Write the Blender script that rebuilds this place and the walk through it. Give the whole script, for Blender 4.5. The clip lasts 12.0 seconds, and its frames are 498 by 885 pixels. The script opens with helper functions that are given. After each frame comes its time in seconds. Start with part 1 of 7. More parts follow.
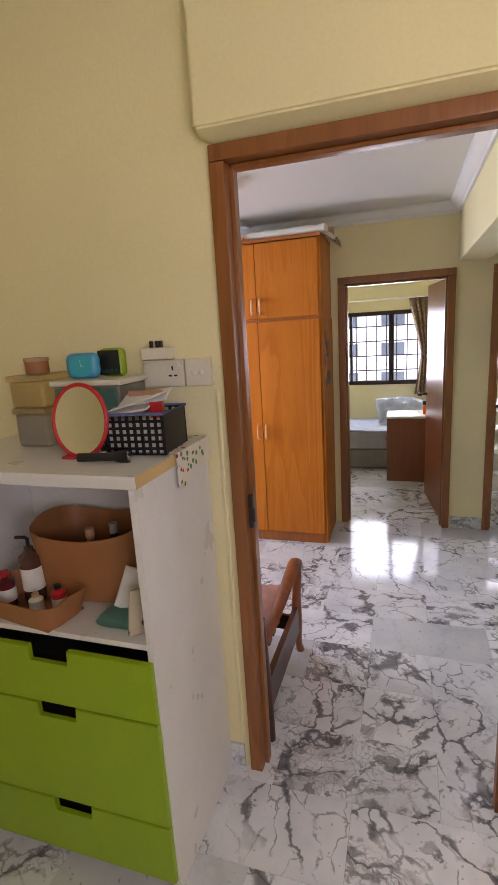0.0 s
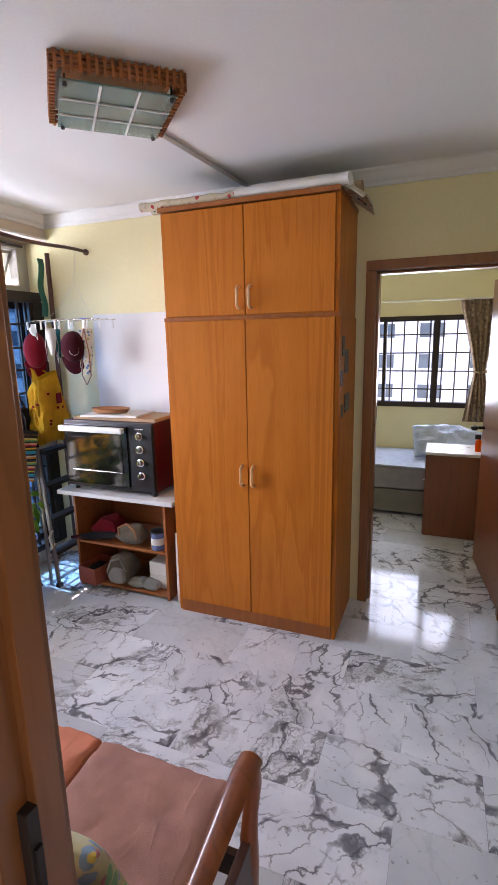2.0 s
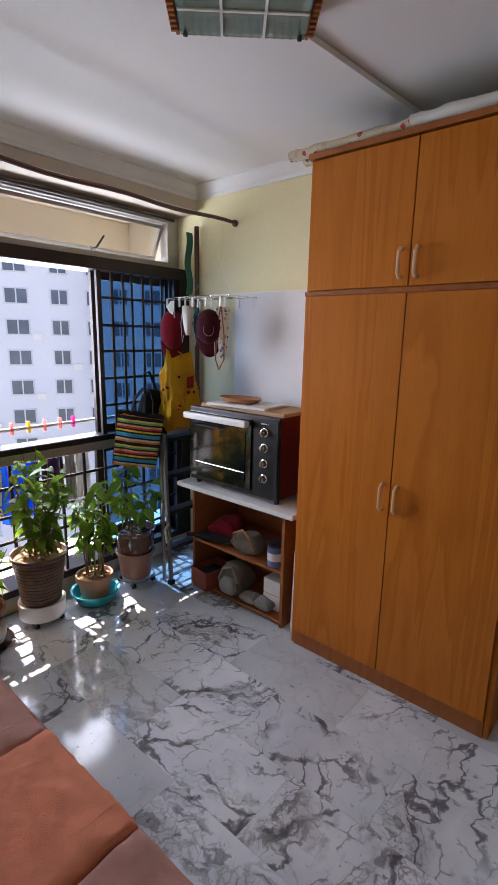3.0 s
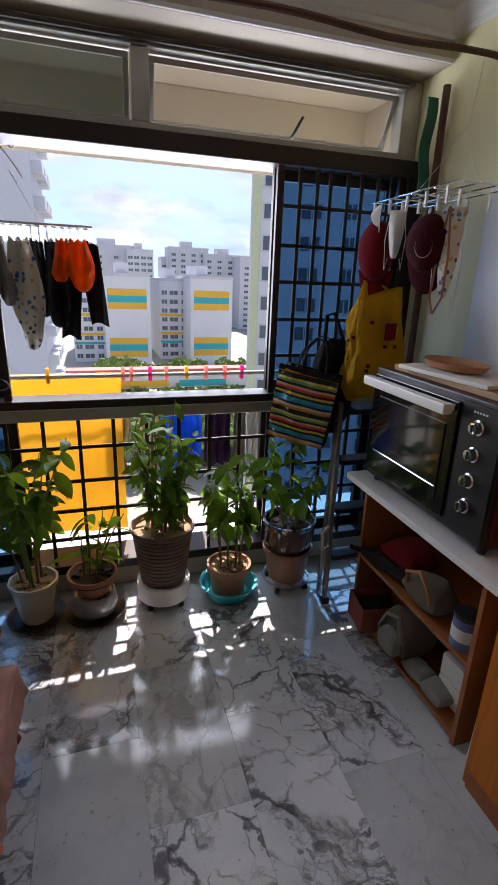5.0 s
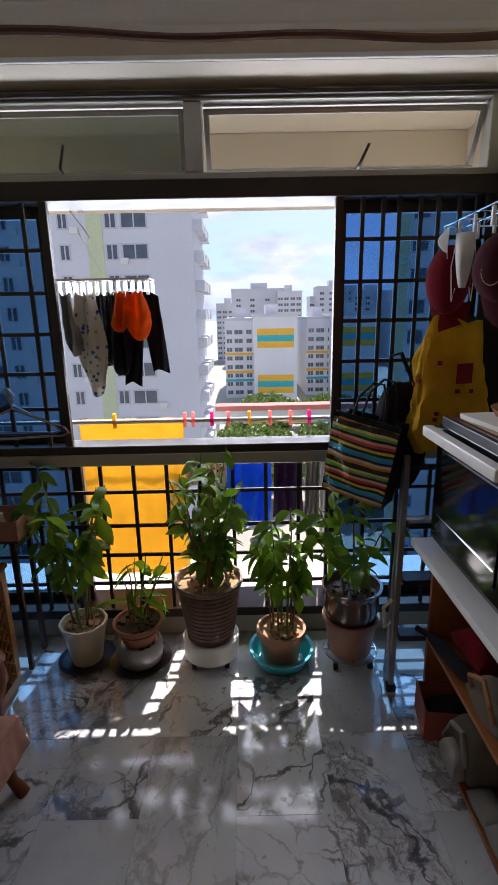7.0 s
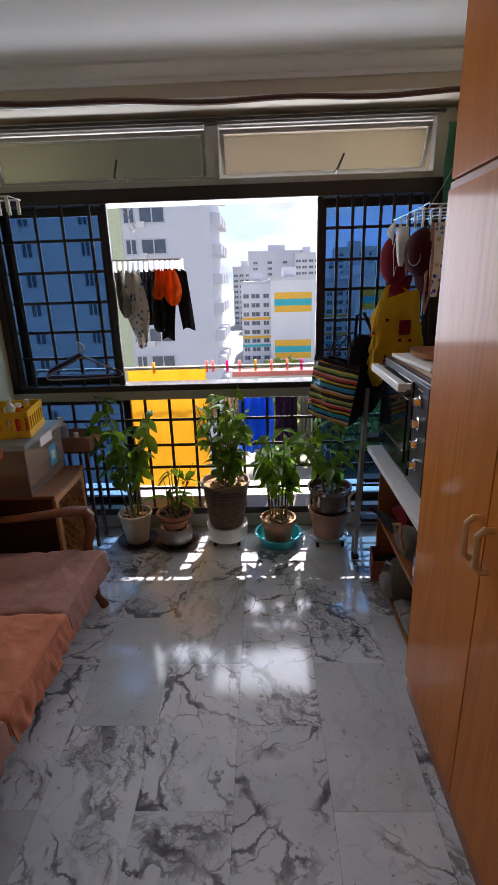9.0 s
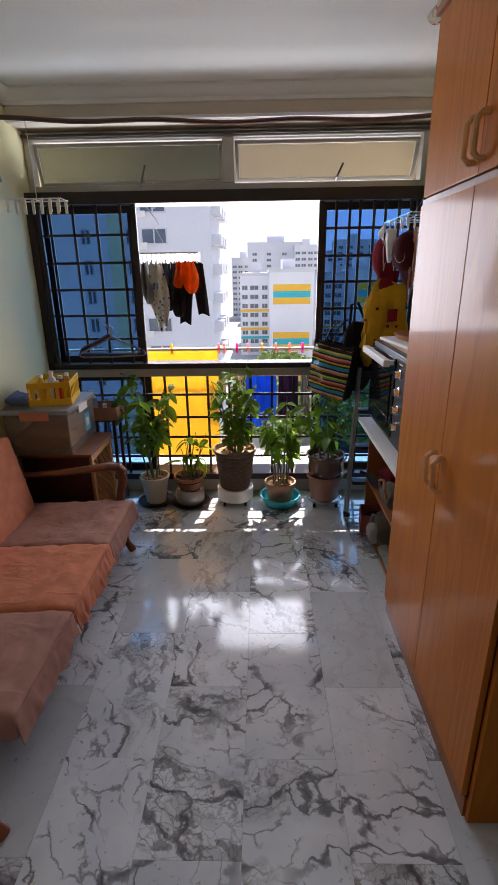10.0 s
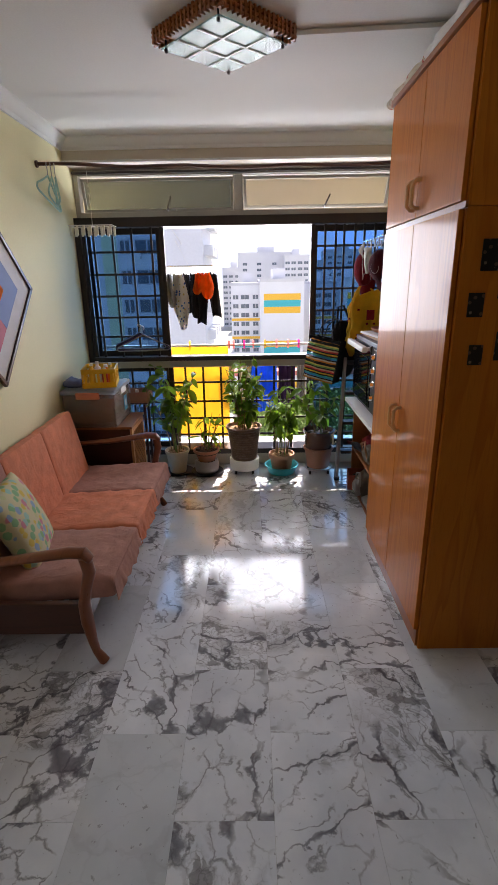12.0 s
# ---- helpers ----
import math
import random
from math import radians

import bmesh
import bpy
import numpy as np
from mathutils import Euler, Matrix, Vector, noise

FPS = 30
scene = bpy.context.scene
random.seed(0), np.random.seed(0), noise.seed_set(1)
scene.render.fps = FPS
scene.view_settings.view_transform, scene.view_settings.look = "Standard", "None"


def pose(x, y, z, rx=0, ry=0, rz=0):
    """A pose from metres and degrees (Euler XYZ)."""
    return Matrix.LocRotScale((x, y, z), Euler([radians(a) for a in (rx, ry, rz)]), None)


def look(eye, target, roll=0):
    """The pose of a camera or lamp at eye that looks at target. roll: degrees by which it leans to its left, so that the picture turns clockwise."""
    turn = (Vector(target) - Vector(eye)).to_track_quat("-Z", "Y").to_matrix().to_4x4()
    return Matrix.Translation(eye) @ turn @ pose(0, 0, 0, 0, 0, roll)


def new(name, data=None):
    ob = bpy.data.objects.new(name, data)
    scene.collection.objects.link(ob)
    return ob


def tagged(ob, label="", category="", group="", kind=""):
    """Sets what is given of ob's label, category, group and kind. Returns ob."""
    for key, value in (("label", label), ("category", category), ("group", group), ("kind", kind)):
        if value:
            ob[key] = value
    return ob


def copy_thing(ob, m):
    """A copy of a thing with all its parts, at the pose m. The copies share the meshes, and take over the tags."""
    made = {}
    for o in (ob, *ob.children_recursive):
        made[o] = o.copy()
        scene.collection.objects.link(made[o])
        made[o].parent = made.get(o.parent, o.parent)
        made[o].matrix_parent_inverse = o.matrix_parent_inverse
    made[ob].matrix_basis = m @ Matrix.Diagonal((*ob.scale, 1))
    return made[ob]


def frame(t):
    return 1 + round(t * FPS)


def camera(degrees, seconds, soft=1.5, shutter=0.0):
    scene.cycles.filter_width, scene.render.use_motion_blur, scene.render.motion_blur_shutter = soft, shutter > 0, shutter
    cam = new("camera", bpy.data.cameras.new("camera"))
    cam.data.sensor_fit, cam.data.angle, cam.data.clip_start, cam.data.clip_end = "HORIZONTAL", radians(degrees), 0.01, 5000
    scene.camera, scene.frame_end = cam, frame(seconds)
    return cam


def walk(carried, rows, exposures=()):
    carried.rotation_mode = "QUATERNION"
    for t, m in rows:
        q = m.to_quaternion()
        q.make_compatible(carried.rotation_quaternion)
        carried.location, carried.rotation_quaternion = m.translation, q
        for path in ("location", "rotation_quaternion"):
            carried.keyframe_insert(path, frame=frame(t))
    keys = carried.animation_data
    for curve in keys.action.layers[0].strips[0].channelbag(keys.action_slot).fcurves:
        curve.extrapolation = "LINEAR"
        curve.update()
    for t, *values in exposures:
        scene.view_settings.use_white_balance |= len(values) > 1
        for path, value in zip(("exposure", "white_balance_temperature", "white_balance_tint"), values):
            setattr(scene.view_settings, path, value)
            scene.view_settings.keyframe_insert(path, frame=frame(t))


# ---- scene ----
cam = camera(54.1, 12.0)
PATH = [
    (0, (0.239, 0.229, 1.679), (-0.371, 2.081, 1.237), -3.5),
    (0.3, (0.238, 0.373, 1.669), (-0.313, 2.248, 1.241), -3.8),
    (0.5, (0.238, 0.493, 1.679), (-0.295, 2.373, 1.254), -3.7),
    (1, (0.198, 0.816, 1.663), (-0.303, 2.711, 1.266), -3.8),
    (1.5, (0.155, 1.069, 1.69), (-0.396, 2.947, 1.282), -2.5),
    (2, (0.143, 1.425, 1.649), (-0.582, 3.241, 1.23), -1.2),
    (2.5, (0.095, 1.665, 1.564), (-0.901, 3.355, 1.176), 0.0),
    (3, (0.01, 1.939, 1.565), (-1.266, 3.419, 1.14), 1.1),
    (3.5, (-0.058, 2.188, 1.542), (-1.538, 3.433, 1.033), 1.9),
    (5.3, (-0.518, 2.909, 1.466), (-2.362, 3.373, 0.844), 1.6),
    (5.5, (-0.555, 2.96, 1.481), (-2.422, 3.351, 0.877), 1.2),
    (6, (-0.613, 3.067, 1.486), (-2.527, 3.284, 0.949), 0.4),
    (6.5, (-0.618, 3.152, 1.496), (-2.553, 3.253, 1.0), -0.3),
    (7, (-0.559, 3.236, 1.489), (-2.495, 3.245, 0.986), -1.1),
    (7.5, (-0.424, 3.256, 1.474), (-2.347, 3.189, 0.928), -1.4),
    (7.7, (-0.36, 3.253, 1.468), (-2.28, 3.157, 0.914), -1.5),
    (9.3, (0.347, 3.303, 1.532), (-1.545, 3.251, 0.886), -1.6),
    (9.5, (0.425, 3.291, 1.522), (-1.468, 3.251, 0.877), -1.3),
    (10, (0.655, 3.241, 1.533), (-1.231, 3.191, 0.869), -0.8),
    (10.5, (0.862, 3.242, 1.524), (-1.021, 3.174, 0.852), -0.8),
    (11, (1.073, 3.238, 1.525), (-0.815, 3.196, 0.868), -0.7),
    (11.5, (1.257, 3.189, 1.534), (-0.635, 3.169, 0.887), -0.9),
    (12, (1.397, 3.133, 1.533), (-0.501, 3.117, 0.902), -1.0),
]
EXPOSURES = [(0, 2.83, 6900, 30), (0.5, 2.68, 6850, 30), (1.0, 2.64, 6700, 29), (1.5, 2.65, 6600, 29), (2.5, 2.3, 6400, 27), (3.0, 1.75, 6400, 25), (3.5, 1.3, 6400, 23), (5.3, 0.98, 6570, 22), (7.7, 0.92, 6570, 22), (9.3, 1.26, 6650, 23), (12, 1.76, 7000, 24)]
walk(cam, [(t, look(eye, target, roll)) for t, eye, target, roll in PATH], EXPOSURES)

# ---- world and sun ----
SUN_EL, SUN_AZ = 52.0, 9.0  # degrees above the horizon; degrees from -x towards +y
world = bpy.data.worlds.new("sky")
scene.world = world
world.use_nodes = True
wn, wl = world.node_tree.nodes, world.node_tree.links
wn.clear()
w_out, w_bg, w_sky = wn.new("ShaderNodeOutputWorld"), wn.new("ShaderNodeBackground"), wn.new("ShaderNodeTexSky")
w_sky.sky_type, w_sky.sun_disc = "NISHITA", False
w_sky.sun_elevation, w_sky.sun_rotation = radians(SUN_EL), radians(-90 + SUN_AZ)
w_sky.air_density, w_sky.dust_density, w_sky.ozone_density = 1.0, 0.4, 3.0
# broken cloud all over the sky
w_co, w_map = wn.new("ShaderNodeTexCoord"), wn.new("ShaderNodeMapping")
w_lift, w_unit = wn.new("ShaderNodeVectorMath"), wn.new("ShaderNodeVectorMath")
w_lift.operation, w_unit.operation = "ADD", "NORMALIZE"
w_lift.inputs[1].default_value = (0, 0, 0.35)
wl.new(w_co.outputs["Generated"], w_lift.inputs[0])
wl.new(w_lift.outputs[0], w_unit.inputs[0])
wl.new(w_unit.outputs[0], w_sky.inputs["Vector"])
w_map.inputs["Scale"].default_value = (2.2, 2.2, 6.0)
wl.new(w_co.outputs["Generated"], w_map.inputs["Vector"])
w_noise, w_ramp, w_mix = wn.new("ShaderNodeTexNoise"), wn.new("ShaderNodeValToRGB"), wn.new("ShaderNodeMixRGB")
w_noise.inputs["Scale"].default_value, w_noise.inputs["Detail"].default_value, w_noise.inputs["Roughness"].default_value = 1.6, 7, 0.55
w_ramp.color_ramp.elements[0].position, w_ramp.color_ramp.elements[1].position = 0.44, 0.62
w_shade, w_tone = wn.new("ShaderNodeTexNoise"), wn.new("ShaderNodeValToRGB")
w_shade.inputs["Scale"].default_value, w_shade.inputs["Detail"].default_value = 3.4, 6
w_tone.color_ramp.elements[0].position, w_tone.color_ramp.elements[0].color = 0.35, (1.5, 2.1, 3.1, 1)
w_tone.color_ramp.elements[1].position, w_tone.color_ramp.elements[1].color = 0.62, (4.4, 4.6, 5.0, 1)
wl.new(w_map.outputs["Vector"], w_shade.inputs["Vector"])
wl.new(w_shade.outputs["Fac"], w_tone.inputs["Fac"])
wl.new(w_tone.outputs["Color"], w_mix.inputs["Color2"])
wl.new(w_map.outputs["Vector"], w_noise.inputs["Vector"])
wl.new(w_noise.outputs["Fac"], w_ramp.inputs["Fac"])
wl.new(w_ramp.outputs["Color"], w_mix.inputs["Fac"])
wl.new(w_sky.outputs["Color"], w_mix.inputs["Color1"])
wl.new(w_mix.outputs["Color"], w_bg.inputs["Color"])
w_bg.inputs["Strength"].default_value = 0.12
wl.new(w_bg.outputs["Background"], w_out.inputs["Surface"])

sun = new("sun", bpy.data.lights.new("sun", "SUN"))
sun.data.energy, sun.data.angle, sun.data.color = 5.0, radians(0.6), (1.0, 0.95, 0.86)
sun_dir = Vector((-math.cos(radians(SUN_EL)) * math.cos(radians(SUN_AZ)), math.cos(radians(SUN_EL)) * math.sin(radians(SUN_AZ)), math.sin(radians(SUN_EL))))
sun.matrix_world = look(sun_dir * 50, (0, 0, 0))


def window_light(name, at, facing, w, h, watts, col=(0.80, 0.91, 1.0), spread=180):
    """An area lamp spread over an opening, added on top of the sky's own light."""
    l = new(name, bpy.data.lights.new(name, "AREA"))
    l.data.shape, l.data.size, l.data.size_y, l.data.energy, l.data.color = "RECTANGLE", w, h, watts, col
    l.data.spread = radians(spread)
    l.matrix_world = look(at, Vector(at) + Vector(facing))
# across the outer recess opening, brighter than the sky it stands in for
window_light("window_light_living", (-3.44, 3.0, 1.52), (1, 0, -0.35), 2.9, 1.04, 36.0)
window_light("window_light_bedroom", (0.0, 6.69, 1.37), (0, -1, 0), 1.2, 0.85, 4.5)
window_light("window_light_far_room", (1.8, 6.69, 1.39), (0, -1, 0), 1.15, 0.85, 4.5)
# added fill for the first room; no source is seen there
window_light("fill_light_start_room", (1.9, -1.25, 1.9), (0, 1, 0), 2.3, 0.75, 4.6, (1.0, 0.95, 0.88))

# ---- materials ----
class Nodes:
    """A material under construction, with its principled shader."""
    def __init__(self, name):
        self.m = bpy.data.materials.new(name)
        self.m.use_nodes = True
        self.t = self.m.node_tree
        self.p = self.t.nodes["Principled BSDF"]
        self.co = self.t.nodes.new("ShaderNodeTexCoord").outputs["Object"]

    def node(self, kind, ins=None, **attrs):
        n = self.t.nodes.new(kind)
        if "blend_type" in attrs:
            n.blend_type = attrs["blend_type"]
        if "operation" in attrs:
            n.operation = attrs["operation"]
        if "feature" in attrs:
            n.feature = attrs["feature"]
        if "wave_type" in attrs:
            n.wave_type = attrs["wave_type"]
        if "bands_direction" in attrs:
            n.bands_direction = attrs["bands_direction"]
        for k, v in (ins or {}).items():
            if hasattr(v, "is_linked"):
                self.t.links.new(v, n.inputs[k])
            else:
                n.inputs[k].default_value = v
        return n

    def mapped(self, scale=(1, 1, 1), rot=(0, 0, 0), src=None):
        return self.node("ShaderNodeMapping", {"Vector": src or self.co, "Scale": scale, "Rotation": rot}).outputs[0]

    def noise(self, scale, detail=4, vec=None, dist=0.0):
        return self.node("ShaderNodeTexNoise", {"Vector": vec or self.co, "Scale": scale, "Detail": detail, "Distortion": dist}).outputs["Fac"]

    def ramp(self, fac, stops):
        n = self.node("ShaderNodeValToRGB", {"Fac": fac})
        while len(n.color_ramp.elements) < len(stops):
            n.color_ramp.elements.new(0.5)
        for e, (pos, col) in zip(n.color_ramp.elements, stops):
            e.position = pos
            e.color = (*col, 1) if isinstance(col, tuple) else (col, col, col, 1)
        return n.outputs["Color"]

    def mix(self, fac, a, b, kind="MIX"):
        a = (*a, 1) if isinstance(a, tuple) else a
        b = (*b, 1) if isinstance(b, tuple) else b
        return self.node("ShaderNodeMixRGB", {"Fac": fac, "Color1": a, "Color2": b}, blend_type=kind).outputs[0]

    def math(self, op, a, b=0.0):
        return self.node("ShaderNodeMath", {0: a, 1: b}, operation=op).outputs[0]

    def bump(self, h, strength=0.2, dist=0.01):
        b = self.node("ShaderNodeBump", {"Height": h, "Strength": strength, "Distance": dist})
        self.t.links.new(b.outputs[0], self.p.inputs["Normal"])

    def set(self, **kw):
        names = {"base": "Base Color", "rough": "Roughness", "metal": "Metallic", "trans": "Transmission Weight", "ior": "IOR",
                 "coat": "Coat Weight", "coat_rough": "Coat Roughness", "alpha": "Alpha", "sheen": "Sheen Weight", "sub": "Subsurface Weight", "spec": "Specular IOR Level"}
        for k, v in kw.items():
            i = self.p.inputs[names[k]]
            if hasattr(v, "is_linked"):
                self.t.links.new(v, i)
            else:
                i.default_value = (*v, 1) if isinstance(v, tuple) else v
        return self


def shade(c, k):
    return tuple(min(1, max(0, v * k)) for v in c)


def plain(name, col, rough=0.5, metal=0.0, var=0.12, scale=9.0, bump=0.05, coat=0.0, fine=120.0, sheen=0.0):
    """A painted, moulded or woven surface: broad stains, fine grain, uneven gloss."""
    n = Nodes(name)
    broad, grain = n.noise(scale, 5), n.noise(fine, 3)
    c = n.mix(n.ramp(broad, [(0.3, 0.0), (0.7, 1.0)]), shade(col, 1 - var), shade(col, 1 + var * 0.6))
    c = n.mix(0.12, c, n.ramp(grain, [(0.3, shade(col, 0.75)), (0.7, shade(col, 1.15))]))
    n.set(base=c, rough=n.math("ADD", n.math("MULTIPLY", broad, 0.16), max(0.02, rough - 0.08)), metal=metal, coat=coat, sheen=sheen)
    n.bump(grain, bump, 0.002)
    return n.m


def wood(name, light, dark, rough=0.35, coat=0.25, axis="z", scale=1.0, spec=0.5, coat_rough=0.17):
    """Veneer or solid timber, its grain along one axis, with cathedral figure."""
    n = Nodes(name)
    long = {"z": (1, 1, 0.07), "x": (0.07, 1, 1), "y": (1, 0.07, 1)}[axis]
    info = n.node("ShaderNodeObjectInfo").outputs["Random"]
    shift = n.node("ShaderNodeVectorMath", {0: n.co, 1: n.node("ShaderNodeCombineXYZ", {0: n.math("MULTIPLY", info, 7.0), 1: n.math("MULTIPLY", info, 3.0), 2: info}).outputs[0]}, operation="ADD").outputs[0]
    v = n.mapped(tuple(k * scale for k in long), src=shift)
    fig = n.noise(5.0, 3, v, 1.2)
    rings = n.math("FRACT", n.math("MULTIPLY", fig, 6.0))
    pores = n.noise(160.0, 2, v)
    c = n.mix(n.ramp(rings, [(0.0, 0.0), (0.55, 0.25), (0.9, 0.75), (1.0, 0.1)]), light, dark)
    c = n.mix(n.ramp(pores, [(0.52, 0.0), (0.70, 0.28)]), c, shade(dark, 0.8))
    c = n.mix(0.25, c, n.ramp(n.noise(1.3, 3, shift), [(0.3, shade(light, 0.75)), (0.7, shade(light, 1.15))]), "MIX")
    n.set(base=c, rough=n.math("ADD", n.math("MULTIPLY", pores, 0.12), rough - 0.06), coat=coat, coat_rough=coat_rough, spec=spec)
    n.bump(pores, 0.06, 0.001)
    return n.m


def marble(name):
    """Polished brecciated white marble; every slab is cut from another place and turned another way, some nearly plain."""
    n = Nodes(name)
    info = n.node("ShaderNodeObjectInfo").outputs["Random"]
    off = n.node("ShaderNodeCombineXYZ", {0: n.math("MULTIPLY", info, 83.0), 1: n.math("MULTIPLY", info, 41.0), 2: n.math("MULTIPLY", info, 17.0)}).outputs[0]
    turn = n.node("ShaderNodeVectorRotate", {"Vector": n.co, "Angle": n.math("MULTIPLY", n.math("FRACT", n.math("MULTIPLY", info, 7.31)), 6.283)})
    v = n.node("ShaderNodeVectorMath", {0: turn.outputs[0], 1: off}, operation="ADD").outputs[0]
    kind = n.math("FRACT", n.math("MULTIPLY", info, 29.3))
    def warped(src, scale, amount, detail, rough):
        w = n.node("ShaderNodeTexNoise", {"Vector": src, "Scale": scale, "Detail": detail, "Roughness": rough})
        return n.node("ShaderNodeVectorMath", {0: src, 1: n.node("ShaderNodeVectorMath", {0: w.outputs["Color"], 1: (amount, amount, amount)}, operation="MULTIPLY").outputs[0]}, operation="ADD").outputs[0]
    wv = warped(v, 5.0, 0.20, 6.0, 0.55)
    st = n.mapped((1.0, 0.40, 1.0), (0, 0, 0.5), wv)
    edge = "DISTANCE_TO_EDGE"
    big = n.node("ShaderNodeTexVoronoi", {"Vector": st, "Scale": 4.3}, feature=edge).outputs["Distance"]
    mid = n.node("ShaderNodeTexVoronoi", {"Vector": n.mapped((1.0, 0.5, 1.0), (0, 0, -0.7), wv), "Scale": 10.0}, feature=edge).outputs["Distance"]
    small = n.node("ShaderNodeTexVoronoi", {"Vector": wv, "Scale": 30.0}, feature=edge)
    where, width = n.noise(3.2, 3, v), n.noise(11.0, 4, v)
    busy = n.ramp(kind, [(0.14, 0.12), (0.20, 1.0)])
    # main cracks with thick knots, dying out over much of a slab
    sharp = n.math("DIVIDE", big, n.math("ADD", 0.06, n.math("POWER", n.math("MULTIPLY", width, 1.36), 6.0)))
    vein = n.math("MULTIPLY", n.ramp(sharp, [(0.0, 1.0), (0.09, 0.8), (0.18, 0.0)]), n.ramp(where, [(0.40, 0.0), (0.50, 1.0)]))
    zone = n.ramp(n.noise(2.9, 5, st), [(0.555, 0.0), (0.60, 1.0)])
    hair = n.math("MULTIPLY", n.ramp(mid, [(0.0, 1.0), (0.018, 0.6), (0.040, 0.0)]), n.math("MULTIPLY", n.ramp(width, [(0.42, 0.0), (0.52, 1.0)]), n.ramp(where, [(0.36, 0.12), (0.50, 1.0)])))
    crush = n.math("MULTIPLY", n.ramp(small.outputs["Distance"], [(0.0, 1.0), (0.03, 0.7), (0.08, 0.0)]), zone)
    chip = n.math("MULTIPLY", n.ramp(n.noise(24.0, 2, st), [(0.54, 0.0), (0.58, 1.0)]), zone)
    smoke = n.math("MULTIPLY", n.ramp(n.noise(8.0, 6, st, 0.6), [(0.48, 0.0), (0.60, 0.42)]), zone)
    halo = n.math("MULTIPLY", n.ramp(big, [(0.0, 1.0), (0.16, 0.0)]), n.ramp(where, [(0.44, 0.0), (0.60, 0.2)]))
    speck = n.ramp(n.noise(46.0, 3, v), [(0.67, 0.0), (0.71, 0.8)])
    cloud = n.noise(4.0, 8, wv)
    tone = n.math("ADD", 0.86, n.math("MULTIPLY", n.math("FRACT", n.math("MULTIPLY", info, 13.7)), 0.2))
    c = n.mix(n.ramp(cloud, [(0.36, 0.0), (0.66, 1.0)]), (0.84, 0.87, 0.92), (0.66, 0.70, 0.76))
    c = n.mix(1.0, c, tone, "MULTIPLY")
    c = n.mix(n.ramp(kind, [(0.14, 0.5), (0.20, 0.0)]), c, (0.47, 0.50, 0.52))
    c = n.mix(n.math("MULTIPLY", halo, busy), c, (0.36, 0.36, 0.37))
    c = n.mix(n.math("MULTIPLY", smoke, busy), c, (0.27, 0.265, 0.28))
    c = n.mix(n.math("MULTIPLY", n.math("MULTIPLY", chip, 0.65), busy), c, (0.15, 0.145, 0.145))
    c = n.mix(n.math("MULTIPLY", n.math("MULTIPLY", crush, 0.42), busy), c, (0.10, 0.095, 0.10))
    c = n.mix(n.math("MULTIPLY", n.math("MULTIPLY", hair, 0.75), busy), c, (0.14, 0.135, 0.145))
    c = n.mix(n.math("MULTIPLY", n.math("MULTIPLY", vein, 0.85), busy), c, (0.085, 0.08, 0.10))
    c = n.mix(n.math("MULTIPLY", speck, 0.6), c, (0.14, 0.14, 0.14))
    n.set(base=c, rough=n.math("ADD", 0.05, n.math("MULTIPLY", n.noise(7, 4), 0.09)), spec=0.48)
    n.bump(n.noise(2.0, 2), 0.03, 0.004)
    return n.m


def glass(name, tint=(1, 1, 1), rough=0.0):
    n = Nodes(name)
    n.set(base=tint, rough=rough, trans=1.0, ior=1.1)
    return n.m


def tinted(name, col):
    """Flat coloured window glass: dyes the light that passes, with a faint gloss."""
    n = Nodes(name)
    n.set(base=shade(col, 0.2), rough=0.03)
    clear = n.node("ShaderNodeBsdfTransparent", {"Color": n.mix(n.noise(3.0, 2), col, shade(col, 0.85))})
    both = n.node("ShaderNodeMixShader", {"Fac": 0.10})
    n.t.links.new(clear.outputs[0], both.inputs[1])
    n.t.links.new(n.p.outputs[0], both.inputs[2])
    n.t.links.new(both.outputs[0], n.t.nodes["Material Output"].inputs["Surface"])
    return n.m


def frosted(name, col, alpha_rough=0.35):
    n = Nodes(name)
    n.set(base=n.mix(n.noise(30, 3), shade(col, 0.9), col), rough=alpha_rough, trans=0.8, ior=1.2)
    return n.m


def leaf_mat(name, a, b):
    n = Nodes(name)
    info = n.node("ShaderNodeObjectInfo").outputs["Random"]
    c = n.mix(info, a, b)
    c = n.mix(n.ramp(n.noise(60, 4), [(0.35, 0.0), (0.7, 0.5)]), c, shade(b, 0.6))
    n.set(base=c, rough=0.34, spec=0.4)
    tr = n.node("ShaderNodeBsdfTranslucent", {"Color": n.mix(0.5, c, (0.28, 0.42, 0.03))})
    add = n.node("ShaderNodeMixShader", {"Fac": 0.52})
    n.t.links.new(n.p.outputs[0], add.inputs[1])
    n.t.links.new(tr.outputs[0], add.inputs[2])
    n.t.links.new(add.outputs[0], n.t.nodes["Material Output"].inputs["Surface"])
    return n.m


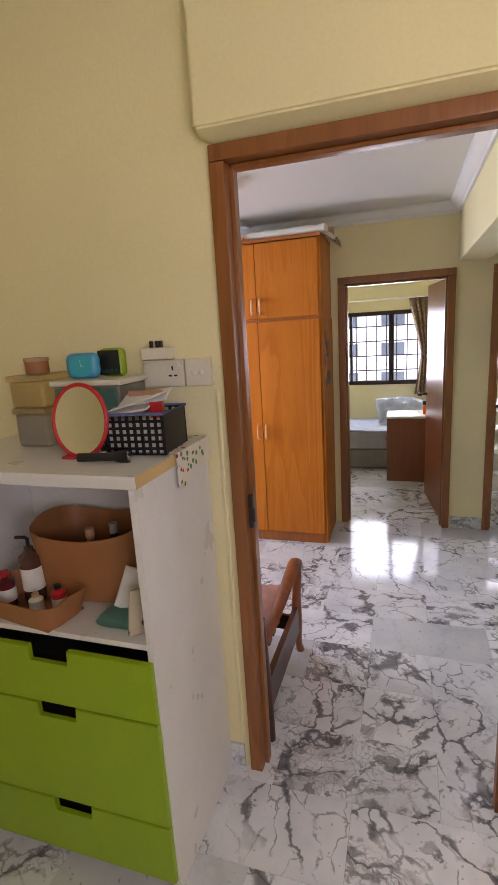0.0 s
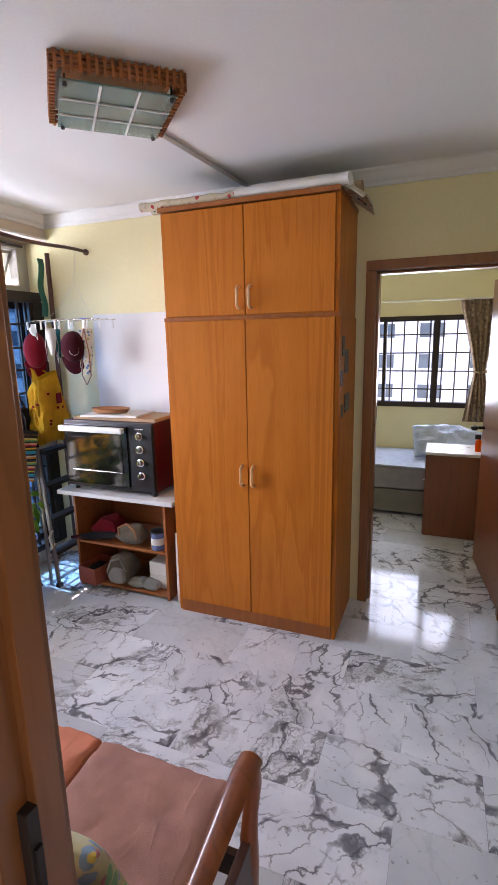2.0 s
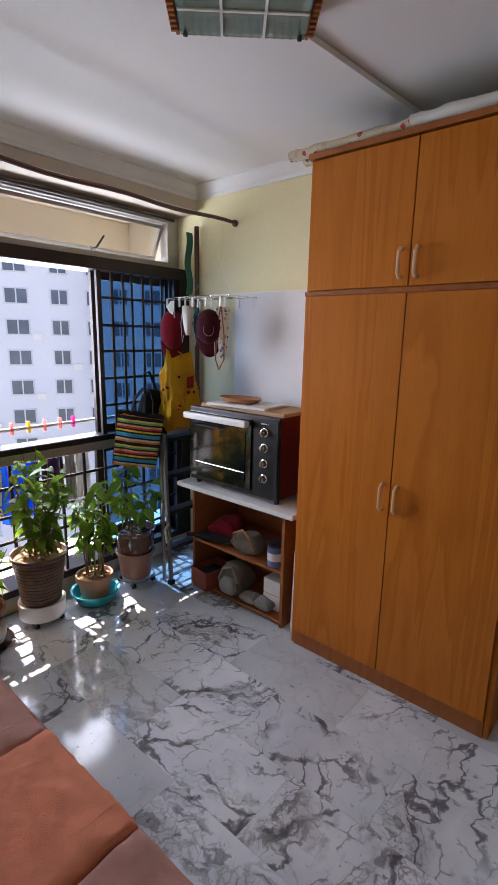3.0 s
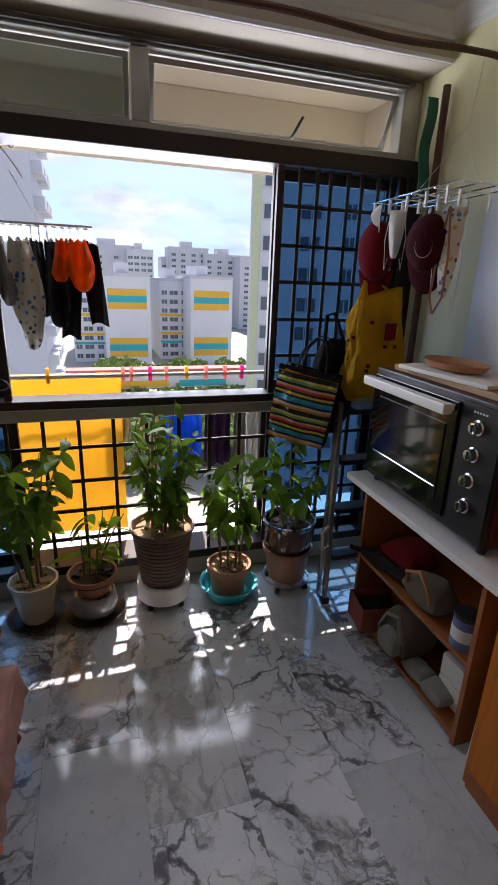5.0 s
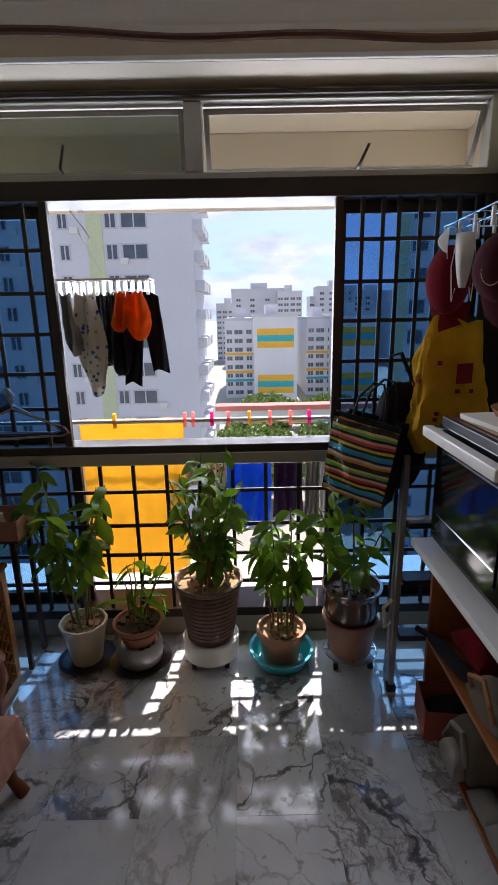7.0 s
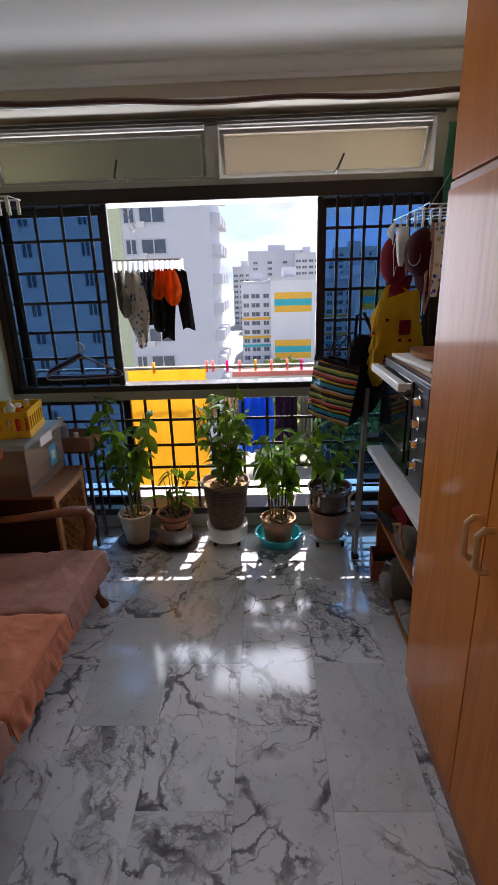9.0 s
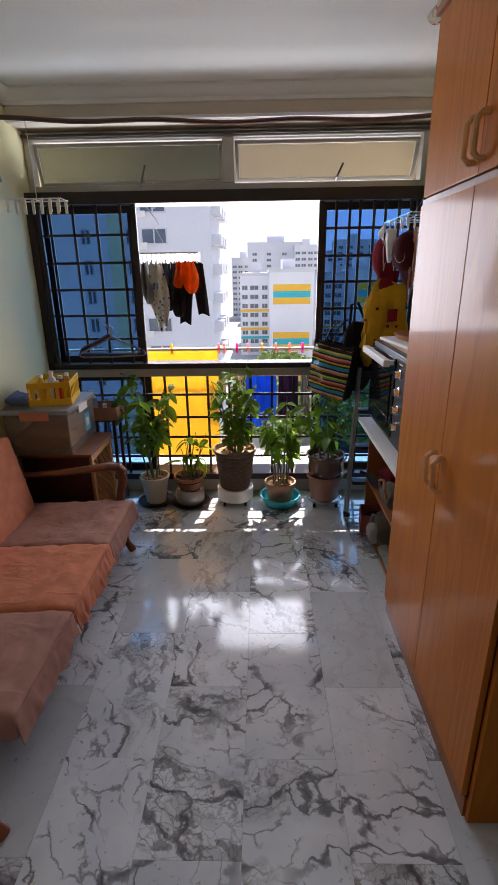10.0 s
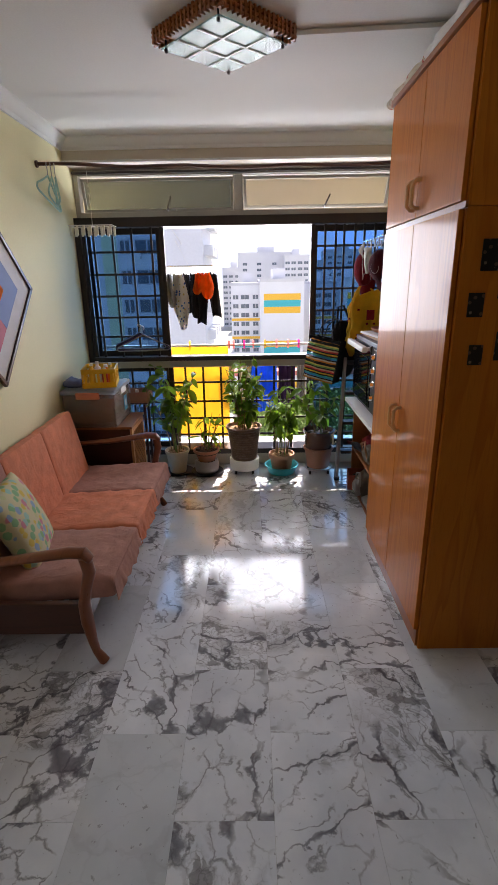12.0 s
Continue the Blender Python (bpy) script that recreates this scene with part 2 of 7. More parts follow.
def cloth(name, col, var=0.15, trans=0.0, scale=14.0, crease=0.0):
    """Woven cloth with thread bump; thin cloth lets light through."""
    n = Nodes(name)
    broad = n.noise(scale, 4)
    weave = n.noise(420.0, 1)
    c = n.mix(n.ramp(broad, [(0.3, 0.0), (0.7, 1.0)]), shade(col, 1 - var), shade(col, 1 + var * 0.5))
    n.set(base=c, rough=0.9, sheen=0.04, spec=0.15)
    height = n.math("ADD", weave, n.math("MULTIPLY", n.noise(22.0, 5), 3.0))
    if crease:
        ridge = n.math("ABSOLUTE", n.math("SUBTRACT", n.noise(3.0, 2, n.mapped((2.6, 1.0, 1.0), (0, 0, 0.5)), 0.5), 0.5))
        height = n.math("ADD", height, n.math("MULTIPLY", n.ramp(ridge, [(0.0, 1.0), (0.06, 0.0)]), crease))
    n.bump(height, 0.55, 0.005)
    if trans:
        tr = n.node("ShaderNodeBsdfTranslucent", {"Color": c})
        mix = n.node("ShaderNodeMixShader", {"Fac": trans})
        n.t.links.new(n.p.outputs[0], mix.inputs[1])
        n.t.links.new(tr.outputs[0], mix.inputs[2])
        n.t.links.new(mix.outputs[0], n.t.nodes["Material Output"].inputs["Surface"])
    return n.m


def patched(name, ground, spots, scale=22.0, rough=0.85, size=0.42):
    """Printed cloth: scattered flowers or shapes in several colours on a ground."""
    n = Nodes(name)
    vor = n.node("ShaderNodeTexVoronoi", {"Vector": n.co, "Scale": scale})
    sel = n.node("ShaderNodeSeparateColor", {0: vor.outputs["Color"]}).outputs[0]
    stops = [(i / len(spots), s) for i, s in enumerate(spots)]
    r = n.node("ShaderNodeValToRGB", {"Fac": sel})
    r.color_ramp.interpolation = "CONSTANT"
    while len(r.color_ramp.elements) < len(stops):
        r.color_ramp.elements.new(0.5)
    for e, (pos, col) in zip(r.color_ramp.elements, stops):
        e.position, e.color = pos, (*col, 1)
    warp = n.math("ADD", vor.outputs["Distance"], n.math("MULTIPLY", n.noise(scale * 4, 2), 0.25))
    c = n.mix(n.ramp(warp, [(size, 1.0), (size + 0.05, 0.0)]), ground, r.outputs["Color"])
    n.set(base=c, rough=rough, spec=0.25)
    n.bump(n.noise(300, 1), 0.15, 0.002)
    return n.m


def striped(name, colours, scale, axis=2, rough=0.4):
    """Bands of colour across one axis, of uneven width."""
    n = Nodes(name)
    s = n.node("ShaderNodeSeparateXYZ", {0: n.co}).outputs[axis]
    r = n.node("ShaderNodeValToRGB", {"Fac": n.math("FRACT", n.math("MULTIPLY", s, scale))})
    r.color_ramp.interpolation = "CONSTANT"
    while len(r.color_ramp.elements) < len(colours):
        r.color_ramp.elements.new(0.5)
    for i, (e, col) in enumerate(zip(r.color_ramp.elements, colours)):
        e.position, e.color = i / len(colours), (*col, 1)
    n.set(base=r.outputs["Color"], rough=rough)
    n.bump(n.math("ADD", n.noise(40, 3), n.math("MULTIPLY", n.noise(12, 3), 4.0)), 0.55, 0.012)
    return n.m


M = {}
M["cream"] = plain("cream_wall_paint", (0.82, 0.745, 0.44), 0.75, var=0.05, scale=1.6, bump=0.12, fine=90)
M["ceiling"] = plain("ceiling_paint", (0.80, 0.80, 0.78), 0.85, var=0.03, scale=1.3, bump=0.08)
M["white_wall"] = plain("white_paint", (0.80, 0.80, 0.78), 0.6, var=0.04, scale=2.0)
M["marble"] = marble("polished_marble")
M["joint"] = plain("joint_cement", (0.52, 0.52, 0.50), 0.8)
M["skirting"] = marble("skirting_marble")
M["orange_wood"] = wood("orange_oak_veneer", (0.58, 0.185, 0.022), (0.42, 0.112, 0.011), 0.5, 0.2, spec=0.10, coat_rough=0.10)
M["orange_edge"] = wood("orange_edging", (0.38, 0.115, 0.02), (0.27, 0.075, 0.012), 0.38, 0.12)
M["shelf_wood"] = wood("shelf_veneer", (0.36, 0.12, 0.035), (0.27, 0.085, 0.022), 0.42, 0.2, "x")
M["frame_wood"] = wood("door_frame_wood", (0.29, 0.105, 0.028), (0.19, 0.064, 0.016), 0.36, 0.3)
M["door_wood"] = wood("door_wood", (0.27, 0.075, 0.025), (0.19, 0.05, 0.018), 0.3, 0.1, spec=0.3)
M["dark_wood"] = wood("dark_varnished_wood", (0.07, 0.02, 0.010), (0.04, 0.012, 0.007), 0.36, 0.2, "y")
M["red_wood"] = wood("red_varnished_wood", (0.25, 0.066, 0.019), (0.15, 0.037, 0.011), 0.3, 0.3)
M["kerb"] = plain("kerb_stone", (0.52, 0.47, 0.38), 0.5, var=0.15, scale=4)
M["cane"] = wood("cane_strip", (0.58, 0.28, 0.10), (0.44, 0.19, 0.06), 0.5, 0.1)
M["desk_wood"] = wood("desk_laminate", (0.22, 0.07, 0.028), (0.15, 0.045, 0.018), 0.4, 0.2)
M["handle"] = plain("tan_handle_plastic", (0.74, 0.42, 0.18), 0.4)
M["brown_alu"] = plain("brown_anodised_aluminium", (0.035, 0.024, 0.02), 0.5, 0.3, var=0.1, coat=0.1)
M["grey_alu"] = plain("grey_aluminium", (0.42, 0.40, 0.36), 0.42, 0.6, var=0.08)
M["steel"] = plain("worn_steel", (0.42, 0.42, 0.41), 0.35, 0.9)
M["chrome"] = plain("chrome", (0.8, 0.8, 0.8), 0.12, 1.0, var=0.03)
M["blue_glass"] = tinted("blue_tinted_glass", (0.33, 0.52, 0.70))
M["clear_glass"] = glass("clear_glass", (0.93, 0.97, 0.96))
M["smoke_glass"] = glass("grey_transom_glass", (0.20, 0.25, 0.25), 0.25)
M["black"] = plain("black_plastic", (0.014, 0.014, 0.016), 0.35, var=0.2)
M["black_gloss"] = plain("black_gloss", (0.006, 0.006, 0.007), 0.09, var=0.05, bump=0.0)
M["black_gloss"].node_tree.nodes["Principled BSDF"].inputs["Specular IOR Level"].default_value = 0.75
M["oven_red"] = plain("maroon_enamel", (0.10, 0.008, 0.012), 0.3, coat=0.3)
M["white_plastic"] = plain("white_plastic", (0.74, 0.73, 0.69), 0.35, var=0.05)
M["ivory"] = plain("ivory_plastic", (0.72, 0.68, 0.56), 0.35, var=0.05)
M["white_lam"] = plain("white_laminate", (0.74, 0.73, 0.71), 0.3, var=0.04)
M["lime"] = plain("lime_laminate", (0.27, 0.43, 0.012), 0.35, var=0.05)
M["salmon"] = cloth("salmon_cloth", (0.72, 0.255, 0.145), crease=0.8)
M["mauve"] = cloth("dusty_rose_cloth", (0.47, 0.24, 0.19), crease=0.8)
M["floral"] = patched("floral_cushion_print", (0.55, 0.50, 0.30), [(0.60, 0.45, 0.1), (0.22, 0.42, 0.22), (0.55, 0.22, 0.26), (0.25, 0.36, 0.5), (0.5, 0.5, 0.25), (0.3, 0.5, 0.42)], 26.0, 0.85, 0.62)
M["terracotta"] = plain("terracotta", (0.36, 0.14, 0.075), 0.7, var=0.2)
M["terracotta_light"] = plain("pale_terracotta", (0.48, 0.26, 0.16), 0.75, var=0.18)
M["cream_pot"] = plain("cream_glaze", (0.68, 0.62, 0.44), 0.3, coat=0.3)
M["brown_glaze"] = plain("brown_glaze", (0.10, 0.045, 0.03), 0.18, coat=0.6)
M["embossed"] = plain("embossed_brown_pot", (0.17, 0.105, 0.075), 0.42, var=0.35, scale=26, bump=0.3, fine=40)
M["rose_pot"] = plain("rose_plastic", (0.36, 0.17, 0.11), 0.45)
M["silver_pot"] = plain("silvered_plastic", (0.38, 0.36, 0.35), 0.3, 0.4)
M["dark_dish"] = plain("dark_saucer", (0.03, 0.02, 0.02), 0.35)
M["turquoise"] = plain("turquoise_plastic", (0.02, 0.40, 0.48), 0.35, var=0.08)
M["soil"] = plain("soil", (0.09, 0.05, 0.03), 0.95, var=0.4, scale=60, bump=0.6)
M["chips"] = plain("bark_chips", (0.38, 0.24, 0.13), 0.9, var=0.4, scale=80, bump=0.5)
M["stem"] = plain("plant_stem", (0.22, 0.15, 0.06), 0.7)
M["stem_green"] = plain("green_stem", (0.16, 0.24, 0.05), 0.6)
M["leaf"] = leaf_mat("leaf_green", (0.026, 0.095, 0.010), (0.085, 0.22, 0.018))
M["leaf_light"] = leaf_mat("leaf_light_green", (0.10, 0.27, 0.02), (0.20, 0.42, 0.04))
M["yellow_bag"] = cloth("yellow_plastic_bag", (0.74, 0.46, 0.03), 0.15, 0.5)
M["red"] = plain("red_plastic", (0.55, 0.02, 0.025), 0.35)
M["red_cloth"] = cloth("red_cloth", (0.18, 0.006, 0.013))
M["maroon_cloth"] = cloth("maroon_cloth", (0.055, 0.006, 0.012))
M["white_cloth"] = cloth("white_cloth", (0.74, 0.73, 0.70), 0.06)
M["black_cloth"] = cloth("black_cloth", (0.016, 0.015, 0.018))
M["grey_cloth"] = cloth("grey_cloth", (0.30, 0.29, 0.27))
M["green_cloth"] = cloth("dark_green_cloth", (0.015, 0.10, 0.08))
M["orange_cloth"] = cloth("orange_cloth", (0.85, 0.20, 0.02), 0.2, 0.55)
M["blue_cloth"] = cloth("blue_cloth", (0.02, 0.20, 0.72), 0.2, 0.35)
M["pink_peg"] = cloth("pink_plastic_peg", (0.90, 0.42, 0.38), 0.1, 0.7)
M["magenta_peg"] = cloth("magenta_plastic_peg", (0.85, 0.12, 0.42), 0.1, 0.7)
M["purple_cloth"] = cloth("purple_cloth", (0.07, 0.03, 0.10), 0.2, 0.2)
M["yellow_cloth"] = cloth("yellow_cloth", (0.87, 0.60, 0.13), 0.05, 0.55)
M["print_cloth"] = patched("blue_print_cloth", (0.66, 0.64, 0.56), [(0.05, 0.10, 0.3), (0.5, 0.4, 0.15), (0.1, 0.2, 0.4)], 38.0)
STRIPES = [(0.62, 0.22, 0.03), (0.55, 0.50, 0.40), (0.02, 0.02, 0.02), (0.03, 0.24, 0.55), (0.02, 0.36, 0.40), (0.02, 0.02, 0.02), (0.66, 0.46, 0.04), (0.02, 0.02, 0.02), (0.55, 0.05, 0.05), (0.60, 0.34, 0.22), (0.02, 0.02, 0.02), (0.14, 0.36, 0.10), (0.58, 0.52, 0.12), (0.02, 0.02, 0.02), (0.02, 0.02, 0.02)]
M["stripes"] = striped("striped_plastic", STRIPES, 6.6, rough=0.22)
M["tan_leather"] = plain("tan_leather", (0.36, 0.15, 0.055), 0.55)
M["beige"] = cloth("beige_canvas", (0.15, 0.125, 0.095))
M["carton"] = plain("red_carton", (0.34, 0.075, 0.045), 0.7)
M["tan_carton"] = plain("tan_carton", (0.45, 0.30, 0.17), 0.8)
M["paper"] = plain("paper", (0.76, 0.75, 0.72), 0.8, var=0.05)
M["newspaper"] = patched("printed_paper", (0.60, 0.52, 0.38), [(0.5, 0.42, 0.3), (0.12, 0.11, 0.1), (0.62, 0.55, 0.42), (0.45, 0.06, 0.05), (0.6, 0.55, 0.45)], 34.0, 0.8, 0.5)
M["blue_plastic"] = plain("blue_plastic", (0.05, 0.36, 0.55), 0.35)
M["teal"] = frosted("teal_translucent_plastic", (0.26, 0.60, 0.55))
M["milky"] = frosted("milky_plastic", (0.72, 0.70, 0.66))
M["milky_box"] = frosted("brownish_clear_plastic", (0.70, 0.60, 0.52), 0.12)
M["pale_green"] = plain("pale_green_wire", (0.30, 0.50, 0.40), 0.5)
M["amber"] = frosted("amber_plastic", (0.88, 0.72, 0.40))
M["yellow"] = plain("yellow_plastic", (0.80, 0.44, 0.01), 0.35)
M["mirror"] = plain("mirror", (0.9, 0.9, 0.9), 0.02, 1.0, var=0.0, bump=0.0)
M["tape"] = plain("masking_tape", (0.62, 0.44, 0.2), 0.6)
M["lily"] = patched("floral_oilcloth", (0.74, 0.70, 0.60), [(0.74, 0.70, 0.60), (0.05, 0.20, 0.05), (0.74, 0.70, 0.60), (0.06, 0.18, 0.05), (0.45, 0.03, 0.05), (0.08, 0.26, 0.08), (0.74, 0.70, 0.60)], 46.0, 0.4, 0.5)
M["pale_blue"] = cloth("pale_blue_bedding", (0.46, 0.53, 0.66), 0.14)
M["bed_grey"] = cloth("grey_mattress", (0.34, 0.34, 0.38), 0.1)
M["bed_base"] = plain("bed_base_vinyl", (0.20, 0.19, 0.17), 0.5)
M["curtain"] = patched("brown_curtain_print", (0.24, 0.17, 0.11), [(0.14, 0.09, 0.06), (0.34, 0.26, 0.18), (0.2, 0.13, 0.08)], 26.0, 0.9, 0.5)
M["pipe_green"] = plain("green_cloth_strip", (0.03, 0.16, 0.10), 0.7)
M["rod"] = plain("copper_brown_rod", (0.11, 0.048, 0.032), 0.4, 0.3)
M["soffit"] = plain("beige_soffit_paint", (0.60, 0.52, 0.42), 0.8, var=0.05, scale=1.0)
M["facade"] = plain("white_facade_paint", (0.66, 0.68, 0.71), 0.85, var=0.06, scale=0.15, fine=4.0)
M["facade_grey"] = plain("grey_facade_paint", (0.55, 0.565, 0.59), 0.85, var=0.06, scale=0.15, fine=4.0)
M["facade_lime"] = plain("lime_facade_paint", (0.60, 0.66, 0.42), 0.85, fine=4.0)
M["band_yellow"] = plain("yellow_facade_paint", (0.80, 0.45, 0.05), 0.8, fine=4.0)
M["band_teal"] = plain("teal_facade_paint", (0.03, 0.42, 0.47), 0.8, fine=4.0)
M["win_dark"] = plain("dark_window_glass", (0.10, 0.13, 0.16), 0.12, var=0.3, scale=0.6)
M["roof_red"] = plain("red_roof_paint", (0.55, 0.16, 0.14), 0.7, fine=3.0)
M["trunk"] = plain("tree_bark", (0.14, 0.10, 0.07), 0.9)
M["canopy"] = plain("tree_foliage", (0.23, 0.32, 0.09), 0.8, var=0.45, scale=0.9, fine=6.0, bump=0.5)
M["grass"] = plain("town_ground", (0.36, 0.36, 0.31), 0.9, var=0.3, scale=0.03, fine=2.0)
M["asphalt"] = plain("asphalt", (0.06, 0.06, 0.06), 0.9)
M["art_red"] = plain("art_red", (0.50, 0.08, 0.10), 0.6)
M["art_blue"] = plain("art_blue", (0.12, 0.16, 0.34), 0.6)
M["art_mat"] = plain("art_mount", (0.50, 0.46, 0.44), 0.6)
M["photo"] = patched("printed_photo", (0.02, 0.018, 0.017), [(0.12, 0.08, 0.06), (0.02, 0.02, 0.025), (0.2, 0.16, 0.13)], 45.0, 0.4, 0.4)
M["opal"] = frosted("frosted_lamp_glass", (0.60, 0.80, 0.72), 0.25)

# ---- building blocks ----
def box(bm, x0, x1, y0, y1, z0, z1, bev=0.0, seg=2):
    vs = [bm.verts.new((x, y, z)) for x in (x0, x1) for y in (y0, y1) for z in (z0, z1)]
    fs = [bm.faces.new([vs[i] for i in q]) for q in ((0, 1, 3, 2), (4, 6, 7, 5), (0, 4, 5, 1), (2, 3, 7, 6), (0, 2, 6, 4), (1, 5, 7, 3))]
    if bev:
        es = {e for f in fs for e in f.edges}
        bmesh.ops.bevel(bm, geom=list(es), offset=bev, segments=seg, affect="EDGES", profile=0.5)
    return bm


def basis(d):
    d = Vector(d).normalized()
    a = d.cross(Vector((0, 0, 1)))
    if a.length < 1e-4:
        a = Vector((1, 0, 0))
    a.normalize()
    return a, d.cross(a).normalized()


def tube(bm, pts, r, seg=8, flat=1.0, cap=True):
    """A round bar along a line of points; r may change from point to point."""
    pts = [Vector(p) for p in pts]
    rr = r if isinstance(r, (list, tuple)) else [r] * len(pts)
    rings, a = [], None
    for i, p in enumerate(pts):
        d = (pts[min(i + 1, len(pts) - 1)] - pts[max(i - 1, 0)]).normalized()
        if a is None:
            a, b = basis(d)
        else:
            a = (a - d * a.dot(d)).normalized()
            b = d.cross(a).normalized()
        rings.append([bm.verts.new(p + (a * math.cos(t) * rr[i] + b * math.sin(t) * rr[i] * flat)) for t in (2 * math.pi * k / seg for k in range(seg))])
    for q, w in zip(rings, rings[1:]):
        for k in range(seg):
            bm.faces.new((q[k], q[(k + 1) % seg], w[(k + 1) % seg], w[k]))
    if cap:
        bm.faces.new(rings[0][::-1])
        bm.faces.new(rings[-1])
    return bm


def lathe(bm, prof, seg=28, at=(0, 0, 0), wob=0.0, lobes=0):
    """A turned shape from (radius, height) pairs, bottom to top; a profile may turn back down inside."""
    rings = []
    for r, z in prof:
        ring = []
        for k in range(seg):
            t = 2 * math.pi * k / seg
            q = r * (1 + wob * math.cos(lobes * t)) if lobes else r
            ring.append(bm.verts.new((at[0] + q * math.cos(t), at[1] + q * math.sin(t), at[2] + z)))
        rings.append(ring)
    for a, b in zip(rings, rings[1:]):
        for k in range(seg):
            bm.faces.new((a[k], a[(k + 1) % seg], b[(k + 1) % seg], b[k]))
    bm.faces.new(rings[0][::-1])
    bm.faces.new(rings[-1])
    return bm


def sheet(bm, f, nu, nv, thick=0.004):
    """A thin body that follows f(u, v), u and v from 0 to 1, closed all round."""
    P = [[Vector(f(i / nu, j / nv)) for j in range(nv + 1)] for i in range(nu + 1)]
    front, back = [], []
    for i in range(nu + 1):
        fr, bk = [], []
        for j in range(nv + 1):
            du = P[min(i + 1, nu)][j] - P[max(i - 1, 0)][j]
            dv = P[i][min(j + 1, nv)] - P[i][max(j - 1, 0)]
            n = du.cross(dv)
            n = n.normalized() * (thick / 2) if n.length > 1e-9 else Vector((0, 0, 0))
            fr.append(bm.verts.new(P[i][j] + n))
            bk.append(bm.verts.new(P[i][j] - n))
        front.append(fr)
        back.append(bk)
    for i in range(nu):
        for j in range(nv):
            bm.faces.new((front[i][j], front[i + 1][j], front[i + 1][j + 1], front[i][j + 1]))
            bm.faces.new((back[i][j], back[i][j + 1], back[i + 1][j + 1], back[i + 1][j]))
    rim = [(i, 0) for i in range(nu)] + [(nu, j) for j in range(nv)] + [(i, nv) for i in range(nu, 0, -1)] + [(0, j) for j in range(nv, 0, -1)]
    for (i, j), (k, l) in zip(rim, rim[1:] + rim[:1]):
        bm.faces.new((front[i][j], back[i][j], back[k][l], front[k][l]))
    return bm


def flat_faced(bm):
    """Corner normals weighted by area, so that large faces stay flat beside their rounded edges."""
    areas = [f.calc_area() for f in bm.faces]
    if not areas or len(areas) > 1500 or max(areas) < 25 * min(areas):
        return None
    bm.faces.index_update()
    bm.normal_update()
    return [sum((g.normal * areas[g.index] for g in l.vert.link_faces if g.normal.dot(f.normal) > 0.74), Vector()).normalized() for f in bm.faces for l in f.loops]


def link(name, bm, material, smooth=True):
    bmesh.ops.recalc_face_normals(bm, faces=bm.faces)
    way = flat_faced(bm) if smooth else None
    me = bpy.data.meshes.new(name)
    bm.to_mesh(me)
    bm.free()
    me.materials.append(material)
    if smooth:
        me.polygons.foreach_set("use_smooth", [True] * len(me.polygons))
        me.set_sharp_from_angle(angle=radians(38))
        if way:
            me.normals_split_custom_set(way)
    return new(name, me)


def part(name, bm, material, parent, label="", at=None):
    ob = link(name, bm, material)
    ob.parent = parent
    if at is not None:
        ob.matrix_basis = at if isinstance(at, Matrix) else Matrix.Translation(at)
    return tagged(ob, label)


def thing(name, at, label, category, group="", rz=0.0):
    """An empty at a thing's base; its parts are modelled round it."""
    ob = new(name)
    ob.empty_display_size = 0.1
    ob.matrix_basis = pose(*at, 0, 0, rz)
    return tagged(ob, label, category, group)


def piece(name, bm, material, label, category, group="", at=(0, 0, 0), rz=0.0):
    """A thing that is one mesh."""
    ob = link(name, bm, material)
    ob.matrix_basis = pose(*at, 0, 0, rz)
    return tagged(ob, label, category, group)


def fabric(name, bm, material, label=""):
    return tagged(link(name, bm, material), label, kind="structure")


B = bmesh.new
rnd = random.Random(5)

# ---- plan, in metres ----
WEST, SOUTH, NORTH, EAST = -2.60, 1.80, 4.315, 6.0
CEIL = 2.50
HIGH = 2.85
T = 0.10
KITCHEN_FACE = 1.735
SILL, HEAD = 0.95, 1.93
BEAM_X0, BEAM_X1, BEAM_Z = 0.60, 0.82, 2.09
BED_FAR = 6.7

# walls
b = B()
box(b, WEST - 0.25, -0.325, KITCHEN_FACE, SOUTH, 0, HIGH)
box(b, 0.61, EAST, KITCHEN_FACE, SOUTH, 0, HIGH)
box(b, -0.325, 0.61, KITCHEN_FACE, SOUTH, 2.22, HIGH)
fabric("wall_south", b, M["cream"], "cream painted wall between the two rooms")
b = B()
box(b, WEST - 0.25, -0.28, NORTH, NORTH + T, 0, CEIL)
box(b, 0.58, 0.86, NORTH, NORTH + T, 0, CEIL)
box(b, 1.72, EAST, NORTH, NORTH + T, 0, CEIL)
box(b, -0.28, 0.58, NORTH, NORTH + T, 2.04, CEIL)
box(b, 0.86, 1.72, NORTH, NORTH + T, 2.04, CEIL)
fabric("wall_north", b, M["cream"], "cream painted wall with two doorways")
b = B()
box(b, EAST, EAST + T, -1.3, 7.0, 0, HIGH)
fabric("wall_east", b, M["cream"], "plain cream wall")
b = B()
box(b, WEST - 0.25, WEST + 0.07, SOUTH, NORTH, 2.345, CEIL)
fabric("wall_west", b, M["soffit"], "beige painted beam over the window")
fabric("window_kerb", box(B(), WEST - 0.25, WEST - 0.03, SOUTH, NORTH, 0, 0.10, 0.004), M["kerb"], "low beige kerb under the window")
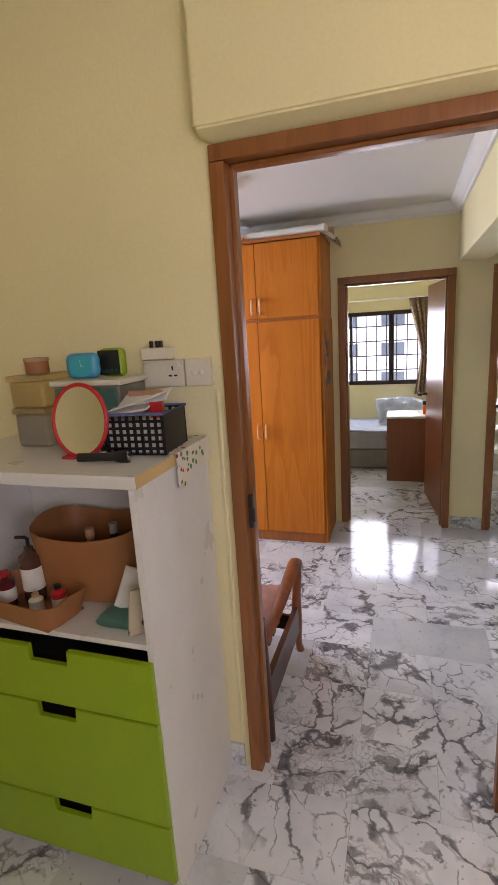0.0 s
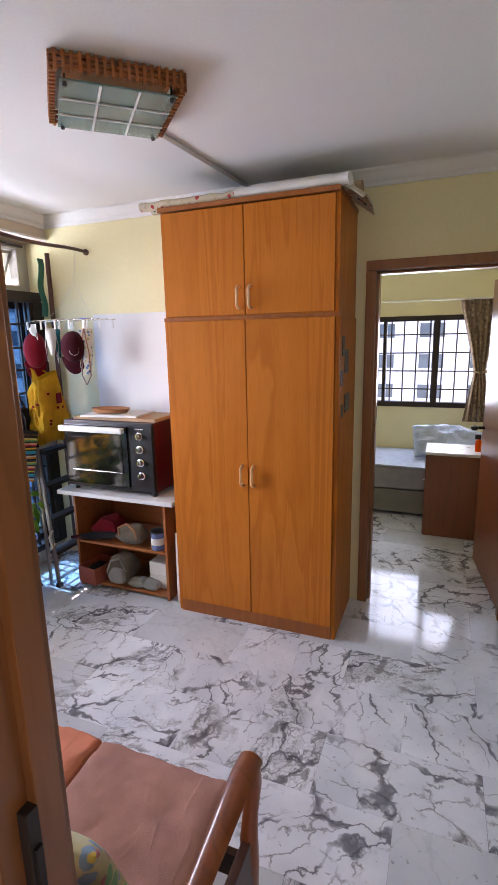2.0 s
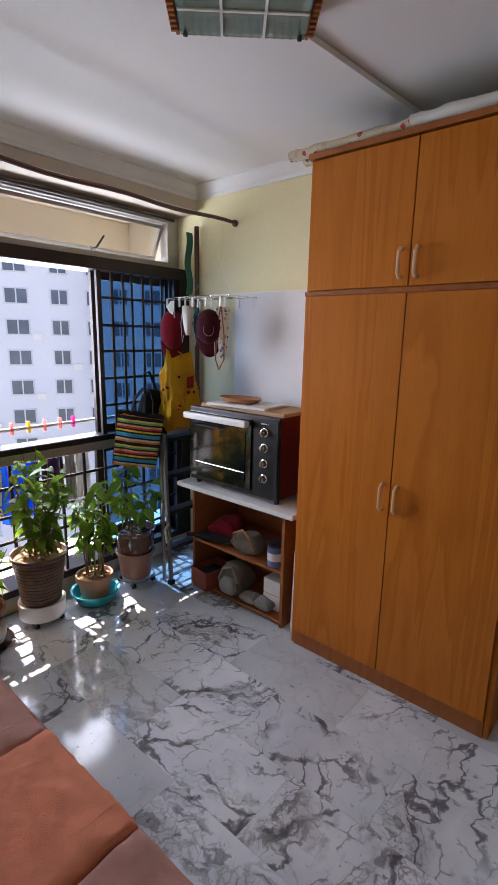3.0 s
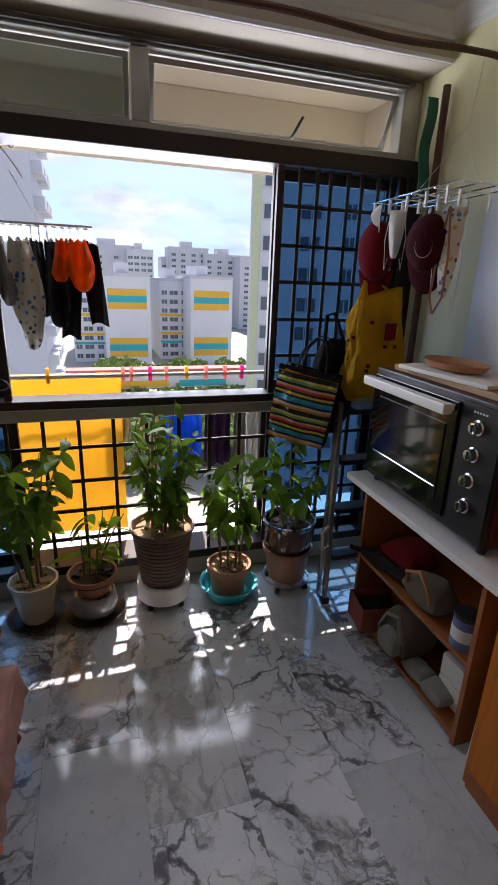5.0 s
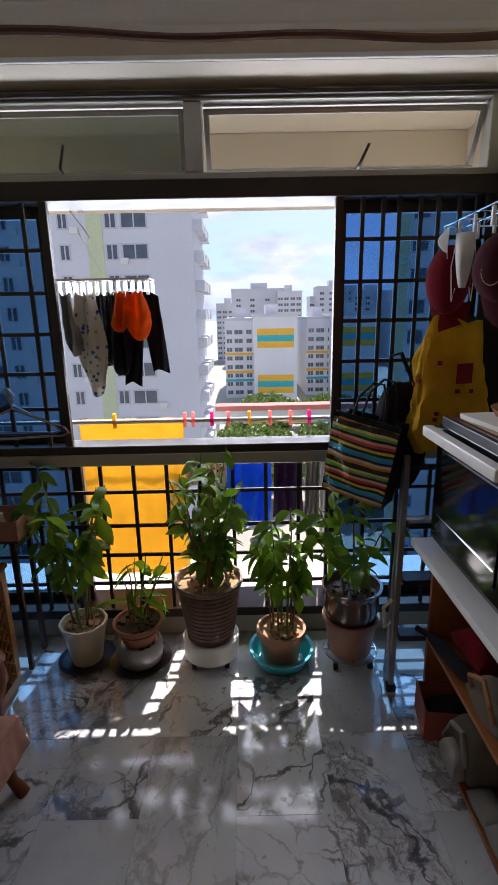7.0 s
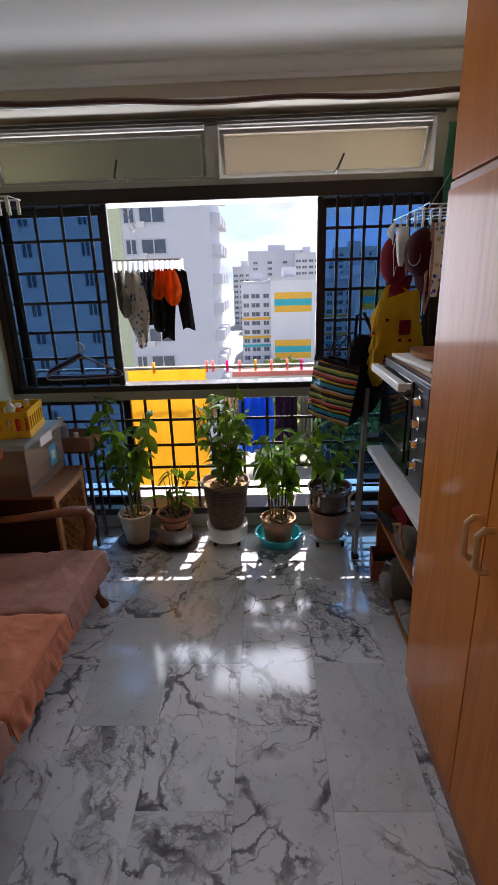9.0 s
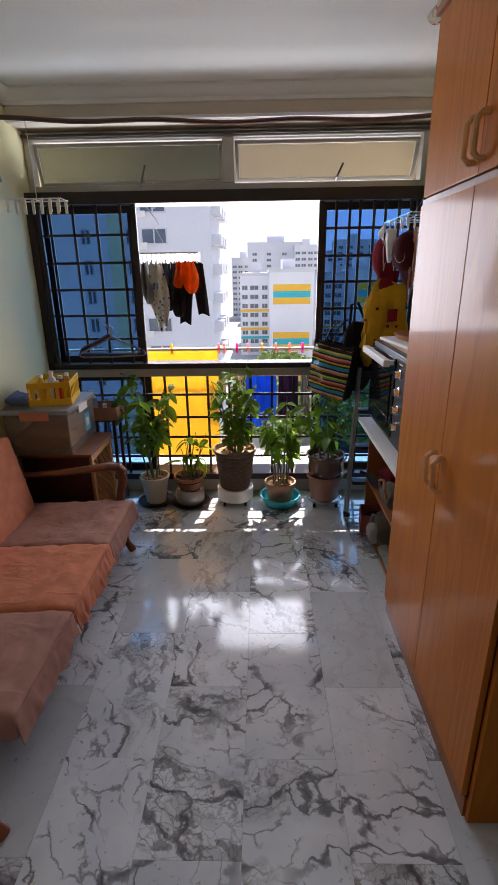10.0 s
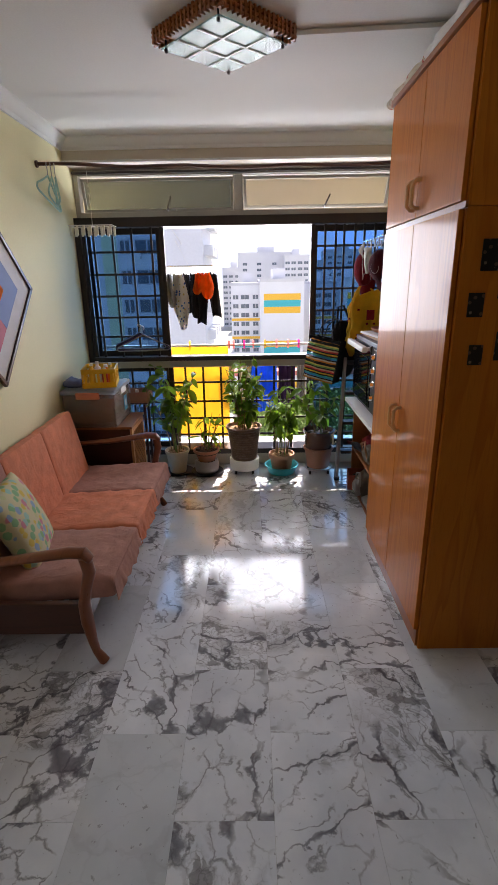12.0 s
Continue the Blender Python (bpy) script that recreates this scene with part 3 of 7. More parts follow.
# the room that the walk starts in
b = B()
box(b, -1.7, -1.6, -1.2, KITCHEN_FACE, 0, HIGH)
# rear wall with an unseen opening, added to go with the fill lamp
box(b, -1.7, EAST, -1.3, -1.2, 0, 1.5)
box(b, -1.7, EAST, -1.3, -1.2, 2.3, HIGH)
box(b, -1.7, 0.7, -1.3, -1.2, 1.5, 2.3)
box(b, 3.1, EAST, -1.3, -1.2, 1.5, 2.3)
fabric("wall_start_room", b, M["cream"], "plain cream walls of the first room")
b = B()
BF, BK, BL = 1.668, KITCHEN_FACE - 0.001, -0.345
v = [b.verts.new(p) for p in ((BL, BF, HIGH), (1.6, BF, HIGH), (1.6, BF, 2.25), (BL, BF, 2.25), (BL - 0.012, BK, HIGH), (1.6, BK, HIGH), (1.6, BK, 2.222), (-0.318, BK, 2.222), (BL - 0.012, BK, 2.25))]
for q in ((0, 1, 2, 3), (3, 2, 6, 7), (3, 7, 8), (0, 3, 8, 4), (1, 5, 6, 2), (4, 8, 7, 6, 5), (0, 4, 5, 1)):
    b.faces.new([v[k] for k in q])
bmesh.ops.bevel(b, geom=[e for e in b.edges if all(w.co.z < HIGH - 0.01 or w.co.y < BF + 0.01 for w in e.verts) and any(w.co.y < BF + 0.01 for w in e.verts)], offset=0.006, segments=2, affect="EDGES")
fabric("beam_over_door", b, M["cream"], "cream beam above the wooden door frame")
# the bedroom and the far room beyond the doorways
b = B()
box(b, -1.5, -1.4, NORTH + T, BED_FAR + T, 0, CEIL)
box(b, -1.5, -0.62, BED_FAR, BED_FAR + T, 0, CEIL)
box(b, -0.62, 0.62, BED_FAR, BED_FAR + T, 0, 0.92)
box(b, -0.62, 0.62, BED_FAR, BED_FAR + T, 1.83, CEIL)
box(b, 0.62, 1.2, BED_FAR, BED_FAR + T, 0, CEIL)
box(b, 1.2, 2.4, BED_FAR, BED_FAR + T, 0, 0.95)
box(b, 1.2, 2.4, BED_FAR, BED_FAR + T, 1.83, CEIL)
box(b, 2.4, EAST, BED_FAR, BED_FAR + T, 0, CEIL)
box(b, 0.70, 0.78, NORTH + T, BED_FAR, 0, CEIL)
fabric("wall_bedrooms", b, M["cream"], "pale cream bedroom walls with window openings")
b = B()
box(b, BEAM_X0, BEAM_X1, SOUTH, NORTH, BEAM_Z, CEIL, 0.01)
fabric("ceiling_beam", b, M["cream"], "cream painted beam crossing under the ceiling")
b = B()
box(b, WEST - 0.25, EAST + T, SOUTH, BED_FAR + T, CEIL, CEIL + 0.12)
fabric("ceiling", b, M["ceiling"], "flat white painted ceiling")
fabric("ceiling_start_room", box(B(), -1.7, EAST + T, -1.3, SOUTH, HIGH, HIGH + 0.1), M["ceiling"], "flat white ceiling of the first room")
fabric("trim_beam_foot", box(B(), WEST + 0.0705, WEST + 0.085, SOUTH, NORTH, 2.345, 2.362, 0.003), M["ceiling"], "thin white moulding along the beam")
# cornice mouldings
def cornice(name, a, c, inward):
    bm = B()
    a, c, n = Vector(a), Vector(c), Vector(inward)
    prof = [(0.0, 0.0), (0.075, 0.0), (0.075, -0.012), (0.06, -0.02), (0.052, -0.034), (0.035, -0.05), (0.02, -0.056), (0.014, -0.075), (0.0, -0.075)]
    rows = [[bm.verts.new(p + n * d + Vector((0, 0, z))) for d, z in prof] for p in (a, c)]
    for i in range(len(prof)):
        j = (i + 1) % len(prof)
        bm.faces.new((rows[0][i], rows[0][j], rows[1][j], rows[1][i]))
    bm.faces.new(rows[0])
    bm.faces.new(rows[1][::-1])
    fabric(name, bm, M["ceiling"], "white plaster cornice")
cornice("trim_north", (WEST, NORTH, CEIL), (BEAM_X0, NORTH, CEIL), (0, -1, 0))
cornice("trim_south", (WEST, SOUTH, CEIL), (BEAM_X0, SOUTH, CEIL), (0, 1, 0))
cornice("trim_west", (WEST + 0.07, SOUTH, CEIL), (WEST + 0.07, NORTH, CEIL), (1, 0, 0))
cornice("trim_beam", (BEAM_X0, SOUTH, CEIL), (BEAM_X0, NORTH, CEIL), (-1, 0, 0))
# marble skirtings
for name, x0, x1, y0, y1 in (("baseboard_north", 0.60, 0.83, NORTH - 0.012, NORTH), ("baseboard_east", 1.75, EAST, NORTH - 0.012, NORTH),
                             ("baseboard_south", WEST, -0.34, SOUTH, SOUTH + 0.012), ("baseboard_start", -1.6, -0.35, KITCHEN_FACE - 0.012, KITCHEN_FACE)):
    fabric(name, box(B(), x0, x1, y0, y1, 0.0, 0.10, 0.002), M["skirting"], "grey veined marble skirting")
fabric("floor", box(B(), WEST - 0.25, EAST, -1.3, BED_FAR, -0.14, -0.012), M["joint"], "polished white marble slab floor with grey veins")


# ---- door frames and doors ----
def door_frame(name, x0, x1, ya, yb, top, face=0.055, lip=0.02):
    """Jambs and head round an opening x0..x1, through the wall from ya to yb, with a rebate."""
    fr = tagged(new(name), "brown wooden door frame", kind="structure")
    fr.matrix_basis = pose((x0 + x1) / 2, (ya + yb) / 2, 0)
    h, d, c = (x1 - x0) / 2, (yb - ya) / 2 + lip, face
    for nm, s in (("jamb", -1), ("jamb", 1)):
        bm = B()
        xs = sorted((s * h, s * (h - c)))
        box(bm, *xs, -d, d, 0, top - c, 0.004)
        xr = sorted((s * (h - c + 0.002), s * (h - c - 0.014)))
        box(bm, *xr, -d + 0.045, d - 0.02, 0, top - c, 0.003)
        part(nm, bm, M["frame_wood"], fr)
    bm = B()
    box(bm, -h, h, -d, d, top - c + 0.001, top, 0.004)
    box(bm, -h + c, h - c, -d + 0.045, d - 0.02, top - c - 0.014, top - c, 0.003)
    part("head", bm, M["frame_wood"], fr)
    return fr

f1 = door_frame("door_1", -0.325, 0.61, KITCHEN_FACE, SOUTH, 2.22, 0.048)
bm = B()
box(bm, -0.420, -0.4045, -0.024, -0.006, 1.01, 1.13, 0.002)
box(bm, -0.408, -0.400, -0.020, -0.010, 1.03, 1.08, 0.001)
part("strike_plate", bm, M["brown_alu"], f1, "dark metal latch plate")
f2 = door_frame("door_2", -0.285, 0.585, NORTH, NORTH + T, 2.05)
f3 = door_frame("door_3", 0.835, 1.725, NORTH, NORTH + T, 2.05)
leaf = thing("bedroom_door", (0.53, NORTH + T + 0.01, 0.005), "glossy reddish-brown wooden door standing wide open", "door", rz=98)
part("leaf", box(B(), 0, 0.76, -0.04, 0.0, 0.0, 1.985, 0.003), M["door_wood"], leaf)
bm = B()
tube(bm, [(0.70, -0.04, 1.0), (0.70, -0.085, 1.0)], 0.011)
lathe(bm, [(0.001, 0), (0.018, 0.004), (0.026, 0.016), (0.024, 0.03), (0.001, 0.038)], 16, (0.70, -0.10, 0.98))
tube(bm, [(0.70, 0.0, 1.0), (0.70, 0.05, 1.0)], 0.011)
lathe(bm, [(0.001, 0), (0.018, 0.004), (0.026, 0.016), (0.024, 0.03), (0.001, 0.038)], 16, (0.70, 0.065, 0.98))
part("knob", bm, M["black"], leaf, "dark round knob")
for z in (0.25, 1.0, 1.75):
    part("hinge", tube(B(), [(0.0, 0.006, z - 0.05), (0.0, 0.006, z + 0.05)], 0.007), M["steel"], leaf)

# ---- the big window ----
WX = -2.755
win = tagged(new("window_1"), "brown aluminium window with sliding panes, grilles and hopper lights", kind="structure")
win.matrix_basis = pose(WX, 0, 0)
def bar(name, x0, x1, y0, y1, z0, z1, mat, label="", bev=0.003):
    return part(name, box(B(), x0, x1, y0, y1, z0, z1, bev, 1), mat, win, label)
Y0, Y1 = SOUTH + 0.005, NORTH - 0.06
# outer frame
bar("frame_jamb", -0.04, 0.04, Y0 - 0.005, Y0 + 0.035, 2.0, 2.335, M["grey_alu"])
bar("frame_jamb", -0.04, 0.04, Y1 - 0.035, Y1 + 0.06, 2.0, 2.335, M["grey_alu"])
bar("frame_head", -0.045, 0.05, Y0 + 0.036, Y1 - 0.036, 2.295, 2.334, M["grey_alu"])
bar("head_lip", 0.051, 0.075, Y0, Y1, 2.305, 2.32, M["brown_alu"])
bar("transom_rail", -0.045, 0.05, Y0 + 0.036, Y1 - 0.036, 2.0, 2.045, M["grey_alu"])
bar("mullion", -0.042, 0.045, 3.015, 3.085, 2.046, 2.294, M["grey_alu"])
# hopper lights, the right one tilted out
def hopper(y0, y1, tilt, glass_mat):
    h = part("hopper_light", B(), M["grey_alu"], win, "top-hung light with grey frame", at=pose(-0.01, 0, 2.287, 0, tilt, 0))
    w = 0.022
    for nm, a in (("rail", (-0.012, 0.012, y0, y1, -w, 0)), ("rail", (-0.012, 0.012, y0, y1, -0.235, -0.235 + w)),
                  ("stile", (-0.012, 0.012, y0, y0 + w, -0.235 + w, -w)), ("stile", (-0.012, 0.012, y1 - w, y1, -0.235 + w, -w))):
        part(nm, box(B(), *a, 0.002, 1), M["grey_alu"], h)
    g = part("pane", box(B(), -0.003, 0.003, y0 + w, y1 - w, -0.235 + w, -w), glass_mat, h, "glass pane")
    g.visible_shadow = False
    bm = B()
    ym = y0 + (y1 - y0) * 0.56
    tube(bm, [(0.014, ym, -0.225), (0.05, ym + 0.005, -0.20), (0.06, ym + 0.035, -0.12)], [0.009, 0.007, 0.006], 8)
    part("stay_handle", bm, M["brown_alu"] if tilt else M["grey_alu"], h, "bent metal stay handle")
hopper(Y0 + 0.04, 3.01, 12, M["smoke_glass"])
hopper(3.09, Y1 - 0.04, 24, M["clear_glass"])
# sliding part, in dark brown
BX0, BX1 = 0.03, 0.145
bar("head_track", -0.045, BX1, Y0, Y1 + 0.05, HEAD, 1.999, M["brown_alu"])
bar("sill_track", 0.015, BX1, Y0, Y1 + 0.05, 0.915, SILL, M["brown_alu"])
bar("sill_rail", 0.06, 0.15, Y0, Y1 + 0.05, 0.862, 0.9145, M["grey_alu"], "dull grey sill rail")
bar("side_jamb", -0.045, BX1, Y0 - 0.004, Y0 + 0.04, 0.1, HEAD, M["brown_alu"])
bar("side_jamb", -0.045, BX1, Y1 - 0.03, Y1 + 0.06, 0.1, HEAD, M["brown_alu"])
bar("bottom_track", -0.045, BX1, Y0, Y1, 0.101, 0.145, M["brown_alu"])
def sash(y0, y1, x, z0, z1, pane=M["blue_glass"]):
    """A sliding sash with its pane and a bar grille before it."""
    w = 0.045
    s = part("sliding_sash", box(B(), x - 0.015, x + 0.015, y0, y0 + w, z0, z1, 0.002, 1), M["brown_alu"], win, "sliding sash with tinted pane and bar grille")
    part("stile", box(B(), x - 0.015, x + 0.015, y1 - w, y1, z0, z1, 0.002, 1), M["brown_alu"], s)
    part("rail", box(B(), x - 0.014, x + 0.014, y0 + w, y1 - w, z0, z0 + w, 0.002, 1), M["brown_alu"], s)
    part("rail", box(B(), x - 0.014, x + 0.014, y0 + w, y1 - w, z1 - w, z1, 0.002, 1), M["brown_alu"], s)
    g = part("pane", box(B(), x - 0.003, x + 0.003, y0 + w, y1 - w, z0 + w, z1 - w), pane, s, "blue tinted glass")
    g.visible_shadow = True
def grille(y0, y1, x, ys, zs, z0, z1):
    s = part("grille", box(B(), x - 0.012, x + 0.012, y0, y0 + 0.03, z0, z1, 0.002, 1), M["brown_alu"], win, "dark bar grille")
    part("stile", box(B(), x - 0.012, x + 0.012, y1 - 0.03, y1, z0, z1, 0.002, 1), M["brown_alu"], s)
    for y in ys:
        part("upright_bar", box(B(), x - 0.006, x + 0.006, y - 0.008, y + 0.008, z0, z1), M["brown_alu"], s)
    for z in zs:
        part("cross_bar", box(B(), x - 0.0045, x + 0.0045, y0 + 0.03, y1 - 0.03, z - 0.008, z + 0.008), M["brown_alu"], s)
zs_up = [1.116, 1.267, 1.43, 1.592, 1.755]
sash(Y0 + 0.041, 2.445, 0.035, SILL + 0.001, HEAD - 0.001)
sash(3.615, Y1 - 0.031, 0.035, SILL + 0.001, HEAD - 0.001)
grille(Y0 + 0.045, 2.475, 0.12, [1.935, 2.081, 2.227, 2.377], zs_up, SILL + 0.002, HEAD - 0.002)
grille(3.602, Y1 - 0.033, 0.12, [3.709, 3.79, 3.853, 3.938, 4.007, 4.09, 4.16], [1.13, 1.296, 1.461, 1.615, 1.775], SILL + 0.002, HEAD - 0.002)
low_y = [1.99 + 0.1475 * i for i in range(15)]
grille(Y0 + 0.041, Y1 - 0.031, 0.12, low_y, [0.275, 0.42, 0.567, 0.73], 0.146, 0.861)
sash(Y0 + 0.041, 2.47, 0.035, 0.146, 0.861)
sash(3.60, Y1 - 0.031, 0.035, 0.146, 0.861)

# curtain rod across the window head
rod = thing("curtain_rod", (-2.11, (SOUTH + NORTH) / 2, 2.245), "thin coppery curtain rod fixed across the window head", "curtain rod")
bm = B()
n = 24
tube(bm, [(0.07 - 0.14 * i / n, -1.245 + 2.49 * i / n, 0.006 * math.sin(i * 0.9) - 0.02 * math.sin(math.pi * i / n)) for i in range(n + 1)], 0.011, 8)
part("rod", bm, M["rod"], rod)
for s in (-1, 1):
    part("end_bracket", lathe(B(), [(0.001, 0), (0.02, 0), (0.02, 0.012), (0.001, 0.014)], 14), M["rod"], rod, at=pose(-0.07 * s, s * 1.256, 0, 90 * s, 0, 0))

# recess outside: soffit, drop beam, side cheeks, ledge
fabric("outside_soffit", box(B(), -3.60, WEST - 0.25, 0.6, 4.75, 2.42, 2.58), M["soffit"], "beige painted soffit outside")
fabric("outside_drop_beam", box(B(), -3.60, -3.45, 0.6, 4.75, 2.07, 2.419, 0.004), M["soffit"], "beige painted beam outside")
fabric("outside_cheek", box(B(), -3.449, WEST - 0.25, NORTH + 0.12, 4.75, 2.0, 2.419), M["soffit"], "beige painted cheek outside")
fabric("outside_ledge", box(B(), -3.30, WEST - 0.251, 0.9, 4.75, -0.12, 0.04, 0.01), M["white_wall"], "pale concrete ledge outside")


# ---- soft and woven shapes ----
def cushion(bm, w, d, h, n=14, power=5.0, wrinkle=0.006, seed=0, drop=0.0, at=(0, 0, 0)):
    """A padded block centred on its base, with rounded sides, slack and creases."""
    o = Vector((seed * 7.3, seed * 3.1, 0))
    def shell(u, v, top):
        x, y = 2 * u - 1, 2 * v - 1
        e = max(0.0, 1 - abs(x) ** power) ** (1 / power) * max(0.0, 1 - abs(y) ** power) ** (1 / power)
        k = noise.noise(Vector((x * w * 5, y * d * 9, 0)) + o) + 0.5 * noise.noise(Vector((x * w * 16, y * d * 24, 1)) + o)
        z = h / 2 + (h / 2 * e + wrinkle * k * e if top else -h / 2 * e)
        return Vector((x * w / 2 + at[0], y * d / 2 + at[1] + wrinkle * k * 0.5, z + at[2] - drop * max(0, y) ** 6))
    grids = []
    for top in (True, False):
        g = [[bm.verts.new(shell(math.sin((i / n - 0.5) * math.pi) / 2 + 0.5, math.sin((j / n - 0.5) * math.pi) / 2 + 0.5, top)) for j in range(n + 1)] for i in range(n + 1)]
        for i in range(n):
            for j in range(n):
                f = (g[i][j], g[i + 1][j], g[i + 1][j + 1], g[i][j + 1])
                bm.faces.new(f if top else f[::-1])
        grids.append(g)
    bmesh.ops.remove_doubles(bm, verts=bm.verts, dist=0.0008)
    return bm


def bow_handle(bm, x, z0, z1, y, out=0.032, r=0.0085):
    k = 0.014
    tube(bm, [(x, y, z0), (x, y - out + k, z0), (x, y - out, z0 + k), (x, y - out, z1 - k), (x, y - out + k, z1), (x, y, z1)], r, 8)
    return bm


# ---- wardrobe ----
wd = thing("wardrobe", (-0.82, 4.062, 0), "tall orange-brown wood veneer wardrobe with an upper cupboard", "wardrobe")
FY = -0.245
bm = B()
box(bm, -0.485, -0.467, FY + 0.02, 0.245, 0.0, 1.748, 0.001)
box(bm, 0.467, 0.485, FY + 0.02, 0.245, 0.0, 1.748, 0.001)
box(bm, -0.466, 0.466, FY + 0.03, 0.245, 0.075, 1.747)
part("body", bm, M["orange_wood"], wd)
part("plinth", box(B(), -0.466, 0.466, FY + 0.012, FY + 0.03, 0.0, 0.078, 0.001), M["orange_edge"], wd)
for s in (-1, 1):
    xs = sorted((s * 0.0025, s * 0.464))
    d = part("door", box(B(), *xs, FY, FY + 0.018, 0.084, 1.742, 0.0015), M["orange_wood"], wd)
    part("handle", bow_handle(B(), s * 0.032, 0.855, 0.965, FY), M["handle"], d, "tan bow handle")
    xs = sorted((s * 0.0025, s * 0.459))
    d = part("upper_door", box(B(), *xs, FY + 0.004, FY + 0.021, 1.768, 2.292, 0.0015), M["orange_wood"], wd)
    part("handle", bow_handle(B(), s * 0.032, 1.80, 1.905, FY + 0.004), M["handle"], d, "tan bow handle")
bm = B()
box(bm, -0.479, -0.461, FY + 0.022, 0.243, 1.75, 2.298, 0.001)
box(bm, 0.461, 0.479, FY + 0.022, 0.243, 1.75, 2.298, 0.001)
box(bm, -0.460, 0.460, FY + 0.03, 0.243, 1.752, 2.297)
part("upper_body", bm, M["orange_wood"], wd)
part("seam_edge", box(B(), -0.484, 0.484, FY + 0.012, FY + 0.021, 1.745, 1.764), M["orange_edge"], wd)
part("top_board", box(B(), -0.483, 0.483, FY - 0.004, 0.245, 2.299, 2.322, 0.002), M["orange_edge"], wd)
# small photographs stuck to the flank
for y, z, w, h in ((3.93, 1.60, 0.06, 0.10), (3.90, 1.44, 0.055, 0.08), (4.02, 1.52, 0.10, 0.12), (4.05, 1.30, 0.13, 0.10), (3.92, 1.27, 0.05, 0.07)):
    ph = thing("photo_magnet", (-0.334, y, z), "small dark printed photograph stuck on the wardrobe side", "photo", "photos on the wardrobe")
    part("card", box(B(), 0.0, 0.003, -w / 2, w / 2, -h / 2, h / 2, 0.001, 1), M["photo"], ph)
# rolls and sheets lying on the wardrobe
def roll(x0, x1, y, r, mat, label, name="paper_roll", flat=0.75, sag=0.0, dz=0.0):
    bm = B()
    n = 16
    tube(bm, [(x0 + (x1 - x0) * i / n, y + 0.006 * math.sin(i), 2.322 + r * flat + dz + 0.002 * math.sin(i * 1.7) - sag * (i / n - 0.5) ** 2) for i in range(n + 1)],
         [r * (1 + 0.06 * math.sin(i * 2.1)) for i in range(n + 1)], 16, flat)
    return piece(name, bm, mat, label, "paper roll", "rolls on the wardrobe")
roll(-1.42, -0.86, 3.845, 0.028, M["newspaper"], "long roll wrapped in printed paper lying on the wardrobe")
roll(-0.87, -0.30, 3.85, 0.036, M["paper"], "thick white paper roll lying on the wardrobe")
roll(-1.40, -0.30, 3.93, 0.03, M["newspaper"], "long roll wrapped in printed paper lying on the wardrobe")
roll(-1.36, -0.27, 4.00, 0.035, M["tan_carton"], "brown cardboard roll lying on the wardrobe")
bm = B()
sheet(bm, lambda u, v: (-0.44 + 0.20 * u, 3.84 + 0.38 * v, 2.335 + 0.04 * math.sin(math.pi * v) - 0.075 * max(0, u - 0.45) ** 1.2 * 2 + 0.006 * math.sin(9 * v)), 10, 14, 0.006)
piece("newspaper", bm, M["newspaper"], "crumpled newspaper hanging over the wardrobe edge", "newspaper")
bm = B()
box(bm, -1.2, -0.5, 4.04, 4.27, 2.323, 2.36, 0.012)
piece("garment_bag", bm, M["black"], "folded black plastic bag on top of the wardrobe", "bag")

# ---- ceiling lamp ----
lamp = thing("ceiling_lamp", (-0.985, 3.04, 2.418), "square wooden ceiling lamp with a frosted latticed glass panel", "ceiling lamp", rz=43)
bm = B()
box(bm, -0.18, 0.18, -0.18, 0.18, 0.055, CEIL - 2.418 - 0.001, 0.004)
part("backing", bm, M["orange_edge"], lamp)
for k in range(4):
    bm = B()
    for q in range(3):
        box(bm, -0.222, 0.222, -0.222, -0.210, 0.034 + 0.016 * q, 0.044 + 0.016 * q, 0.002, 1)
    for q in range(17):
        x = -0.205 + 0.41 * q / 16
        box(bm, x - 0.006, x + 0.006, -0.226, -0.204, 0.026, 0.081, 0.0015, 1)
    part("slatted_side", bm, M["orange_edge"], lamp, at=pose(0, 0, 0, 0, 0, 90 * k))
part("glass_panel", box(B(), -0.195, 0.195, -0.195, 0.195, 0.012, 0.018, 0.002, 1), M["opal"], lamp, "frosted greenish glass panel")
for k in range(2):
    for c in (-0.065, 0.065):
        part("lattice_line", box(B(), *((c - 0.004, c + 0.004, -0.193, 0.193) if k else (-0.193, 0.193, c - 0.004, c + 0.004)), 0.0075, 0.0115), M["white_plastic"], lamp)
for a, c in ((-1, -1), (-1, 1), (1, -1), (1, 1)):
    part("stud", lathe(B(), [(0.001, 0), (0.008, 0.002), (0.008, 0.012), (0.004, 0.014), (0.004, 0.06)], 10, (a * 0.178, c * 0.178, 0.0)), M["brown_alu"], lamp)
lamp.scale = (0.94, 0.94, 1)
bm = B()
tube(bm, [(-1.03, 3.22, CEIL - 0.008), (-0.955, 4.24, CEIL - 0.008)], 0.011, 4)
piece("cable_trunking", bm, M["ceiling"], "white cable trunking along the ceiling", "cable trunking")

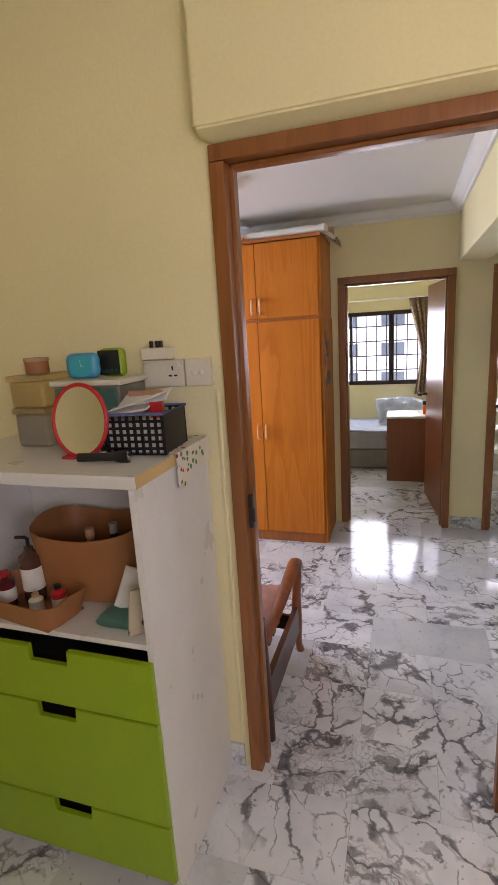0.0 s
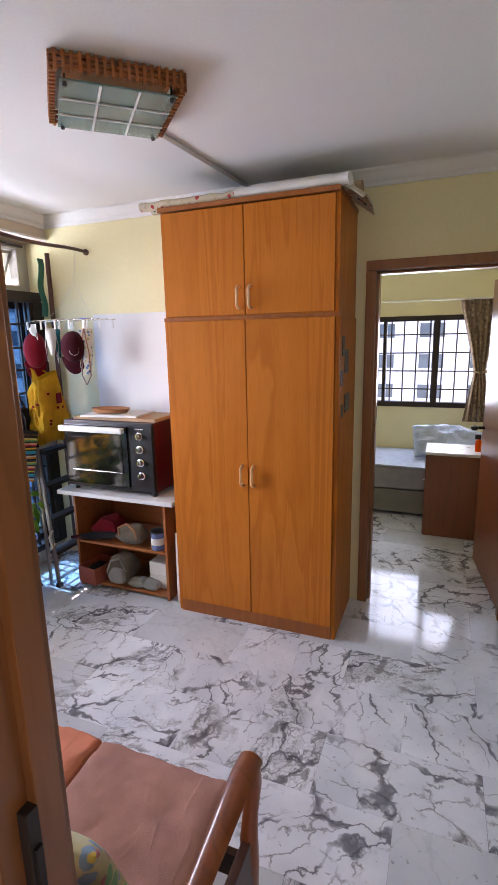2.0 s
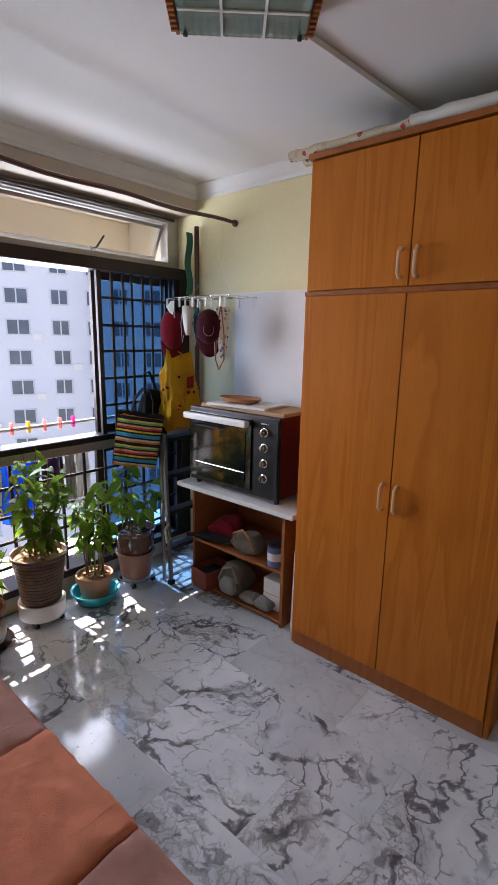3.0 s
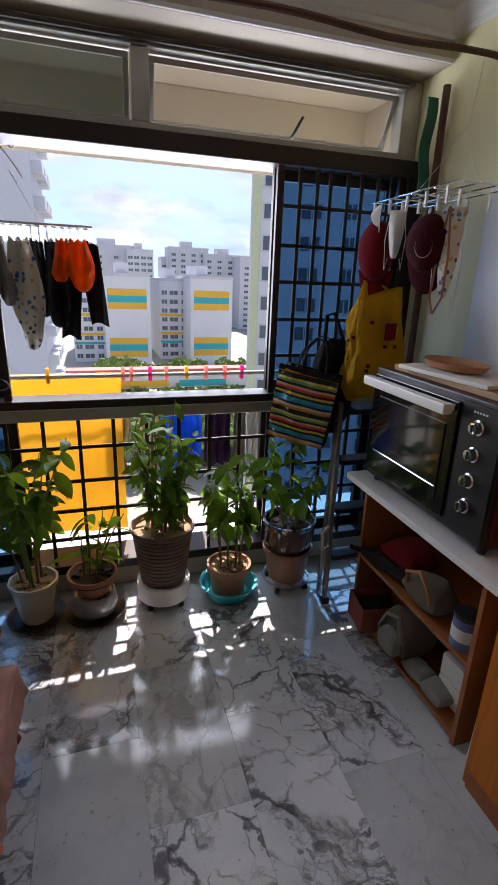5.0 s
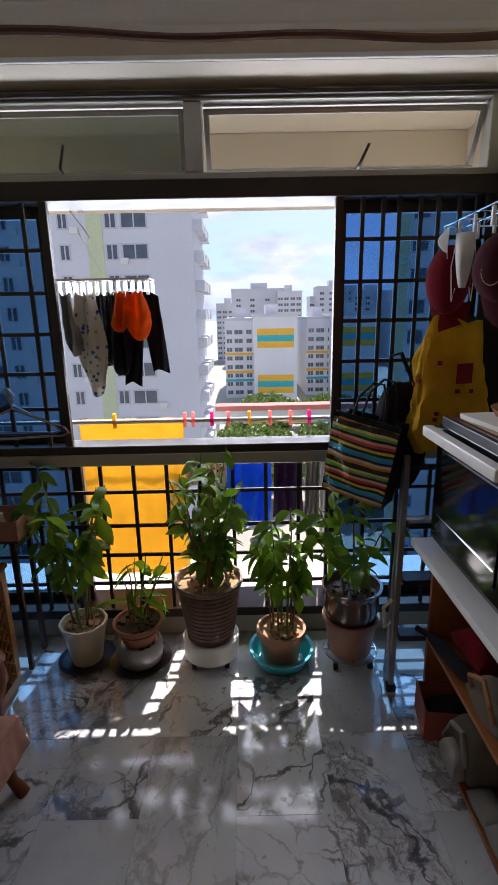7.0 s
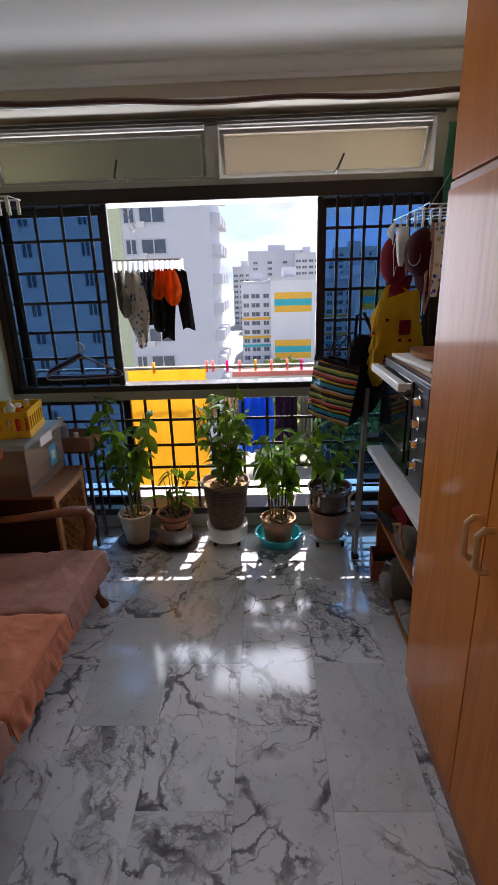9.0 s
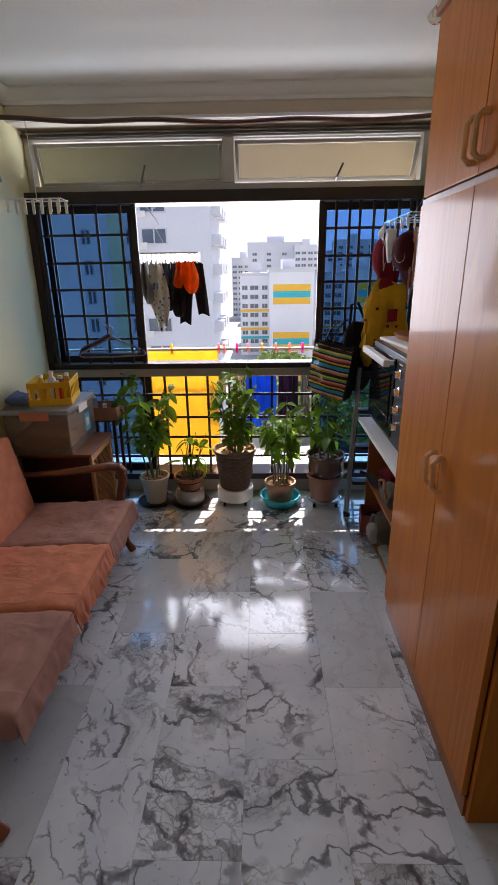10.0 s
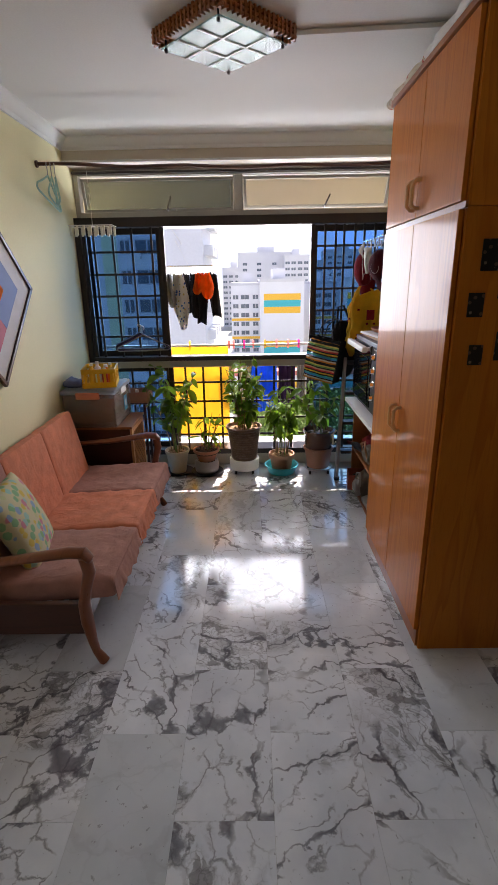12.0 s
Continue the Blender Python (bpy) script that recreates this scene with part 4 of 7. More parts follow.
# ---- open shelf with its contents ----
sh = thing("shelf_unit", (-1.764, 4.057, 0), "low reddish wood open shelf under a white top", "shelf")
for x0, x1 in ((-0.355, -0.337), (0.337, 0.355)):
    part("side_panel", box(B(), x0, x1, -0.172, 0.235, 0, 0.661, 0.001), M["shelf_wood"], sh)
part("back_panel", box(B(), -0.336, 0.336, 0.229, 0.234, 0.02, 0.656), M["shelf_wood"], sh)
for z in (0.02, 0.315):
    part("shelf_board", box(B(), -0.336, 0.336, -0.170, 0.228, z, z + 0.018, 0.001), M["shelf_wood"], sh)
board = thing("laminate_board", (-1.745, 4.02, 0.662), "worn white laminate board on the low shelf", "board")
part("board", box(B(), -0.455, 0.42, -0.188, 0.285, 0.0, 0.028, 0.003), M["white_lam"], board)

ov = thing("toaster_oven", (-1.795, 4.05, 0.691), "black countertop oven with glass door and maroon sides", "oven")
part("body", box(B(), -0.335, 0.335, -0.145, 0.15, 0.028, 0.468, 0.008), M["oven_red"], ov)
part("front_frame", box(B(), -0.335, 0.335, -0.168, -0.146, 0.028, 0.468, 0.005), M["black"], ov)
dr = part("door", box(B(), -0.325, 0.155, -0.182, -0.169, 0.055, 0.445, 0.004), M["black_gloss"], ov, "black glass oven door")
part("window", box(B(), -0.275, 0.115, -0.1865, -0.1825, 0.10, 0.365, 0.001, 1), M["black_gloss"], dr, "dark reflecting glass")
bm = B()
box(bm, -0.325, 0.155, -0.235, -0.200, 0.405, 0.440, 0.006)
box(bm, -0.31, -0.28, -0.2, -0.182, 0.412, 0.433)
box(bm, 0.11, 0.14, -0.2, -0.182, 0.412, 0.433)
part("handle", bm, M["white_plastic"], dr, "broad white handle bar")
pan = part("control_panel", box(B(), 0.165, 0.33, -0.174, -0.169, 0.04, 0.455, 0.002, 1), M["black"], ov)
for i in range(4):
    z = 0.388 - 0.083 * i
    k = part("knob", lathe(B(), [(0.024, 0), (0.024, 0.006), (0.019, 0.008), (0.017, 0.026), (0.001, 0.028)], 20), M["chrome"], pan, "silver control knob", at=pose(0.245, -0.174, z, 90, 0, 0))
    part("pointer", box(B(), -0.002, 0.002, -0.012, 0.012, 0.028, 0.030), M["black"], k)
bm = B()
for i in range(5):
    box(bm, 0.215 + 0.012 * i, 0.222 + 0.012 * i, -0.1755, -0.1742, 0.428, 0.434)
part("lettering_bars", bm, M["paper"], pan)
for a in (-0.3, 0.3):
    for c in (-0.13, 0.12):
        part("foot", lathe(B(), [(0.014, 0), (0.018, 0.028)], 12, (a, c, 0)), M["black"], ov)
bm = B()
for i in range(14):
    tube(bm, [(-0.26 + 0.028 * i, -0.1875, 0.145), (-0.26 + 0.028 * i, -0.1875, 0.15)], 0.0015, 4)
tube(bm, [(-0.27, -0.1878, 0.148), (0.11, -0.1878, 0.148)], 0.002, 6)
part("rack_wire", bm, M["chrome"], dr)
piece("flat_carton", box(B(), -0.30, 0.31, -0.13, 0.14, 0, 0.02, 0.002), M["tan_carton"], "thin brown carton lying on the oven", "carton", at=(-1.77, 4.045, 1.160))
piece("wall_calendar", box(B(), -0.2, 0.2, -0.12, 0.12, 0, 0.014, 0.002), M["paper"], "white paper pad lying on the carton", "paper pad", at=(-1.80, 4.015, 1.181), rz=6)
bm = B()
lathe(bm, [(0.07, 0), (0.12, 0.008), (0.14, 0.03), (0.135, 0.03), (0.112, 0.012), (0.001, 0.01)], 28)
for v in bm.verts:
    v.co.y *= 0.6
piece("woven_tray", bm, M["tan_leather"], "shallow brown woven tray on the paper pad", "tray", at=(-1.84, 4.0, 1.196))

# things kept on the shelf
SY = 3.962
bm = B()
for s in (-1, 1):
    box(bm, s * 0.075 - 0.003, s * 0.075 + 0.003, -0.10, 0.11, 0, 0.115, 0.001, 1)
box(bm, -0.072, 0.072, -0.10, -0.094, 0, 0.115, 0.001, 1)
box(bm, -0.072, 0.072, 0.104, 0.11, 0, 0.115, 0.001, 1)
box(bm, -0.072, 0.072, -0.093, 0.103, 0, 0.004)
ct = piece("open_carton", bm, M["carton"], "open red cardboard box on the bottom shelf", "carton", at=(-2.01, SY - 0.02, 0.039), rz=-8)
bm = B()
cushion(bm, 0.12, 0.15, 0.09, 8, 3.0, 0.02, 3)
piece("black_pouch", bm, M["black_cloth"], "black pouch lying in the red carton", "pouch", at=(-2.01, SY - 0.01, 0.045))
bm = B()
cushion(bm, 0.17, 0.15, 0.21, 12, 2.6, 0.012, 4)
bag = thing("sling_bag", (-1.80, SY - 0.01, 0.039), "beige and grey rounded sling bag on the bottom shelf", "bag")
part("body", bm, M["beige"], bag)
part("strap", tube(B(), [(-0.06, -0.07, 0.02), (-0.075, -0.085, 0.1), (-0.04, -0.08, 0.18), (0.03, -0.075, 0.205), (0.075, -0.08, 0.12)], 0.009, 6, 0.5), M["grey_cloth"], bag)
part("pocket", cushion(B(), 0.11, 0.05, 0.11, 8, 3.0, 0.004, 5, at=(0.01, -0.085, 0.03)), M["grey_cloth"], bag)
for z in (0.039, 0.130):
    piece("shoe_box", box(B(), -0.085, 0.085, -0.11, 0.12, 0, 0.088, 0.003), M["paper"], "plain white carton stacked on the bottom shelf", "carton", "white cartons", at=(-1.51, SY + 0.10, z))
for i, x in enumerate((-1.66, -1.55)):
    bm = B()
    cushion(bm, 0.11, 0.08, 0.07, 14, 2.4, 0.02, 6 + i)
    piece("plastic_bag", bm, M["grey_cloth"], "crumpled grey plastic bag on the bottom shelf", "bag", at=(x - 0.01, 3.925, 0.039))
bm = B()
cushion(bm, 0.20, 0.16, 0.13, 10, 2.3, 0.03, 8)
piece("red_pouch", bm, M["red_cloth"], "red folded bag on the middle shelf", "bag", at=(-1.94, SY + 0.06, 0.334))
um = thing("umbrella", (-1.94, SY - 0.06, 0.36), "dark folded umbrella with a red handle", "umbrella", rz=8)
part("canopy", tube(B(), [(-0.14, 0, 0), (-0.05, 0, 0.01), (0.08, 0, 0.02), (0.16, 0, 0.03)], [0.014, 0.026, 0.024, 0.01], 10), M["black_cloth"], um)
part("handle", tube(B(), [(-0.20, -0.02, -0.006), (-0.14, 0, 0)], 0.011, 10), M["maroon_cloth"], um)
hb = thing("handbag", (-1.70, SY - 0.02, 0.334), "beige and brown soft handbag on the middle shelf", "bag")
part("body", cushion(B(), 0.19, 0.12, 0.13, 12, 2.4, 0.014, 9), M["beige"], hb)
part("strap", tube(B(), [(-0.07, -0.05, 0.05), (-0.06, -0.07, 0.13), (0.0, -0.06, 0.16), (0.06, -0.07, 0.13), (0.07, -0.05, 0.05)], 0.007, 6), M["tan_leather"], hb)
cn = thing("lidded_tin", (-1.50, SY - 0.03, 0.334), "dark blue and white tin on the middle shelf", "tin")
part("can", lathe(B(), [(0.042, 0), (0.045, 0.004), (0.045, 0.11), (0.042, 0.114)], 22), M["art_blue"], cn)
part("lid", lathe(B(), [(0.046, 0.114), (0.046, 0.128), (0.02, 0.136), (0.001, 0.136)], 22), M["black"], cn)
part("label_band", lathe(B(), [(0.0456, 0.035), (0.0458, 0.08)], 22), M["paper"], cn)
piece("rolled_poster", tube(B(), [(-1.345, 3.90, 0.0), (-1.352, 3.925, 0.46)], 0.014, 10), M["paper"], "narrow white tube leaning between shelf and wardrobe", "tube")
wp = tagged(link("wall_panel", box(B(), -2.17, -1.31, NORTH - 0.008, NORTH - 0.001, 0.60, 1.83, 0.001, 1), M["white_wall"]), "plain white board fixed to the wall", kind="structure")

# ---- drying rack with caps and masks ----
rk = thing("peg_hanger", (-2.17, 4.08, 1.785), "metal clip hanger loaded with caps and masks", "clothes hanger")
bm = B()
for y in (-0.12, -0.04, 0.04, 0.12):
    tube(bm, [(-0.27, y, 0), (0.27, y, 0.005)], 0.0028, 6)
for x in (-0.27, -0.13, 0.0, 0.13, 0.27):
    tube(bm, [(x, -0.12, 0), (x, 0.12, 0)], 0.0028, 6)
part("wire_frame", bm, M["chrome"], rk)
for i in range(14):
    x, y = -0.25 + 0.038 * i, (-0.12, 0.12, -0.04)[i % 3]
    part("peg", box(B(), x - 0.006, x + 0.006, y - 0.004, y + 0.004, -0.055, -0.003, 0.001, 1), M["white_plastic"], rk, "white plastic peg")
bm = B()
tube(bm, [(-0.2, 0, 0.0), (-0.10, 0.05, 0.12), (-0.02, 0.10, 0.25), (-0.01, 0.115, 0.46)], 0.0012, 5)
tube(bm, [(0.2, 0, 0.0), (0.08, 0.05, 0.12), (-0.02, 0.10, 0.25)], 0.0012, 5)
part("cord", bm, M["ivory"], rk)

def cap(name, at, mat, label, rz=0.0, tilt=80):
    c = thing(name, at, label, "cap", "caps on the rack", rz)
    c.scale = (1.3, 1.3, 1.3)
    bm = B()
    prof = [(0.085, 0.0), (0.088, 0.03), (0.08, 0.065), (0.055, 0.092), (0.02, 0.102), (0.001, 0.103)]
    lathe(bm, prof, 22)
    part("crown", bm, mat, c, at=pose(0, 0, -0.11, 0, tilt, 0))
    bm = B()
    sheet(bm, lambda u, v: (0.06 + 0.10 * v * math.sin(math.pi * u) ** 0.5, (u - 0.5) * 0.17, 0.004 - 0.02 * v - 0.05 * (u - 0.5) ** 2), 10, 6, 0.005)
    part("visor", bm, mat, c, at=pose(0, 0, -0.11, 0, tilt, 0))
    return c
rc = cap("baseball_cap", (-2.40, 3.97, 1.72), M["red_cloth"], "red cloth cap clipped to the rack", 70, 95)
rc.matrix_basis = pose(-2.40, 3.98, 1.75, 0, 0, -38) @ Matrix.Diagonal((0.9, 0.85, 1.35, 1))
mc = cap("baseball_cap", (-2.12, 4.03, 1.745), M["maroon_cloth"], "dark maroon cap with a white badge", -48, 95)
mc.scale = (0.95, 0.9, 1.15)
part("badge", lathe(B(), [(0.018, 0.0), (0.032, 0.0), (0.034, 0.004), (0.018, 0.006), (0.016, 0.003)], 22), M["white_cloth"], mc, "white embroidered ring badge", at=pose(0.093, 0, -0.125, 0, 98, 0))
def mask(at, mat, label, rz, h=0.16, w=0.09):
    m = thing("face_mask", at, label, "face mask", "masks on the rack", rz)
    bm = B()
    sheet(bm, lambda u, v: ((u - 0.5) * w * (1 - 0.65 * v * v), -0.03 * math.sin(math.pi * u) * math.sin(math.pi * v), -h * v), 8, 10, 0.003)
    part("cloth", bm, mat, m)
    for s in (-1, 1):
        part("ear_loop", tube(B(), [(s * w * 0.45, 0, -0.02), (s * w * 0.62, -0.005, -h * 0.6), (s * w * 0.5, 0, -h * 1.25), (s * w * 0.36, 0, -h)], 0.0016, 5), M["white_cloth"], m)
mask((-2.225, 3.95, 1.735), M["white_cloth"], "white cloth face mask clipped to the rack", 48, 0.17, 0.062)
mask((-2.35, 3.94, 1.765), M["white_cloth"], "folded white face mask with loops", -15, 0.08, 0.06)
mask((-2.30, 4.10, 1.735), M["green_cloth"], "dark green cloth hanging from the rack", -30, 0.19, 0.09)
mask((-2.03, 4.05, 1.73), M["print_cloth"], "patterned cloth hanging from the rack", 40, 0.30, 0.08)
lan = thing("lanyard", (-2.02, 4.02, 1.73), "pink lanyard looped over the rack", "lanyard")
part("ribbon", tube(B(), [(0, 0, 0), (-0.03, 0, -0.16), (-0.035, -0.005, -0.30), (0, -0.01, -0.36), (0.035, -0.005, -0.30), (0.03, 0, -0.16), (0.004, 0, 0)], 0.005, 6, 0.3), M["rose_pot"], lan)

# yellow carrier bag
yb_ = thing("yellow_carrier_bag", (-2.34, 3.98, 1.0), "full yellow plastic carrier bag with red print", "bag")
def bagskin(u, v):
    a = 2 * math.pi * u
    k = 1 / (abs(math.cos(a)) ** 3.5 + abs(math.sin(a)) ** 3.5) ** (1 / 3.5)
    r = (0.72 + 0.28 * min(1, 5 * v)) * (1 - 0.30 * v ** 3)
    n1 = noise.noise(Vector((math.cos(a) * 2, math.sin(a) * 2, v * 3))) * 0.22 + noise.noise(Vector((math.cos(a) * 6, math.sin(a) * 6, v * 8))) * 0.13
    flat = 1 - 0.45 * v ** 2
    return Vector((0.085 * r * k * (1 + n1) * flat * math.cos(a), 0.125 * r * k * (1 + n1) * math.sin(a), (0.43 + 0.03 * math.sin(a)) * v - 0.03 * (1 - v) * abs(math.sin(a)) ** 4))
part("bag", sheet(B(), bagskin, 56, 34, 0.002), M["yellow_bag"], yb_)
part("bottom", cushion(B(), 0.125, 0.185, 0.05, 8, 3.0, 0.006, 12, at=(0, 0, -0.012)), M["yellow_bag"], yb_)
for s_ in (-1, 1):
    part("handle", tube(B(), [(-0.01, 0.07 * s_, 0.38), (-0.03, 0.06 * s_, 0.44), (-0.06, 0.04 * s_, 0.47), (-0.10, 0.02 * s_, 0.48)], [0.03, 0.016, 0.010, 0.007], 8, 0.3), M["yellow_bag"], yb_)
q = random.Random(3)
for k in range(9):
    a = -2.2 + 2.6 * q.random()
    z = 0.10 + 0.25 * q.random()
    p = Vector((0.090 * math.cos(a), 0.128 * math.sin(a), z))
    part("print_mark", box(B(), -0.003, 0.003, -0.008, 0.008, -0.007, 0.007, 0.001, 1), M["red_cloth"], yb_, at=pose(*p, 0, 0, math.degrees(a)))
part("picture_label", box(B(), -0.003, 0.003, -0.03, 0.03, -0.035, 0.035, 0.001, 1), M["red_cloth"], yb_, at=pose(0.083, 0.02, 0.28, 0, 0, 12))

# striped shopping bag and the black bag behind it
sb_ = thing("striped_shopping_bag", (-2.40, 3.625, 0.775), "striped rainbow shopping bag hanging at the window", "bag")
sb_.matrix_basis = pose(-2.40, 3.665, 0.785, -9, 0, -36)
def bag_face(u, v):
    crease = 0.010 * noise.noise(Vector((u * 4, v * 5, 2.0))) + 0.006 * abs(math.sin(7 * u + 4 * v)) ** 3
    return (0.035 + crease + 0.025 * math.sin(math.pi * u) * math.sin(math.pi * v), (u - 0.5) * (0.255 + 0.012 * v), 0.325 * v)
part("front", sheet(B(), bag_face, 22, 22, 0.003), M["stripes"], sb_)
part("back", sheet(B(), lambda u, v: (-0.075 - 0.02 * math.sin(math.pi * u) * math.sin(math.pi * v), (u - 0.5) * 0.255, 0.32 * v), 10, 10, 0.004), M["black_cloth"], sb_, "black back panel")
for s_ in (-1, 1):
    part("gusset", sheet(B(), lambda u, v: (0.035 - 0.11 * u, s_ * (0.129 - 0.03 * math.sin(math.pi * u) * v), 0.322 * v), 8, 10, 0.004), M["black_cloth"], sb_, "black side panel")
part("bottom", box(B(), -0.075, 0.035, -0.127, 0.127, -0.002, 0.004, 0.001, 1), M["black_cloth"], sb_)
part("top_hem", sheet(B(), lambda u, v: (0.040, (u - 0.5) * 0.267, 0.306 + 0.024 * v), 8, 2, 0.004), M["black_cloth"], sb_, "black hem")
for x in (0.035, -0.07):
    part("handle", tube(B(), [(x, -0.06, 0.30), (x - 0.012, -0.05, 0.40), (x - 0.03, -0.01, 0.46), (x - 0.03, 0.03, 0.46), (x - 0.012, 0.06, 0.40), (x, 0.07, 0.30)], 0.008, 6, 0.5), M["black_cloth"], sb_)
kb = thing("black_tote_bag", (-2.45, 3.85, 0.79), "limp black tote bag hanging beside the striped one", "bag", rz=10)
part("bag", cushion(B(), 0.08, 0.21, 0.44, 12, 3.0, 0.02, 11), M["black_cloth"], kb)
part("handle", tube(B(), [(0, -0.06, 0.40), (-0.01, -0.05, 0.54), (-0.01, -0.01, 0.55), (0, 0.06, 0.40)], 0.009, 6), M["black_cloth"], kb)

# step ladder leaning at the window
ld = thing("step_ladder", (-2.23, 3.80, 0), "folded aluminium step ladder leaning by the window", "ladder")
for y in (0.0, 0.30):
    part("front_rail", box(B(), -0.012, 0.012, y - 0.011, y + 0.011, 0.0, 0.97, 0.003, 1), M["steel"], ld, at=pose(0, 0, 0, -3, -7, 0))
    part("rear_rail", box(B(), -0.01, 0.01, y - 0.009, y + 0.009, 0.0, 0.92, 0.003, 1), M["steel"], ld, at=pose(-0.07, 0.0, 0, -3, -4, 0))
    part("foot", box(B(), -0.018, 0.018, y - 0.02, y + 0.02, 0.0, 0.03, 0.004, 1), M["black"], ld)
for z in (0.23, 0.46, 0.69, 0.92):
    part("tread", box(B(), -0.06 - z * 0.12, 0.02 - z * 0.12, 0.017 + z * 0.052, 0.283 + z * 0.052, z - 0.012, z + 0.012, 0.003, 1), M["brown_alu"], ld, "dark ribbed tread")
part("cord", tube(B(), [(0.01, -0.02, 0.42), (0.0, -0.045, 0.38), (0.012, -0.04, 0.30), (0.02, -0.02, 0.33)], 0.008, 6), M["ivory"], ld)
bm = B()
tube(bm, [(-2.50, 4.285, 0.15), (-2.50, 4.285, 2.26)], 0.016, 8)
piece("wooden_pole", bm, M["rod"], "tall brown wooden pole standing in the corner", "pole")
bm = B()
sheet(bm, lambda u, v: (-2.535 + 0.012 * math.sin(9 * v), 4.22 + 0.05 * u, 1.83 + 0.39 * v), 4, 16, 0.006)
piece("green_strap", bm, M["pipe_green"], "dark green cloth strip hanging at the window corner", "strap")

# ---- plant pots ----
def leaf_mesh(name, length, width, droop, mat):
    bm = B()
    n = 6
    rows = []
    for i in range(n + 1):
        t = i / n
        w = width * math.sin(math.pi * min(1, t * 0.96 + 0.03)) ** 0.8 * (1 - 0.25 * t)
        y, z = length * t * (1 - 0.12 * droop * t), -droop * length * t * t * 0.55
        rows.append([bm.verts.new((s * w / 2, y, z + abs(s) * w * 0.16)) for s in (-1, 0, 1)])
    for a, c in zip(rows, rows[1:]):
        for k in range(2):
            bm.faces.new((a[k], a[k + 1], c[k + 1], c[k]))
    ob = link(name, bm, mat)
    me = ob.data
    bpy.data.objects.remove(ob)
    return me
LEAVES = [leaf_mesh("leaf", 0.098, 0.046, 0.6, M["leaf"]), leaf_mesh("leaf", 0.075, 0.046, 0.4, M["leaf"]), leaf_mesh("leaf", 0.085, 0.052, 0.8, M["leaf_light"]),
          leaf_mesh("leaf", 0.15, 0.026, 1.1, M["leaf_light"]), leaf_mesh("leaf", 0.112, 0.056, 0.7, M["leaf"])]

def plant(at, stems, leaves, kinds, label, seed, spread, z0, z1, lean=(0, 0), size=1.0):
    """Thin stems that fan out of the soil, leaves set round their upper parts."""
    q = random.Random(seed)
    p = thing("potted_plant", at, label, "plant", "plants at the window")
    lines = []
    for s in range(stems):
        a = 2 * math.pi * s / stems + q.random() * 0.7
        r0, r1 = 0.02 + 0.03 * q.random(), spread * (0.35 + 0.65 * q.random())
        top = z1 * (0.62 + 0.38 * q.random())
        pts = []
        for i in range(6):
            t = i / 5
            rr = r0 + (r1 - r0) * t ** 1.6
            pts.append(Vector((rr * math.cos(a) + lean[0] * t, rr * math.sin(a) + lean[1] * t, top * t)) + Vector((q.uniform(-1, 1), q.uniform(-1, 1), 0)) * 0.008 * t)
        lines.append(pts)
        part("stem", tube(B(), pts, [0.0055, 0.005, 0.0045, 0.004, 0.003, 0.002], 6), M["stem"] if s % 3 else M["stem_green"], p)
    for k in range(leaves):
        pts = lines[k % stems]
        t = (z0 / max(z1, 0.01)) + (1 - z0 / max(z1, 0.01)) * q.random()
        i = min(4, int(t * 5))
        c = pts[i].lerp(pts[i + 1], t * 5 - i)
        lf = new("leaf", LEAVES[q.choice(kinds)])
        lf.parent = p
        sc = size * (0.75 + 0.5 * q.random())
        lf.matrix_basis = Matrix.Translation(c) @ Euler((radians(q.uniform(-60, 30)), radians(q.uniform(-45, 45)), q.random() * 6.283)).to_matrix().to_4x4() @ Matrix.Scale(sc, 4)
    return p

def pot(name, at, prof, mat, label, soil_r, soil_z, soil_mat, lobes=0, wob=0.0):
    p = thing(name, at, label, "plant pot", "pots at the window")
    part("bowl", lathe(B(), prof, 36, (0, 0, 0), wob, lobes), mat, p)
    bm = B()
    q = random.Random(len(label))
    lathe(bm, [(soil_r, soil_z - 0.02), (soil_r, soil_z), (soil_r * 0.5, soil_z + 0.008), (0.001, soil_z + 0.01)], 20)
    for k in range(26):
        a, r, s = q.random() * 6.28, soil_r * 0.85 * q.random() ** 0.5, 0.006 + 0.010 * q.random()
        x, y = r * math.cos(a), r * math.sin(a)
        box(bm, x - s, x + s, y - s * 0.6, y + s * 0.6, soil_z, soil_z + 0.012 + s * 0.5)
    part("soil", bm, soil_mat, p, "loose chips over soil")
    return p

def saucer(at, r, h, mat, label):
    return piece("saucer", lathe(B(), [(r * 0.75, 0), (r * 0.8, 0.002), (r, h), (r - 0.006, h), (r * 0.78, 0.008), (0.001, 0.008)], 36), mat, label, "saucer", at=at)

P1, P2, P3, P4, P5 = (-2.45, 2.50), (-2.43, 2.745), (-2.45, 3.06), (-2.42, 3.37), (-2.43, 3.675)
saucer((*P1, 0), 0.125, 0.02, M["dark_dish"], "dark brown saucer under the cream pot")
pot("flower_pot", (*P1, 0.009), [(0.062, 0), (0.066, 0.004), (0.092, 0.165), (0.102, 0.178), (0.102, 0.195), (0.092, 0.195), (0.086, 0.165)], M["cream_pot"], "cream glazed fluted flower pot on a saucer", 0.087, 0.168, M["chips"], 10, 0.02)
plant((*P1, 0.175), 7, 130, (0, 4, 1, 4), "tall thin-stemmed plant with dark green leaves", 21, 0.25, 0.30, 0.78, (0.02, -0.03), 1.0)
saucer((*P2, 0), 0.135, 0.022, M["dark_dish"], "wide dark brown saucer under stacked pots")
